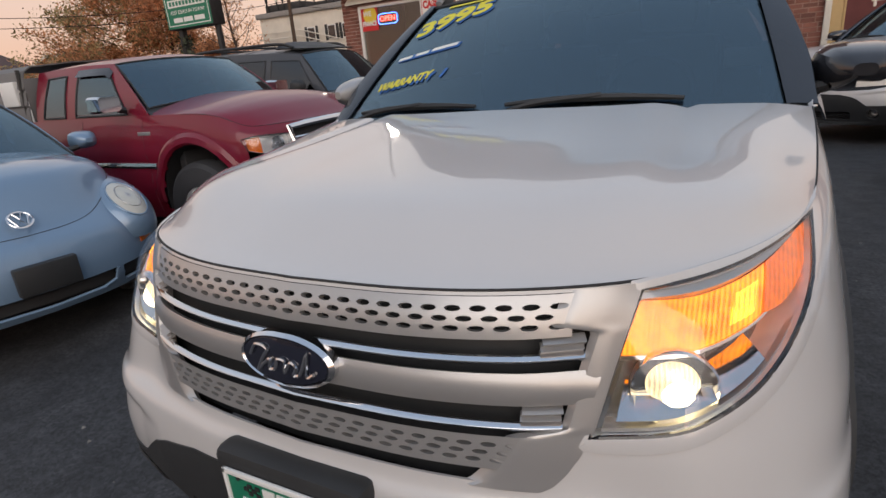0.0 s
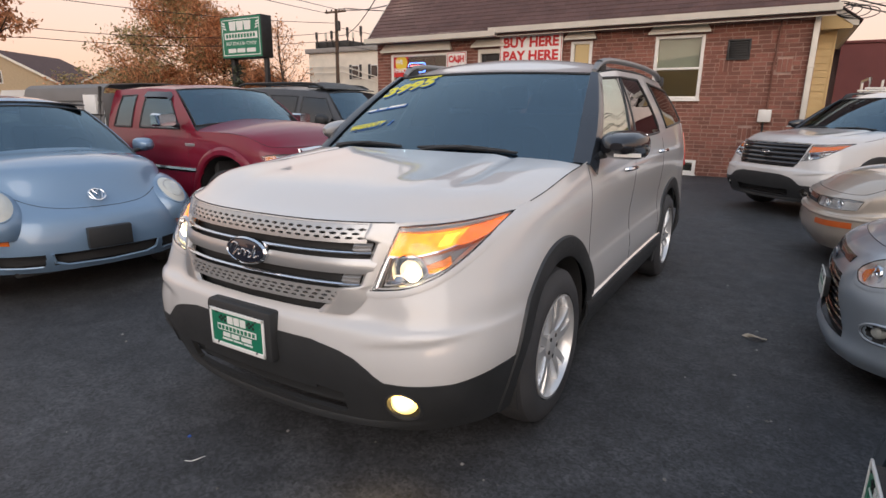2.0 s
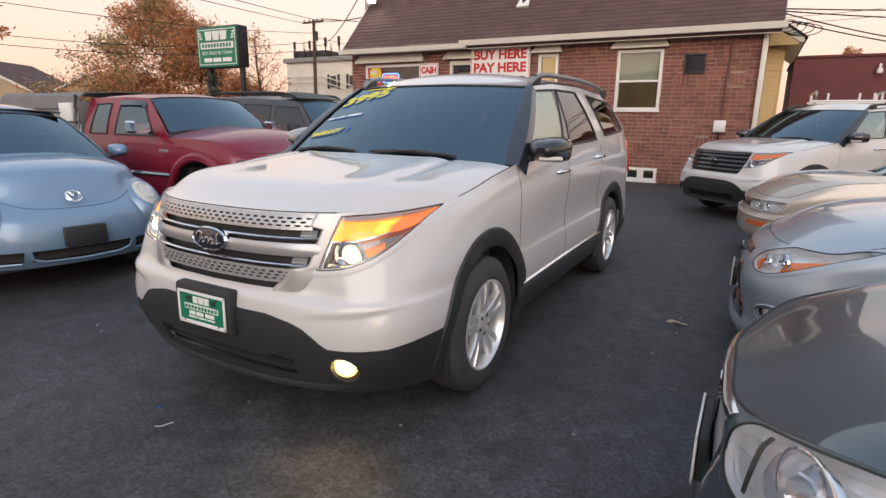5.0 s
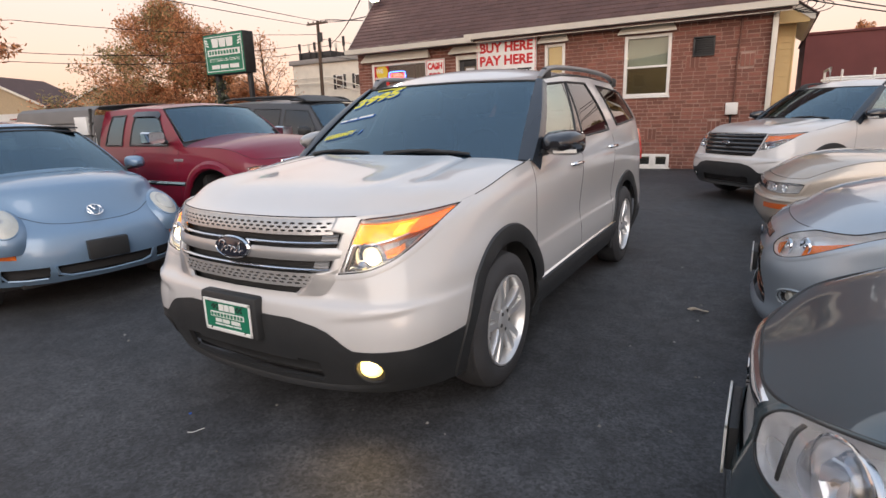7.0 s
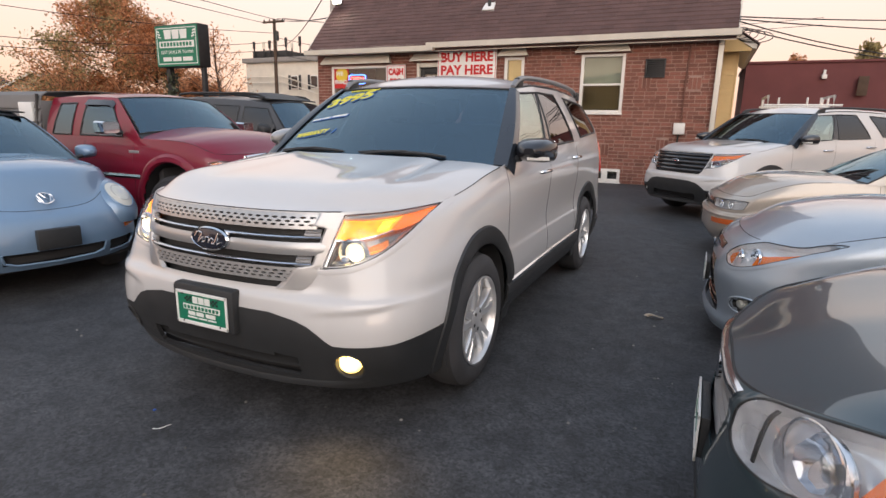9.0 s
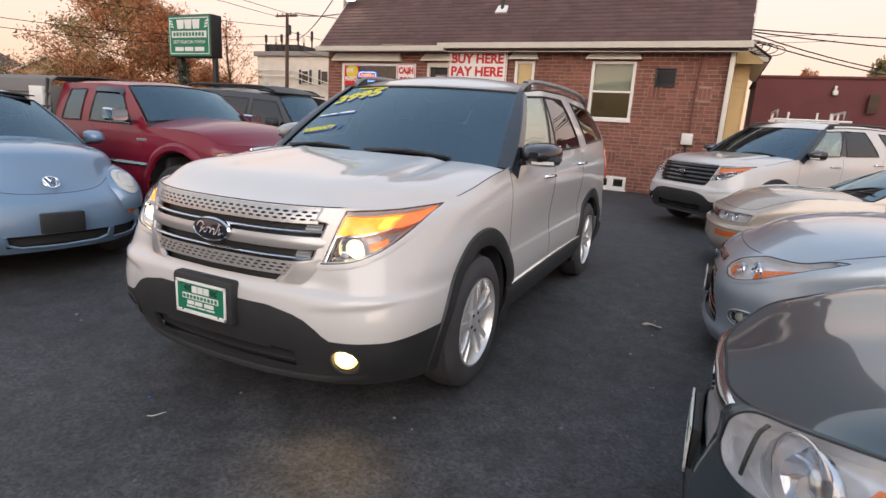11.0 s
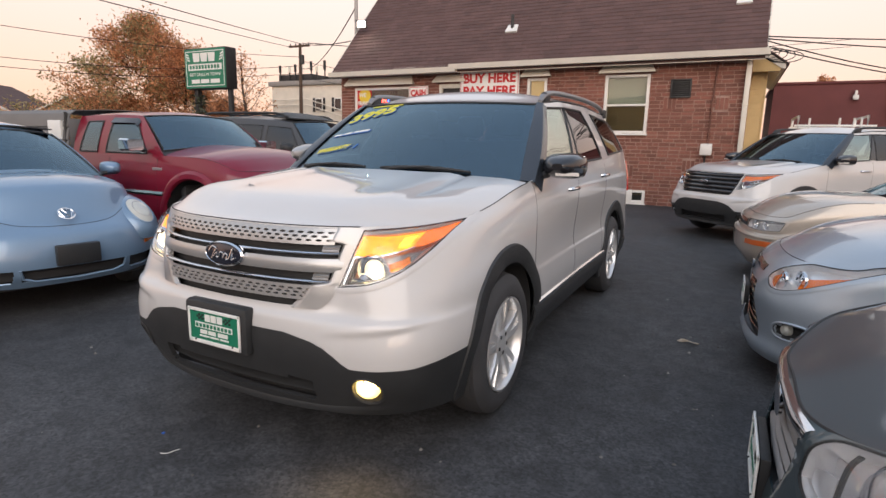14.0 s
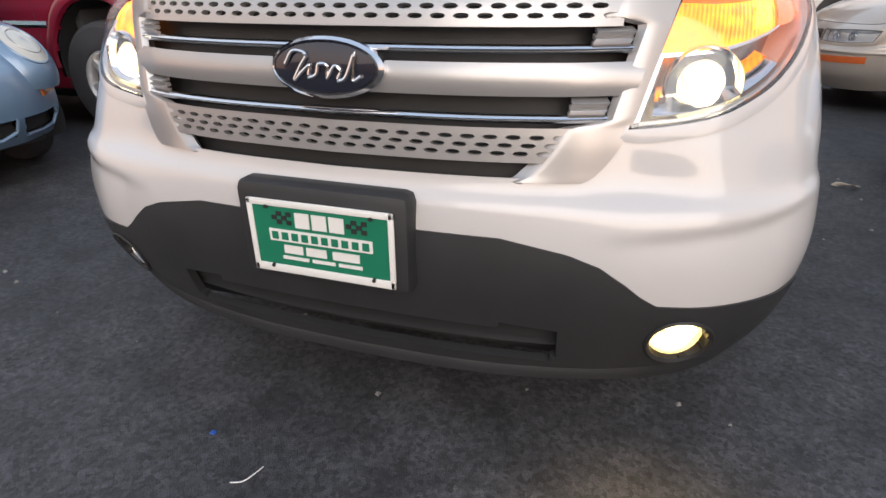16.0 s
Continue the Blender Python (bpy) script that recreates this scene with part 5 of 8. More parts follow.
# ---- the other cars ----
def plain_car(name, label, m, body, W, paint_m, arches, tyre, rim_r, style, hood, ws, belt, rail, roof_rear, wins, sides_y, glasses, keep=None, mirror=None, seat_rows=(1.2,), dash=(1.0, .5), wheel_w=.2, hood_s=5.6, hood_e=8.0, roof_bulge=.04, wheel_x=None, skin_bottom=0.0, rim_m=None, pillar_paint=None, tail=True, gap=.0026):
    """Body skin, hood, cabin, wheels, cabin fittings. hood: (bulge, power, cowl middle). Returns the car."""
    car = thing(name, label, "car", m)
    nv = body.nv
    bm = skin(body, 0, 15, 300, skin_bottom, nv, 66, arches, keep)
    r = bmesh.ops.duplicate(bm, geom=bm.verts[:] + bm.edges[:] + bm.faces[:])
    for g in r["geom"]:
        if isinstance(g, bmesh.types.BMVert):
            g.co.x = -g.co.x
    bmesh.ops.remove_doubles(bm, verts=bm.verts, dist=5e-4)
    part("body", bm, paint_m, car, angle=40)
    k8 = body.at(hood_e, nv)
    fr = lambda a: body.at((2 * a - 1) * hood_s, nv)
    sl = lambda b: body.at(-lerp(hood_s, hood_e, b), nv)
    sr = lambda b: body.at(lerp(hood_s, hood_e, b), nv)
    bulge, power, mid = hood
    cowl = arc(tuple(k8), mid)
    pts = coons(fr, cowl, sl, sr, 41, 31, bulge=bulge, power=power, lift=lambda b: smooth(b * 2.6) * lerp(1.0, .6, smooth((b - .5) / .5)))
    part("hood", sheet(pts, .008, flip=True), paint_m, car, angle=50)
    part("hood_gap", tube([body.at(s, nv) for s in np.linspace(-8, 8, 65)], gap, 5), M_DARK, car)
    foot = ws[0]
    c2 = arc((foot[0], foot[1] + .03, foot[2]), (0, ws[1][1] + .03, ws[1][2]))
    rows = [[np.array(cowl(a)) + np.array((0, -.02, -.006)), (np.array(cowl(a)) + np.array(c2(a))) / 2 + np.array((0, 0, -.012)), np.array(c2(a))] for a in np.linspace(0, 1, 25)]
    part("cowl", sheet(rows, .01, flip=True), M_BLACK, car)
    for x0 in (-.38, .18):
        path = [spline([(x0, mid[1] + .05, mid[2] + .015), (x0 + .2, mid[1] + .14, mid[2] + .04), (x0 + .46, mid[1] + .2, mid[2] + .055)], f) for f in np.linspace(0, 2, 7)]
        part("wiper", tube(path, .008, 5), M_BLACK, car)
    cab = Cabin(belt, rail)
    build_cabin(car, cab, paint_m, ws, roof_rear, wins, sides_y, glasses, None, roof_bulge, pillar_paint)
    if tail:
        (rx, ry, rz), (_, my, mz) = roof_rear
        ex, ey, ez = belt[-1]
        lo, hi = arc((ex, ey, ez), (0, ey + .12, ez + .02)), arc((rx, ry, rz), (0, my, mz))
        pts = coons(lo, hi, lambda b: tuple(np.array(lo(0)) * (1 - b) + np.array(hi(0)) * b), lambda b: tuple(np.array(lo(1)) * (1 - b) + np.array(hi(1)) * b), 13, 7)
        part("rear_window", sheet(pts, .006, flip=True), glasses[1], car)
        deck = arc((ex, ey, ez), (0, ey + .12, ez + .02))
        tl = lambda a: body.at(-(15 - 2.6 * abs(2 * a - 1)) if a < .5 else (15 - 2.6 * abs(2 * a - 1)), nv)
        pts = [[np.array(deck(a)) * (1 - v) + np.array(tl(a)) * v + np.array((0, 0, .03 * math.sin(math.pi * v))) for v in np.linspace(0, 1, 7)] for a in np.linspace(0, 1, 17)]
        part("rear_deck", sheet(pts, .008), paint_m, car)
    for sg in (-1, 1):
        for k, (yw, zw, rr) in enumerate(arches):
            wheel(car, sg * (wheel_x or W - .03), yw, tyre, rim_r, wheel_w, style, rim_m, turn=.3 + .5 * k)
            arch_lining(car, sg * (W - .03), yw, rr + .002, zw)
    if mirror:
        x, y, z, w, h, mm = mirror
        for sg in (-1, 1):
            mirror_housing(car, sg * x, y, z, w, h, .15, mm, boxy=.16 if mm is M_CHROME else .55)
    for yy in (sides_y[0] + .12, (sides_y[0] + sides_y[1]) / 2 + .1):
        zt = float(np.interp(yy, cab.by, cab.bz)) - .02
        for sg in (-1, 1):
            path = [body.side(yy, z, .0005) for z in np.linspace(.36, zt, 12)]
            part("door_gap", tube([(sg * p[0], p[1], p[2]) for p in path], .0021, 4), M_DARK, car)
    interior(car, W - .05, dash[1] - .3, sides_y[1] - .1, dash[0], dash[1])
    seats(car, seat_rows, dash[0] - .18, x=.36)
    part("underbody", boxes((-W * .68, W * .68, body.at(0, 0)[1] + .15, body.at(15, 0)[1] - .15, .22, .34, .02)), M_DARK, car)
    return car, cab


def lamp_patch(body, lo, hi, off, nu=20, nv=8, sgn=1, u0=0, u1=1, v0=0, v1=1):
    """A stretch of the nose between two curves of (x, z)."""
    pts = []
    for i in range(nu):
        u = lerp(u0, u1, i / (nu - 1))
        a, b = spline(lo, u * (len(lo) - 1)), spline(hi, u * (len(hi) - 1))
        row = []
        for j in range(nv):
            x, z = a + (b - a) * lerp(v0, v1, j / (nv - 1))
            p = body.front(x, z, off)
            row.append((sgn * p[0], p[1], p[2]))
        pts.append(row)
    return pts


def clear_lamp(car, body, lo, hi, sg, bowls, ambers, depth=.06, cloudy=None, rim_m=None):
    """A lamp sunk into the nose: dark bowl, chrome reflectors, amber corners, clear cover."""
    lamp = part("headlamp", sheet(lamp_patch(body, lo, hi, -depth, sgn=sg), .004, flip=sg > 0), M_LAMPBACK, car, "headlamp with chrome reflector under a clear cover")
    e = lamp_patch(body, lo, hi, .001, 24, 2, sg)
    path = [r[0] for r in e] + [r[1] for r in e[::-1]]
    back = lamp_patch(body, lo, hi, -depth, 24, 2, sg)
    bpath = [r[0] for r in back] + [r[1] for r in back[::-1]]
    part("reflector_wall", sheet([[a, b] for a, b in zip(path + path[:1], bpath + bpath[:1])], .003), M_LAMPBACK, lamp)
    part("bezel", tube(path, .004, 6, True), M_BLACK, lamp)
    if rim_m:
        lens_rim(car, body, dense(lo) + dense(hi)[::-1], sg, rim_m)
    part("lens_cover", sheet(lamp_patch(body, lo, hi, .004, 24, 9, sg), .003, flip=sg < 0), cloudy or M_CLEAR, lamp, "clear plastic cover")
    for u0, u1, v0, v1 in ambers:
        part("turn_signal", sheet(lamp_patch(body, lo, hi, -depth * .45, 10, 6, sg, u0, u1, v0, v1), .008, flip=sg < 0), M_AMBER, lamp, "amber signal lens")
    for x, z, r in bowls:
        c = V(body.front(x, z, -depth * .75))
        c.x *= sg
        bm = lathe([(.04, r * .2), (.03, r * .55), (.0, r * .9), (-.014, r), (-.01, r * 1.04), (.0, r * 1.03)], 24, "y")
        ob = part("reflector_bowl", bm, M_CHROME, lamp)
        n = body.normal(*body.find(0, x, z, 0, 8))
        ob.matrix_basis = Matrix.Translation(c) @ pose(0, 0, 0, 0, 0, sg * math.degrees(math.atan2(n[0], -n[1])) * .5)
        bm = lathe([(-.02, 0), (-.016, r * .22), (.0, r * .32), (.03, r * .3)], 16, "y")
        b2 = part("bulb_cap", bm, M_CHROME, lamp)
        b2.matrix_basis = ob.matrix_basis.copy()
    return lamp


def beetle_car(m):
    rows = [(.255, .25, .25, .07, .05, .10), (.36, .36, .36, .01, .01, .02), (.47, .50, .50, 0, 0, 0), (.58, .68, .66, .02, .0, .05), (.66, .84, .80, .055, .035, .12), (.725, .985, .92, .115, .11, .22)]
    levels = outline(.86, -.80, 3.28, 1.30, rows)
    # the hood opens down to a round tip between the fenders
    for i, z in enumerate((.708, .714, .734, .782, .85, .91, .95, .978)):
        levels[-1][i] = (levels[-1][i][0], levels[-1][i][1] + (0, .0, .02, .05, .06, .03, .01, 0)[i], z)
    body = Body(levels).flare(((0, .33), (2.51, .33)), .055, .42, .62)
    arches = ((0, .33, .37), (2.51, .33, .37))
    centre, radii = np.array((.60, -.08, .60)), np.array((.275, .605, .305))

    def keep(p):
        x, z = abs(p[0]), p[2]
        if p[1] < -.1:
            if .305 < z < .405 and (x < .37 or .42 < x < .70):
                return False
        return True
    belt = [(.75, .40, 1.0), (.76, .9, 1.0), (.76, 1.8, .99), (.70, 2.4, .97)]
    rail = [(.56, 1.06, 1.43), (.58, 1.5, 1.465), (.57, 1.9, 1.45), (.50, 2.25, 1.34)]
    wins = [[(.62, 1.01), (1.62, 1.008), (1.56, 1.425), (1.06, 1.40)], [(1.68, 1.006), (2.12, .995), (1.95, 1.37), (1.64, 1.42)]]
    car, cab = plain_car("small_round_car", "pale blue small round car with closed dark soft top", m, body, .86, M_BLUE, arches, .32, .205, "five", (.17, .62, (0, .26, 1.01)), ((.74, .40, 1.005), (0, .22, 1.02), (.545, 1.06, 1.425), (0, .96, 1.465)), belt, rail, ((.50, 2.25, 1.34), (0, 2.36, 1.39)), wins, (.41, 2.26), (M_WSHIELD, M_SIDEGLASS), keep, (.94, .66, 1.085, .20, .14, M_BLUE), (1.15, 1.95), (.98, .62), .2, hood_s=4.4, roof_bulge=.05, pillar_paint=M_BLUE)
    # the dark folded-cloth roof skin
    pts = [[(x * .98, y, 1.478 + .03 * (1 - (x / .58) ** 2) - .10 * max(0, (y - 1.8) / .5) ** 2) for y in np.linspace(1.02, 2.26, 14)] for x in np.linspace(-.56, .56, 13)]
    part("soft_top", sheet(pts, .012), M_INT, car, "black cloth roof")
    # the round fenders stand proud of the hood; a clouded oval lamp sits in each
    for sg in (-1, 1):
        pts = []
        for i in range(25):
            lat = lerp(-.15, 1.0, i / 24) * math.pi / 2 * .995
            pts.append([(sg * (centre[0] + radii[0] * math.cos(lat) * math.cos(t)), centre[1] + radii[1] * math.cos(lat) * math.sin(t), centre[2] + radii[2] * math.sin(lat)) for t in np.linspace(-math.pi * 1.02, .35, 37)])
        part("fender", sheet(pts, .006, flip=sg < 0), M_BLUE, car, "round blue fender")
        n0 = np.array((.10, -.78, .60))
        c = n0 / np.linalg.norm(n0)

        def spot(r, t, out):
            e1 = np.array((1, .13, 0)) / math.hypot(1, .13)
            e2 = np.cross(c, e1)
            q = c * radii + e1 * r * math.cos(t) * .105 - e2 * r * math.sin(t) * .150
            q = q / np.linalg.norm(q / radii)
            q = centre + q * (1 + out)
            return (sg * q[0], q[1], q[2])
        lamp = part("headlamp", sheet([[spot(r, t, .030 - .014 * r ** 3) for r in np.linspace(.02, 1, 9)] for t in np.linspace(0, 2 * math.pi, 33)], .004), M_CLOUDY, car, "clouded oval headlamp")
        part("bezel", tube([spot(1.03, t, .012) for t in np.linspace(0, 2 * math.pi, 33)[:-1]], .007, 6, True), M_BLUE, lamp)
        part("lens_ring", tube([spot(.60, t, .029) for t in np.linspace(0, 2 * math.pi, 33)[:-1]], .004, 6, True), M_SATIN, lamp)
        part("bulb_cap", sheet([[spot(r, t, .033 - .02 * r) for r in np.linspace(.02, .3, 4)] for t in np.linspace(0, 2 * math.pi, 21)], .004), M_SATIN, lamp)
        pts = lamp_patch(body, [(.60, .485), (.68, .487), (.75, .49)], [(.60, .523), (.68, .525), (.75, .528)], .006, 10, 4, sg)
        part("side_marker", sheet(pts, .01, flip=sg < 0), M_AMBER, car, "orange bumper marker")
        pts = [[(sg * p[0], p[1], p[2]) for p in (body.front(x, .41, -.03), body.front(x, .355, -.05), body.front(x, .30, -.03))] for x in np.linspace(.41, .72, 9)]
        part("bumper_opening", sheet(pts, .004, flip=sg < 0), M_DARK, car)
        part("bumper_lip", tube([body.front(x, z, .004) * np.array((sg, 1, 1)) for x, z in ((.70, .405), (.70, .36), (.66, .308), (.55, .302), (.43, .304))], .010, 6), M_BLUE, car)
    pts = [[body.front(x, .41, -.03), body.front(x, .355, -.06), body.front(x, .30, -.03)] for x in np.linspace(-.39, .39, 15)]
    part("bumper_opening", sheet(pts, .004), M_DARK, car)
    part("bumper_lip", tube([body.front(x, z, .004) for x, z in ((-.38, .405), (-.36, .335), (-.28, .305), (0, .298), (.28, .305), (.36, .335), (.38, .405))], .011, 6), M_BLUE, car)
    part("plate_holder", boxes((-.155, .155, -.845, -.79, .415, .575, .008)), M_BLACK, car, "empty black plate holder")
    emb = Matrix.Translation((0, -.655, .800)) @ pose(0, 0, 0, -48, 0, 0)
    ob = part("badge", tube([(.058 * math.cos(t), 0, .058 * math.sin(t)) for t in np.linspace(0, 2 * math.pi, 25)[:-1]], .007, 6, True), M_CHROME, car, "round bright badge")
    bm = bmesh.new()
    tube([(-.022, 0, .052), (0, 0, .004), (.022, 0, .052)], .006, 5, bm=bm)
    tube([(-.048, 0, .030), (-.024, 0, -.046), (0, 0, -.006), (.024, 0, -.046), (.048, 0, .030)], .006, 5, bm=bm)
    part("badge_mark", bm, M_CHROME, ob)
    ob.matrix_basis = emb
    return car


M_CLOUDY = material("clouded_lens", (0.52, 0.52, 0.47), rough=.25, coat=.5, vary=.1, scale=20)


def pickup_truck(m):
    rows = [(.34, .34, .40, .08, .05, .05), (.50, .46, .5, .0, .02, .0), (.64, .62, .62, .0, .0, .0), (.72, .78, .78, .05, .012, .03), (.90, .92, .92, .05, .0, .04), (1.02, 1.06, 1.02, .065, .012, .05), (1.085, 1.215, 1.06, .10, .055, .06)]
    body = Body(outline(.88, -.80, 4.32, .55, rows))
    arches = ((0, .53, .46), (3.19, .53, .46))
    belt = [(.81, .42, 1.215), (.82, 1.2, 1.215), (.815, 2.3, 1.205)]
    rail = [(.65, 1.03, 1.660), (.675, 1.5, 1.675), (.665, 2.2, 1.66)]
    wins = [[(.78, 1.235), (1.53, 1.235), (1.49, 1.60), (1.06, 1.585)], [(1.70, 1.235), (2.06, 1.235), (1.99, 1.59), (1.68, 1.60)]]

    def keep(p):
        x, z = abs(p[0]), p[2]
        if p[1] < -.3:
            if .78 < z < (1.045 if x < .49 else 1.008) and x < .80:
                return False
        return True
    car, cab = plain_car("pickup_truck", "dark red extended-cab pickup truck with grey bed cap", m, body, .88, M_RED, arches, .42, .215, "six", (.045, .5, (0, .50, 1.315)), ((.760, .56, 1.270), (0, .48, 1.320), (.640, 1.03, 1.655), (0, .95, 1.69)), belt, rail, ((.655, 2.2, 1.65), (0, 2.22, 1.685)), wins, (.45, 2.2), (M_WSHIELD, M_WSHIELD), keep, (1.0, .78, 1.335, .20, .135, M_CHROME), (1.25,), (1.16, .68), .24, hood_s=5.2, hood_e=8.38, roof_bulge=.03, wheel_x=.905, rim_m=M_ALLOY, tail=False)
    part("cab_back", slab([(-.80, .5), (.80, .5), (.80, 1.17), (.645, 1.64), (-.645, 1.64), (-.80, 1.17)], .04, "y", 2.17), M_RED, car)
    for sg in (-1, 1):
        lo, hi = [(.49, .86), (.58, .86), (.66, .87), (.74, .885), (.80, .91)], [(.49, 1.005), (.58, 1.01), (.66, 1.015), (.74, 1.015), (.815, 1.0)]
        clear_lamp(car, body, lo, hi, sg, [(.60, .935, .06)], [(.70, 1, .02, .98)], .05)
        # flared wheel lips
        for yw, rr in ((0, .46), (3.19, .46)):
            pts = []
            for i in range(27):
                a = math.pi * (-.02 + 1.04 * i / 26)
                row = []
                for q, o in ((rr - .01, .0), (rr + .005, .022), (rr + .05, .022), (rr + .085, .002)):
                    p = body.side(yw + q * math.cos(a), max(.36, .53 + q * math.sin(a)), o)
                    row.append((sg * p[0], p[1], p[2]))
                pts.append(row)
            part("wheel_lip", sheet(pts, .008, flip=sg > 0), M_RED, car)
        pts = [[(sg * q[0], q[1], q[2]) for q in (body.side(y, .785, .0), body.side(y, .803, .012), body.side(y, .825, .0))] for y in np.linspace(.47, 2.68, 20)]
        part("side_molding", sheet(pts, .006, flip=sg > 0), M_CHROME, car, "bright side molding")
        p = body.side(.56, 1.075)
        part("fender_badge", boxes((sg * p[0] - .006, sg * p[0] + .006, .47, .63, 1.06, 1.09, .004)), M_SATIN, car, "silver fender badge bar")
        p = body.side(1.32, 1.06)
        part("door_handle", boxes((sg * p[0] - .012, sg * p[0] + .012, 1.24, 1.40, 1.03, 1.10, .01)), M_GLOSSBLACK, car)
        pts = [[(sg * (cab.x(y, z) + .03 * (1 - v)), y, z + .004) for v, z in ((0, zt - .03), (1, zt + .03))] for y, zt in ((1.02, 1.56), (1.08, 1.60), (1.30, 1.605), (1.50, 1.605))]
        part("window_visor", sheet(pts, .004, flip=sg < 0), M_GLOSSBLACK, car, "dark rain visor over the window")
    gr = part("grille", bar(body, .80, 1.04, lambda z: .48, -.03), M_DARK, car)
    fr = [body.front(x, z, .012) for x, z in [(-.48, .80), (-.3, .795), (0, .79), (.3, .795), (.48, .80), (.485, .92), (.48, 1.04), (.3, 1.05), (0, 1.055), (-.3, 1.05), (-.48, 1.04), (-.485, .92)]]
    part("grille_frame", tube(fr, .028, 8, True), M_CHROME, gr, "heavy chrome grille frame")
    for z in (.88, .96):
        part("grille_bar", bar(body, z - .014, z + .014, lambda q: .47, .0, .01, 21, 5), M_CHROME, gr)
    part("bumper", bar(body, .47, .66, lambda z: .84, .03, .02, 31, 7), M_CHROME, car, "chrome front bumper")
    # bed cap with ribbed sides and a pale window
    cap = thing("bed_cap", "grey ribbed bed cap on the red pickup truck", "truck cap", m @ Matrix.Translation((0, 0, .003)))
    rows = []
    for y in np.linspace(2.26, 4.28, 12):
        prof = [(.83, 1.06), (.835, 1.16), (.822, 1.18), (.835, 1.20), (.825, 1.30), (.810, 1.32), (.825, 1.34), (.810, 1.44), (.795, 1.46), (.81, 1.48), (.79, 1.58), (.77, 1.62), (.70, 1.66), (.3, 1.685), (0, 1.69)]
        prof = prof + [(-x, z) for x, z in prof[::-1][1:]]
        rows.append([(x, y, 1.06 + (z - 1.06) * 1.12) for x, z in prof])
    part("shell", sheet(rows, .012), M_CAP, cap)
    part("front_panel", boxes((-.8, .8, 2.255, 2.275, 1.07, 1.62, .004)), M_CAP, cap)
    for sg in (-1, 1):
        w = part("side_window", boxes((sg * .815 - .024, sg * .815 + .024, 2.38, 2.66, 1.37, 1.60, .006)), M_SIGNWHITE, cap, "pale covered side window")
    part("bed_rail_bar", tube([(-.82, 2.34, 1.08), (-.80, 2.31, 1.70)], .018, 6), M_STEEL, cap, "dark upright bar")
    return car


M_CAP = material("grey_fibreglass", (.15, .145, .14), rough=.55, vary=.2, scale=3)


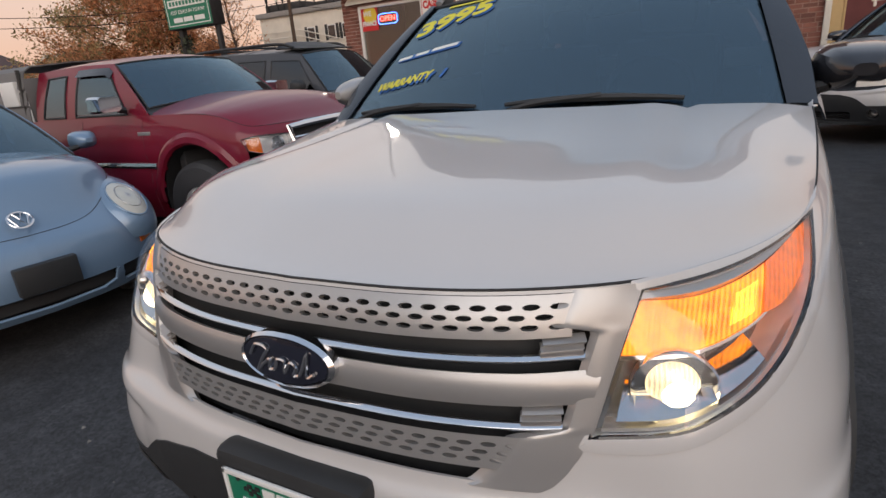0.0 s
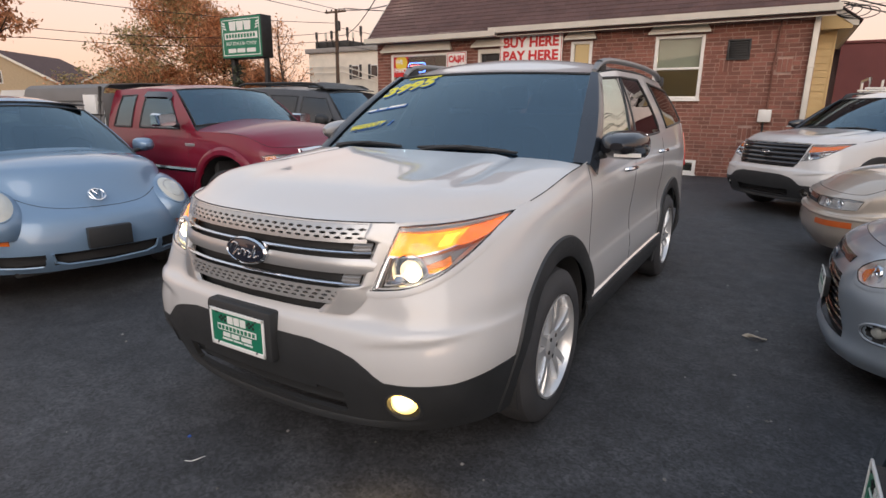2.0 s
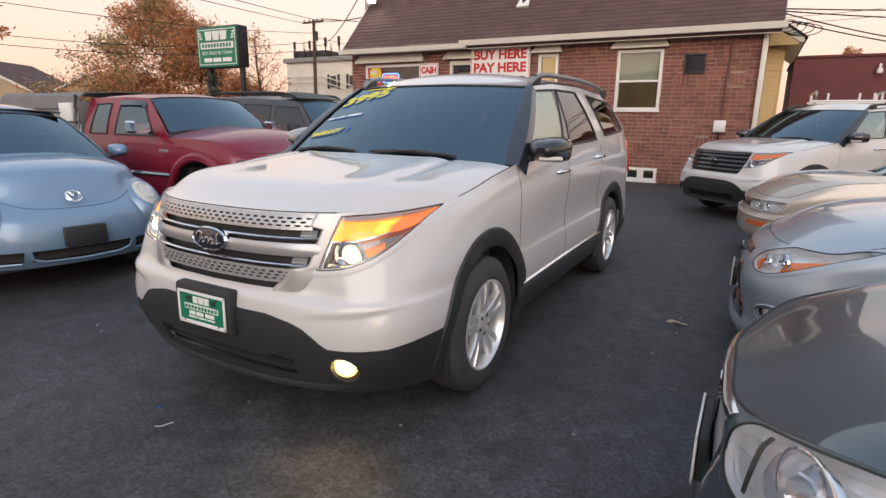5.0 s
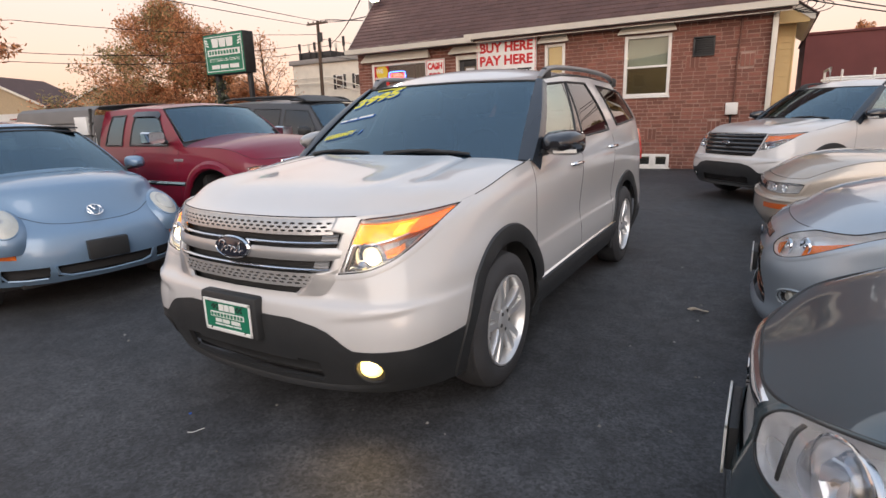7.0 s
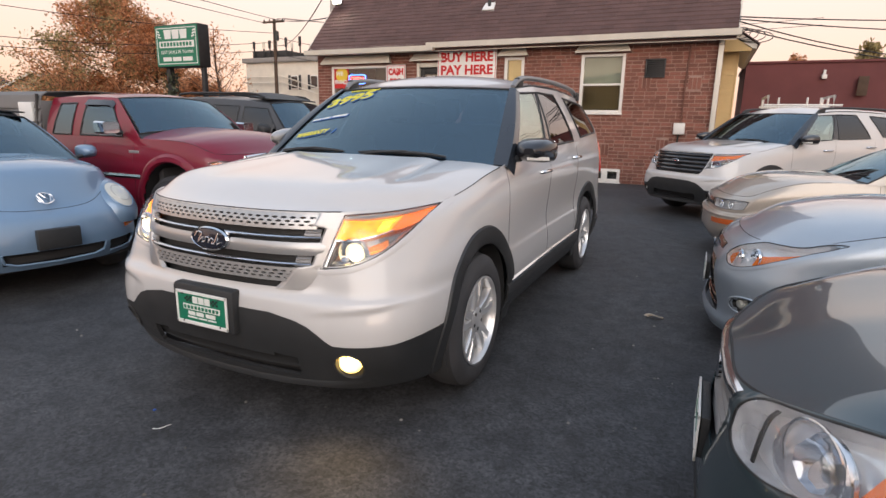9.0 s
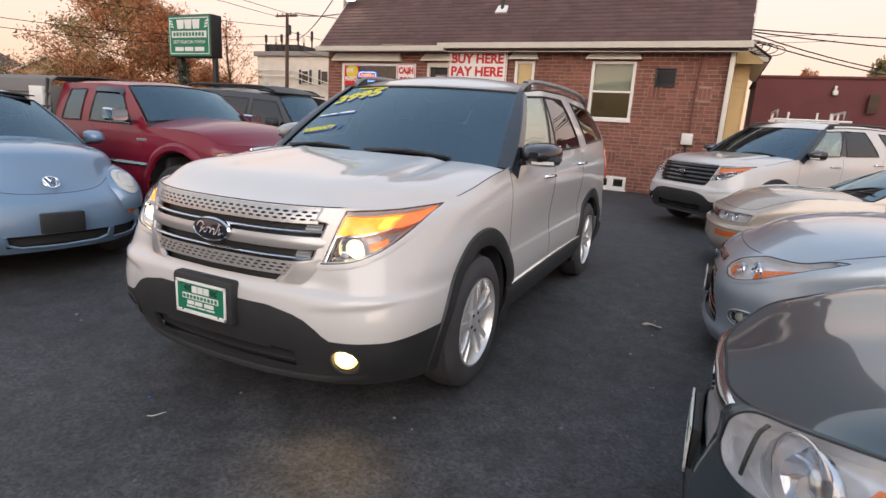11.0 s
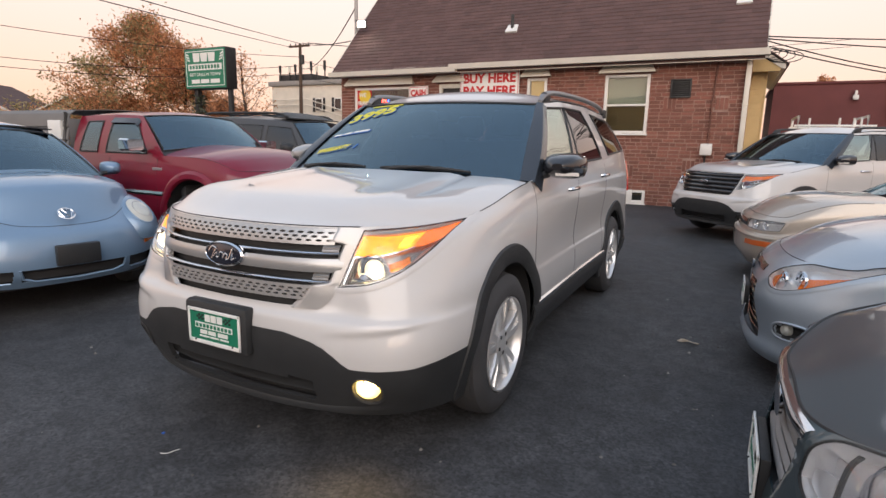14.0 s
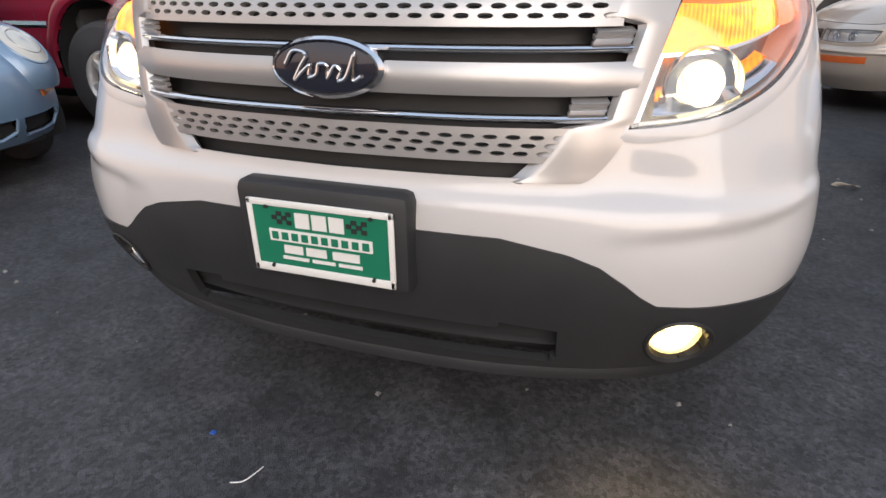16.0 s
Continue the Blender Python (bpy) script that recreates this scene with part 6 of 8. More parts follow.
def boxy_suv(m):
    rows = [(.36, .36, .40, .08, .05, .05), (.52, .50, .5, .0, .015, .0), (.68, .66, .66, .0, .0, .0), (.84, .86, .86, .04, .01, .02), (1.0, 1.02, 1.02, .06, .0, .04), (1.12, 1.17, 1.14, .12, .035, .06)]
    body = Body(outline(.92, -.82, 3.70, .5, rows))
    arches = ((0, .38, .43), (2.70, .38, .43))
    belt = [(.88, .42, 1.17), (.885, 1.4, 1.18), (.885, 2.6, 1.19), (.87, 3.45, 1.20)]
    rail = [(.68, .98, 1.72), (.71, 1.5, 1.77), (.72, 2.2, 1.80), (.71, 3.45, 1.80)]
    wins = [[(.64, 1.20), (1.50, 1.205), (1.48, 1.66), (.98, 1.63)], [(1.62, 1.205), (2.34, 1.21), (2.28, 1.69), (1.60, 1.67)], [(2.62, 1.23), (3.28, 1.23), (3.22, 1.68), (2.60, 1.68)]]
    car, cab = plain_car("boxy_suv_car", "dark grey boxy SUV with roof rack", m, body, .92, M_GREY, arches, .38, .21, "six", (.05, .55, (0, .32, 1.20)), ((.85, .44, 1.175), (0, .32, 1.195), (.665, .98, 1.715), (0, .90, 1.755)), belt, rail, ((.70, 3.45, 1.80), (0, 3.50, 1.83)), wins, (.43, 3.46), (M_WSHIELD, M_TINT), None, (1.04, .78, 1.28, .24, .19, M_BLACK), (1.3, 2.2), (1.14, .66), .25, hood_s=5.2, hood_e=8.40, roof_bulge=.03, tail=False)
    part("tail_gate", boxes((-.86, .86, 3.44, 3.48, .5, 1.80, .02)), M_GREY, car)
    rack = part("roof_rack", tube([spline([(-.62, 1.15, 1.82), (-.64, 1.4, 1.885), (-.64, 2.2, 1.90), (-.64, 3.1, 1.895), (-.62, 3.3, 1.83)], f) for f in np.linspace(0, 4, 25)], .022, 8), M_STEEL, car, "dark tube roof rack")
    part("rack_rail", tube([spline([(.62, 1.15, 1.82), (.64, 1.4, 1.885), (.64, 2.2, 1.90), (.64, 3.1, 1.895), (.62, 3.3, 1.83)], f) for f in np.linspace(0, 4, 25)], .022, 8), M_STEEL, rack)
    for y in (1.5, 2.2, 2.9):
        part("rack_bar", tube([(-.64, y, 1.89), (.64, y, 1.89)], .018, 6), M_BLACK, rack)
    # raised fairing over the windscreen
    pts = [[(x, y, 1.80 + .13 * math.sin(math.pi * min(1, (y - 1.0) / .55) * .5) * (1 - (x / .66) ** 4)) for y in np.linspace(1.0, 1.5, 8)] for x in np.linspace(-.62, .62, 15)]
    part("rack_fairing", sheet(pts, .02), M_BLACK, rack, "dark rack fairing")
    for sg in (-1, 1):
        for yw in (0, 2.70):
            pts = []
            for i in range(25):
                a = math.pi * (-.02 + 1.04 * i / 24)
                row = []
                for q, o in ((.42, .0), (.435, .03), (.50, .03), (.52, .0)):
                    p = body.side(yw + q * math.cos(a), max(.38, .38 + q * math.sin(a)), o)
                    row.append((sg * p[0], p[1], p[2]))
                pts.append(row)
            part("wheel_lip", sheet(pts, .008, flip=sg > 0), M_BLACK, car)
        clear_lamp(car, body, [(.50, .86), (.65, .86), (.78, .88)], [(.50, 1.02), (.65, 1.03), (.79, 1.02)], sg, [(.63, .945, .06)], [(.7, 1, .05, .95)], .05)
    part("grille", bar(body, .82, 1.02, lambda z: .46, .006, .02, 21, 5), M_BLACK, car)
    part("bumper", bar(body, .50, .70, lambda z: .86, .03, .02, 31, 7), M_BLACK, car)
    return car


def hatch_car(m):
    """The silver-blue compact."""
    rows = [(.165, .20, .25, .0, .05, .06), (.225, .28, .32, -.018, .02, .02), (.32, .40, .42, .012, .0, .0), (.50, .55, .55, .0, .0, .0), (.62, .70, .70, .03, .012, .02), (.71, .84, .84, .085, .02, .04), (.775, .965, .95, .17, .06, .12)]
    body = Body(outline(.905, -.90, 3.50, .95, rows))
    arches = ((0, .32, .375), (2.65, .32, .375))
    belt = [(.845, .35, .965), (.86, 1.2, .99), (.86, 2.3, 1.02), (.78, 3.0, 1.06)]
    rail = [(.60, 1.30, 1.36), (.63, 1.7, 1.41), (.62, 2.3, 1.40), (.54, 2.75, 1.33)]
    wins = [[(.66, 1.0), (1.52, 1.01), (1.56, 1.345), (1.25, 1.32)], [(1.62, 1.015), (2.50, 1.04), (2.30, 1.335), (1.66, 1.35)]]
    lo = [(.47, .645), (.53, .608), (.60, .600), (.67, .614), (.725, .644), (.77, .690), (.803, .740), (.826, .785)]
    hi = [(.47, .672), (.51, .722), (.57, .757), (.635, .785), (.70, .805), (.755, .815), (.797, .816), (.829, .808)]
    lens = grow(dense(lo) + dense(hi)[::-1], .009)

    def keep(p):
        x, z = abs(p[0]), p[2]
        if p[1] < -.1:
            if .27 < z < .585 and x < np.interp(z, (.27, .585), (.53, .34)):
                return False
            if inside(lens, (x, z)):
                return False
            if math.hypot((x - .735) / .085, (z - .385 - .12 * (x - .735)) / .046) < .85:
                return False
        return True
    car, cab = plain_car("compact_car", "silver blue compact car with dealer plate", m, body, .905, M_SILVER, arches, .32, .21, "seven", (.075, .6, (0, .22, .99)), ((.80, .42, .97), (0, .25, .99), (.585, 1.30, 1.355), (0, 1.20, 1.40)), belt, rail, ((.54, 2.75, 1.33), (0, 2.85, 1.37)), wins, (.40, 2.76), (M_WSHIELD, M_SIDEGLASS), keep, (.99, .68, 1.03, .21, .14, M_SILVER), (1.3, 2.2), (.95, .66), .215, hood_s=5.3, roof_bulge=.04)
    for sg in (-1, 1):
        clear_lamp(car, body, lo, hi, sg, [(.56, .675, .048), (.67, .70, .055)], [(.02, .15, .05, .70), (.50, .76, .04, .46)], .05, rim_m=M_SILVER)
        # dark side pocket with a pale fog lamp in its inner end
        ring = lambda r, t, o: body.front(.735 + .085 * r * math.cos(t), .385 + .046 * r * math.sin(t) + .0102 * r * math.cos(t), o) * np.array((sg, 1, 1))
        pts = [[ring(r, t, o) for r, o in ((.05, -.06), (.6, -.05), (.93, -.012), (1.0, .002), (1.10, .006), (1.22, .001))] for t in np.linspace(0, 2 * math.pi, 29)]
        fog = part("fog_pocket", sheet([q[:4] for q in pts], .003), M_DARK, car, "dark fog lamp pocket")
        part("fog_brow", sheet([q[3:] for q in pts], .003), M_SILVER, fog, "painted pocket edge")
        c = V(body.front(.700, .382, -.022))
        c.x *= sg
        ob = part("fog_lamp", lathe([(-.012, 0), (-.009, .022), (.004, .036), (.03, .038)], 20, "y"), M_CLOUDY, fog)
        ob.matrix_basis = Matrix.Translation(c) @ pose(0, 0, 0, 0, 0, sg * 28)
    gr = part("grille", bar(body, .262, .593, lambda z: float(np.interp(z, (.27, .585), (.53, .34))) + .01, -.05), M_DARK, car, "black trapezoid grille")
    for z in (.30, .34, .38, .42, .46, .50, .54, .57):
        part("grille_slat", bar(body, z - .006, z + .006, lambda q: float(np.interp(q, (.27, .585), (.52, .33))), -.02, .006, 21, 3), M_GLOSSBLACK, gr)
    part("upper_slot", bar(body, .655, .695, lambda z: .33, .003, .004, 31, 4), M_GLOSSBLACK, car)
    bd = part("badge", lathe([(0, .0), (0, .05), (-.01, .055), (-.012, .0)], 24, "y"), M_BADGE, car, "dark oval badge")
    p = body.front(0, .635, .01)
    bd.matrix_basis = Matrix.Translation(V(p)) @ Matrix.Diagonal((1.4, 1, .6, 1))
    p = body.front(0, .44, .004)
    br = part("plate_bracket", boxes((-.14, .14, p[1] - .012, p[1] + .016, .38, .51, .004)), M_BLACK, car)
    plate(car, pose(0, p[1] - .014, .445), .30, .15)
    return car


def beige_sedan(m):
    rows = [(.20, .22, .25, .08, .05, .06), (.32, .34, .36, .0, .01, .0), (.44, .48, .48, -.01, .0, .0), (.535, .58, .58, .005, .0, .0), (.56, .64, .64, .04, .01, .03), (.68, .80, .80, .06, .012, .05), (.735, .935, .92, .13, .05, .10)]
    body = Body(outline(.87, -.92, 3.65, .75, rows))
    arches = ((0, .31, .36), (2.62, .31, .36))
    belt = [(.82, .40, .935), (.83, 1.2, .945), (.83, 2.3, .95), (.76, 3.0, .97)]
    rail = [(.58, 1.20, 1.33), (.61, 1.6, 1.375), (.60, 2.2, 1.37), (.53, 2.6, 1.32)]
    wins = [[(.62, .965), (1.46, .97), (1.48, 1.315), (1.13, 1.29)], [(1.55, .97), (2.35, .985), (2.18, 1.31), (1.56, 1.32)]]
    lo = [(.36, .585), (.48, .583), (.60, .583), (.70, .588), (.775, .60)]
    hi = [(.36, .68), (.48, .683), (.60, .688), (.70, .692), (.79, .69)]
    lens = grow(dense(lo) + dense(hi)[::-1], .009)

    def keep(p):
        return not (p[1] < -.1 and inside(lens, (abs(p[0]), p[2])))
    car, cab = plain_car("sedan_car", "beige older sedan with chrome wipers cowl", m, body, .87, M_GOLD, arches, .31, .19, "seven", (.05, .6, (0, .28, .96)), ((.785, .44, .94), (0, .30, .96), (.565, 1.20, 1.325), (0, 1.10, 1.365)), belt, rail, ((.53, 2.6, 1.32), (0, 2.68, 1.36)), wins, (.42, 2.61), (M_WSHIELD, M_SIDEGLASS), keep, (.95, .72, 1.0, .2, .13, M_GOLD), (1.25, 2.1), (.92, .66), .2, hood_s=5.3, hood_e=8.30, roof_bulge=.035)
    for sg in (-1, 1):
        clear_lamp(car, body, lo, hi, sg, [(.50, .635, .04), (.66, .64, .04)], [], .05, rim_m=M_GOLD)
        part("side_marker", sheet(lamp_patch(body, [(.50, .425), (.65, .425), (.80, .43)], [(.50, .475), (.65, .478), (.80, .485)], .006, 14, 5, sg), .012, flip=sg < 0), M_AMBER_OLD, car, "orange bumper marker")
    part("grille", bar(body, .595, .675, lambda z: .33, .004, .01, 25, 5), M_GLOSSBLACK, car)
    part("bumper_molding", bar(body, .50, .53, lambda z: .84, .008, .006, 41, 4), M_GOLD, car)
    return car


M_AMBER_OLD = material("faded_amber_lens", (0.62, 0.13, 0.03), rough=.25, coat=.4, vary=.15, scale=30)


def green_sedan(m):
    """The dark sedan close by, with the tall clear lamps."""
    rows = [(.18, .20, .25, .05, .05, .06), (.30, .32, .34, .0, .02, .02), (.44, .46, .46, .0, .0, .0), (.56, .60, .60, .02, .0, .0), (.66, .72, .72, .035, .01, .02), (.76, .86, .84, .06, .02, .05), (.815, .985, .96, .11, .06, .10)]
    levels = outline(.915, -.92, 3.88, .95, rows)
    # the hood's front edge lies on the grille and climbs outwards along the lamps
    for i, (y, z) in enumerate(((-.862, .776), (-.856, .768), (-.795, .794), (-.705, .836), (-.560, .866), (-.415, .893), (-.285, .925), (-.05, .96))):
        levels[6][i] = (levels[6][i][0], y, z)
        levels[5][i] = (levels[5][i][0], y - .028, z - .042)
    body = Body(levels)
    arches = ((0, .325, .375), (2.73, .325, .375))
    belt = [(.855, .40, .985), (.865, 1.2, 1.0), (.865, 2.3, 1.02), (.80, 3.1, 1.05)]
    rail = [(.60, 1.25, 1.39), (.63, 1.7, 1.44), (.62, 2.4, 1.43), (.54, 2.85, 1.36)]
    wins = [[(.66, 1.02), (1.54, 1.03), (1.56, 1.375), (1.20, 1.35)], [(1.64, 1.03), (2.55, 1.05), (2.36, 1.365), (1.66, 1.38)]]
    lo = [(.344, .655), (.375, .640), (.43, .636), (.55, .652), (.66, .688), (.75, .735), (.815, .80), (.855, .885)]
    hi = [(.344, .675), (.360, .740), (.395, .784), (.50, .819), (.62, .853), (.73, .882), (.80, .906), (.855, .928)]
    lens = grow(dense(lo) + dense(hi)[::-1], .009)

    def keep(p):
        x, z = abs(p[0]), p[2]
        if p[1] < -.1:
            if inside(lens, (x, z)):
                return False
            if .52 < z < .748 and x < np.interp(z, (.52, .748), (.22, .31)):
                return False
        return True
    car, cab = plain_car("dark_sedan_car", "dark green grey sedan with chrome grille slats", m, body, .915, M_GREEN, arches, .325, .21, "seven", (.05, .55, (0, .24, 1.01)), ((.82, .44, .99), (0, .27, 1.01), (.585, 1.25, 1.385), (0, 1.15, 1.43)), belt, rail, ((.54, 2.85, 1.36), (0, 2.95, 1.40)), wins, (.42, 2.86), (M_WSHIELD, M_SIDEGLASS), keep, (1.0, .70, 1.04, .21, .14, M_GREEN), (1.3, 2.2), (.97, .68), .215, hood_s=5.4, roof_bulge=.04, gap=.0045)
    for sg in (-1, 1):
        clear_lamp(car, body, lo, hi, sg, [(.62, .755, .085)], [(.62, .97, .04, .70)], .07, rim_m=M_GREEN)
        c = V(body.front(.575, .745, -.044))
        c.x *= sg
        head = part("projector_dome", lathe([(-.060, 0), (-.056, .03), (-.042, .060), (-.016, .084), (.012, .092), (.02, .092)], 36, "y", cap=False), M_DOME, car, "large frosted projector dome")
        head.matrix_basis = Matrix.Translation(c) @ pose(0, 0, 0, 0, 0, sg * 30)
        part("dome_ring", tube([(.093 * math.cos(t), .012, .093 * math.sin(t)) for t in np.linspace(0, 2 * math.pi, 41)[:-1]], .004, 6, True), M_CHROME, head)
        part("inner_lens", lathe([(.035, 0), (.03, .02), (.012, .045), (-.012, .058), (-.006, .062), (.03, .062)], 9, "y", centre=(.026 * sg, 0, .002)), M_CHROME, head, "faceted chrome reflector")
        # bright step and dark strut at the lamp's inner end
        part("inner_step", sheet(lamp_patch(body, lo, hi, -.022, 8, 6, sg, .06, .33, .10, .52), .006, flip=sg < 0), M_LAMPBACK, car)
        part("inner_strut", sheet(lamp_patch(body, lo, hi, -.018, 4, 8, sg, .342, .356, .06, .95), .006, flip=sg < 0), M_BLACK, car)
    gx = lambda z: float(np.interp(z, (.52, .748), (.22, .31)))
    gr = part("grille", bar(body, .515, .752, lambda z: gx(z) + .012, -.045), M_DARK, car, "dark grille with chrome slats")
    for z in (.555, .595, .635, .675, .712):
        part("grille_slat", bar(body, z - .013, z + .013, gx, -.020, .012, 27, 5), M_RAIL, gr)
    part("grille_crown", bar(body, .735, .764, lambda z: gx(z) + .01, .0, .008, 31, 6), M_CHROME, gr, "broad chrome crown bar")
    bd = part("badge", lathe([(0, .0), (0, .05), (-.01, .055), (-.014, .0)], 24, "y"), M_CHROME, gr, "bright oval badge")
    p = body.front(0, .70, -.004)
    bd.matrix_basis = Matrix.Translation(V(p)) @ Matrix.Diagonal((1.5, 1, .8, 1))
    y = body.front(0, .50, .006)[1]
    br = part("plate_bracket", boxes((-.145, .145, y - .01, y + .018, .43, .57, .004)), M_BLACK, car)
    plate(car, pose(0, y - .012, .50), .312, .16)
    part("lower_opening", bar(body, .24, .36, lambda z: .55, .004, .0, 21, 4), M_BLACK, car)
    return car


# ---- the lot ----
def ground():
    bm = bmesh.new()
    bmesh.ops.create_grid(bm, x_segments=2, y_segments=2, size=1500)
    ob = part("ground", bm, M_ASPHALT)
    return tagged(ob, "dark worn asphalt parking lot", "ground", kind="structure")


ground()
suv(Matrix.Identity(4), "white SUV with silver grille, its lamps and amber signals lit", True, False)
suv(pose(2.248, 7.797, 0, 0, 0, -44.2), "white SUV with gloss black grille, parked before the brick wall", False, True)
beetle_car(pose(-3.42, -.04, 0, 0, 0, 81.5))
pickup_truck(pose(-3.13, 2.20, 0, 0, 0, 90))
boxy_suv(pose(-4.0, 5.60, 0, 0, 0, 90))
green_sedan(pose(3.02, -.85, 0, 0, 0, -90))
hatch_car(pose(3.02, 1.70, 0, 0, 0, -90))
beige_sedan(pose(2.977, 4.706, 0, 0, 0, -84.6))


# ---- the brick office ----
WALL_Y = 12.0
BRICK_L, BRICK_H, JOINT = 0.235, 0.074, 0.017


def office():
    holes = [(-1.10, -.04, 1.76, 3.18), (-3.15, -2.62, 1.95, 3.17), (-5.83, -4.98, .12, 3.10), (-8.82, -6.80, 1.05, 3.06), (-.70, .06, .04, .36), (.46, .88, 2.62, 3.02)]
    x0, x1, z1 = -9.37, 2.12, 3.62
    # wall core of mortar with the openings through it
    xs = sorted({x0, x1, *[h[0] for h in holes], *[h[1] for h in holes]})
    zs = sorted({0.0, z1, *[h[2] for h in holes], *[h[3] for h in holes]})
    bm = bmesh.new()
    for a, b in zip(xs, xs[1:]):
        for c, d in zip(zs, zs[1:]):
            cx, cz = (a + b) / 2, (c + d) / 2
            if not any(h[0] < cx < h[1] and h[2] < cz < h[3] for h in holes):
                box(bm, a, b, WALL_Y + .002, WALL_Y + .30, c, d)
    bmesh.ops.remove_doubles(bm, verts=bm.verts, dist=1e-4)
    wall = tagged(part("wall_front", bm, M_MORTAR), "red brick office wall with worn mortar", "wall", kind="structure")
    # the room behind: side and back walls, floor, ceiling
    for nm, b in (("wall_east", (2.12 - .25, 2.12, WALL_Y + .30, 18.5, 0, 3.62)), ("wall_west", (-9.37, -9.12, WALL_Y + .30, 18.5, 0, 3.62)), ("wall_north", (-9.12, 1.87, 18.25, 18.5, 0, 3.62))):
        tagged(part(nm, boxes(b), M_BRICK), "brick outer wall of the office", "wall", kind="structure")
    tagged(part("wall_inside", boxes((-9.12, 1.87, 15.0, 15.1, 0, 3.4)), M_ROOMLIGHT), "plain painted inner wall", "wall", kind="structure")
    tagged(part("ceiling", boxes((-9.12, 1.87, WALL_Y + .30, 15.0, 3.40, 3.46)), M_ROOMLIGHT), "plain ceiling of the office", "ceiling", kind="structure")
    # bricks, course by course
    rng = random.Random(4)
    me = bpy.data.meshes.new("brick")
    bmb = box(bmesh.new(), -.5, .5, -.5, .5, -.5, .5)
    finish(bmb).to_mesh(me)
    bmb.free()
    me.materials.append(M_BRICK)
    pieces = []
    # little panels of three upright bricks set into the courses
    panels = [(.45, 2.485), (1.58, 2.455), (-.41, .845), (-2.05, 2.30), (-1.9, .9), (1.0, 1.0)]
    step_z = BRICK_H + JOINT
    rows = int(z1 / step_z)
    for r in range(rows):
        zc = (r + .5) * step_z
        x = x0 - (BRICK_L / 2 if r % 2 else 0)
        while x < x1:
            stub = rng.random() < .12
            ln = BRICK_L * (.5 if stub else 1.0)
            a, b = max(x, x0), min(x + ln, x1)
            x += ln + JOINT
            spans = [(a, b)]
            for h in holes + [(cx - .145, cx + .145, cz - .13, cz + .13) for cx, cz in panels]:
                if h[2] - .01 < zc < h[3] + .01:
                    nxt = []
                    for p, q in spans:
                        if q <= h[0] or p >= h[1]:
                            nxt.append((p, q))
                        else:
                            if p < h[0] - .02:
                                nxt.append((p, h[0]))
                            if q > h[1] + .02:
                                nxt.append((h[1], q))
                    spans = nxt
            for p, q in spans:
                if q - p > .025:
                    pieces.append((p, q, zc + rng.uniform(-.003, .003), rng.uniform(.0, .012), BRICK_H * rng.uniform(.92, 1.04)))
    for cx, cz in panels:
        for i in (-1, 0, 1):
            pieces.append((cx + i * .095 - .038, cx + i * .095 + .038, cz, .012, .262))
    # the stretch beside the tall window is built brick by brick
    loose = [p for p in pieces if .0 < (p[0] + p[1]) / 2 < 1.32 and .8 < p[2] < 3.3][:290]
    rest = [p for p in pieces if p not in set(loose)]
    for p, q, z, proud, h in loose:
        o = new("brick", me)
        o.parent = wall
        o.matrix_basis = Matrix.LocRotScale(((p + q) / 2, WALL_Y + .04 - proud, z), None, (q - p, .09, h))
    verts, faces = [], []
    for p, q, z, proud, h in rest:
        k = len(verts)
        ya, yb = WALL_Y - .005 - proud, WALL_Y + .06
        z0, zz = z - h / 2, z + h / 2
        verts += [(p, ya, z0), (q, ya, z0), (q, ya, zz), (p, ya, zz), (p, yb, z0), (q, yb, z0), (q, yb, zz), (p, yb, zz)]
        faces += [(k, k + 1, k + 2, k + 3), (k, k + 4, k + 5, k + 1), (k + 1, k + 5, k + 6, k + 2), (k + 3, k + 2, k + 6, k + 7), (k, k + 3, k + 7, k + 4)]
    mr = bpy.data.meshes.new("bricks")
    mr.from_pydata(verts, [], faces)
    mr.materials.append(M_BRICK)
    ob = new("bricks", mr)
    ob.parent = wall
    tagged(ob, "uneven red clinker bricks", kind="stuff")
    return wall


wall = office()


def sash_window(name, x0, x1, z0, z1, rail, label):
    w = thing(name, label, "window", kind="structure")
    y = WALL_Y - .03
    f = .065
    part("window_frame", boxes((x0 - .01, x0 + f, y, y + .12, z0, z1, .006), (x1 - f, x1 + .01, y, y + .12, z0, z1, .006), (x0 + f, x1 - f, y, y + .12, z1 - f, z1, .006), (x0 + f, x1 - f, y, y + .12, z0, z0 + f, .006)), M_WINFRAME, w)
    if rail:
        part("meeting_rail", boxes((x0 + f, x1 - f, y + .015, y + .10, rail - .025, rail + .025, .005)), M_WINFRAME, w)
        panes = ((rail + .025, z1 - f, .05), (z0 + f, rail - .025, .07))
    else:
        panes = ((z0 + f, z1 - f, .05),)
    for a, b, d in panes:
        o = part("pane", boxes((x0 + f, x1 - f, y + d, y + d + .006, a, b)), M_PANE, w)
        o.visible_shadow = False
    part("window_sill", boxes((x0 - .03, x1 + .03, y - .03, y + .05, z0 - .045, z0 - .003, .008)), M_WINFRAME, w)
    return w


M_PANE = glass("house_glass", (.72, .75, .72), ior=1.7)
M_PALE_SHEET = material("pale_sheet", (.66, .65, .55), rough=.8, vary=.2, scale=3)
M_FROST = material("warm_lit_blind", (.6, .42, .2), rough=.8, vary=.2, scale=4, emit=(1.0, .6, .25), strength=.35)


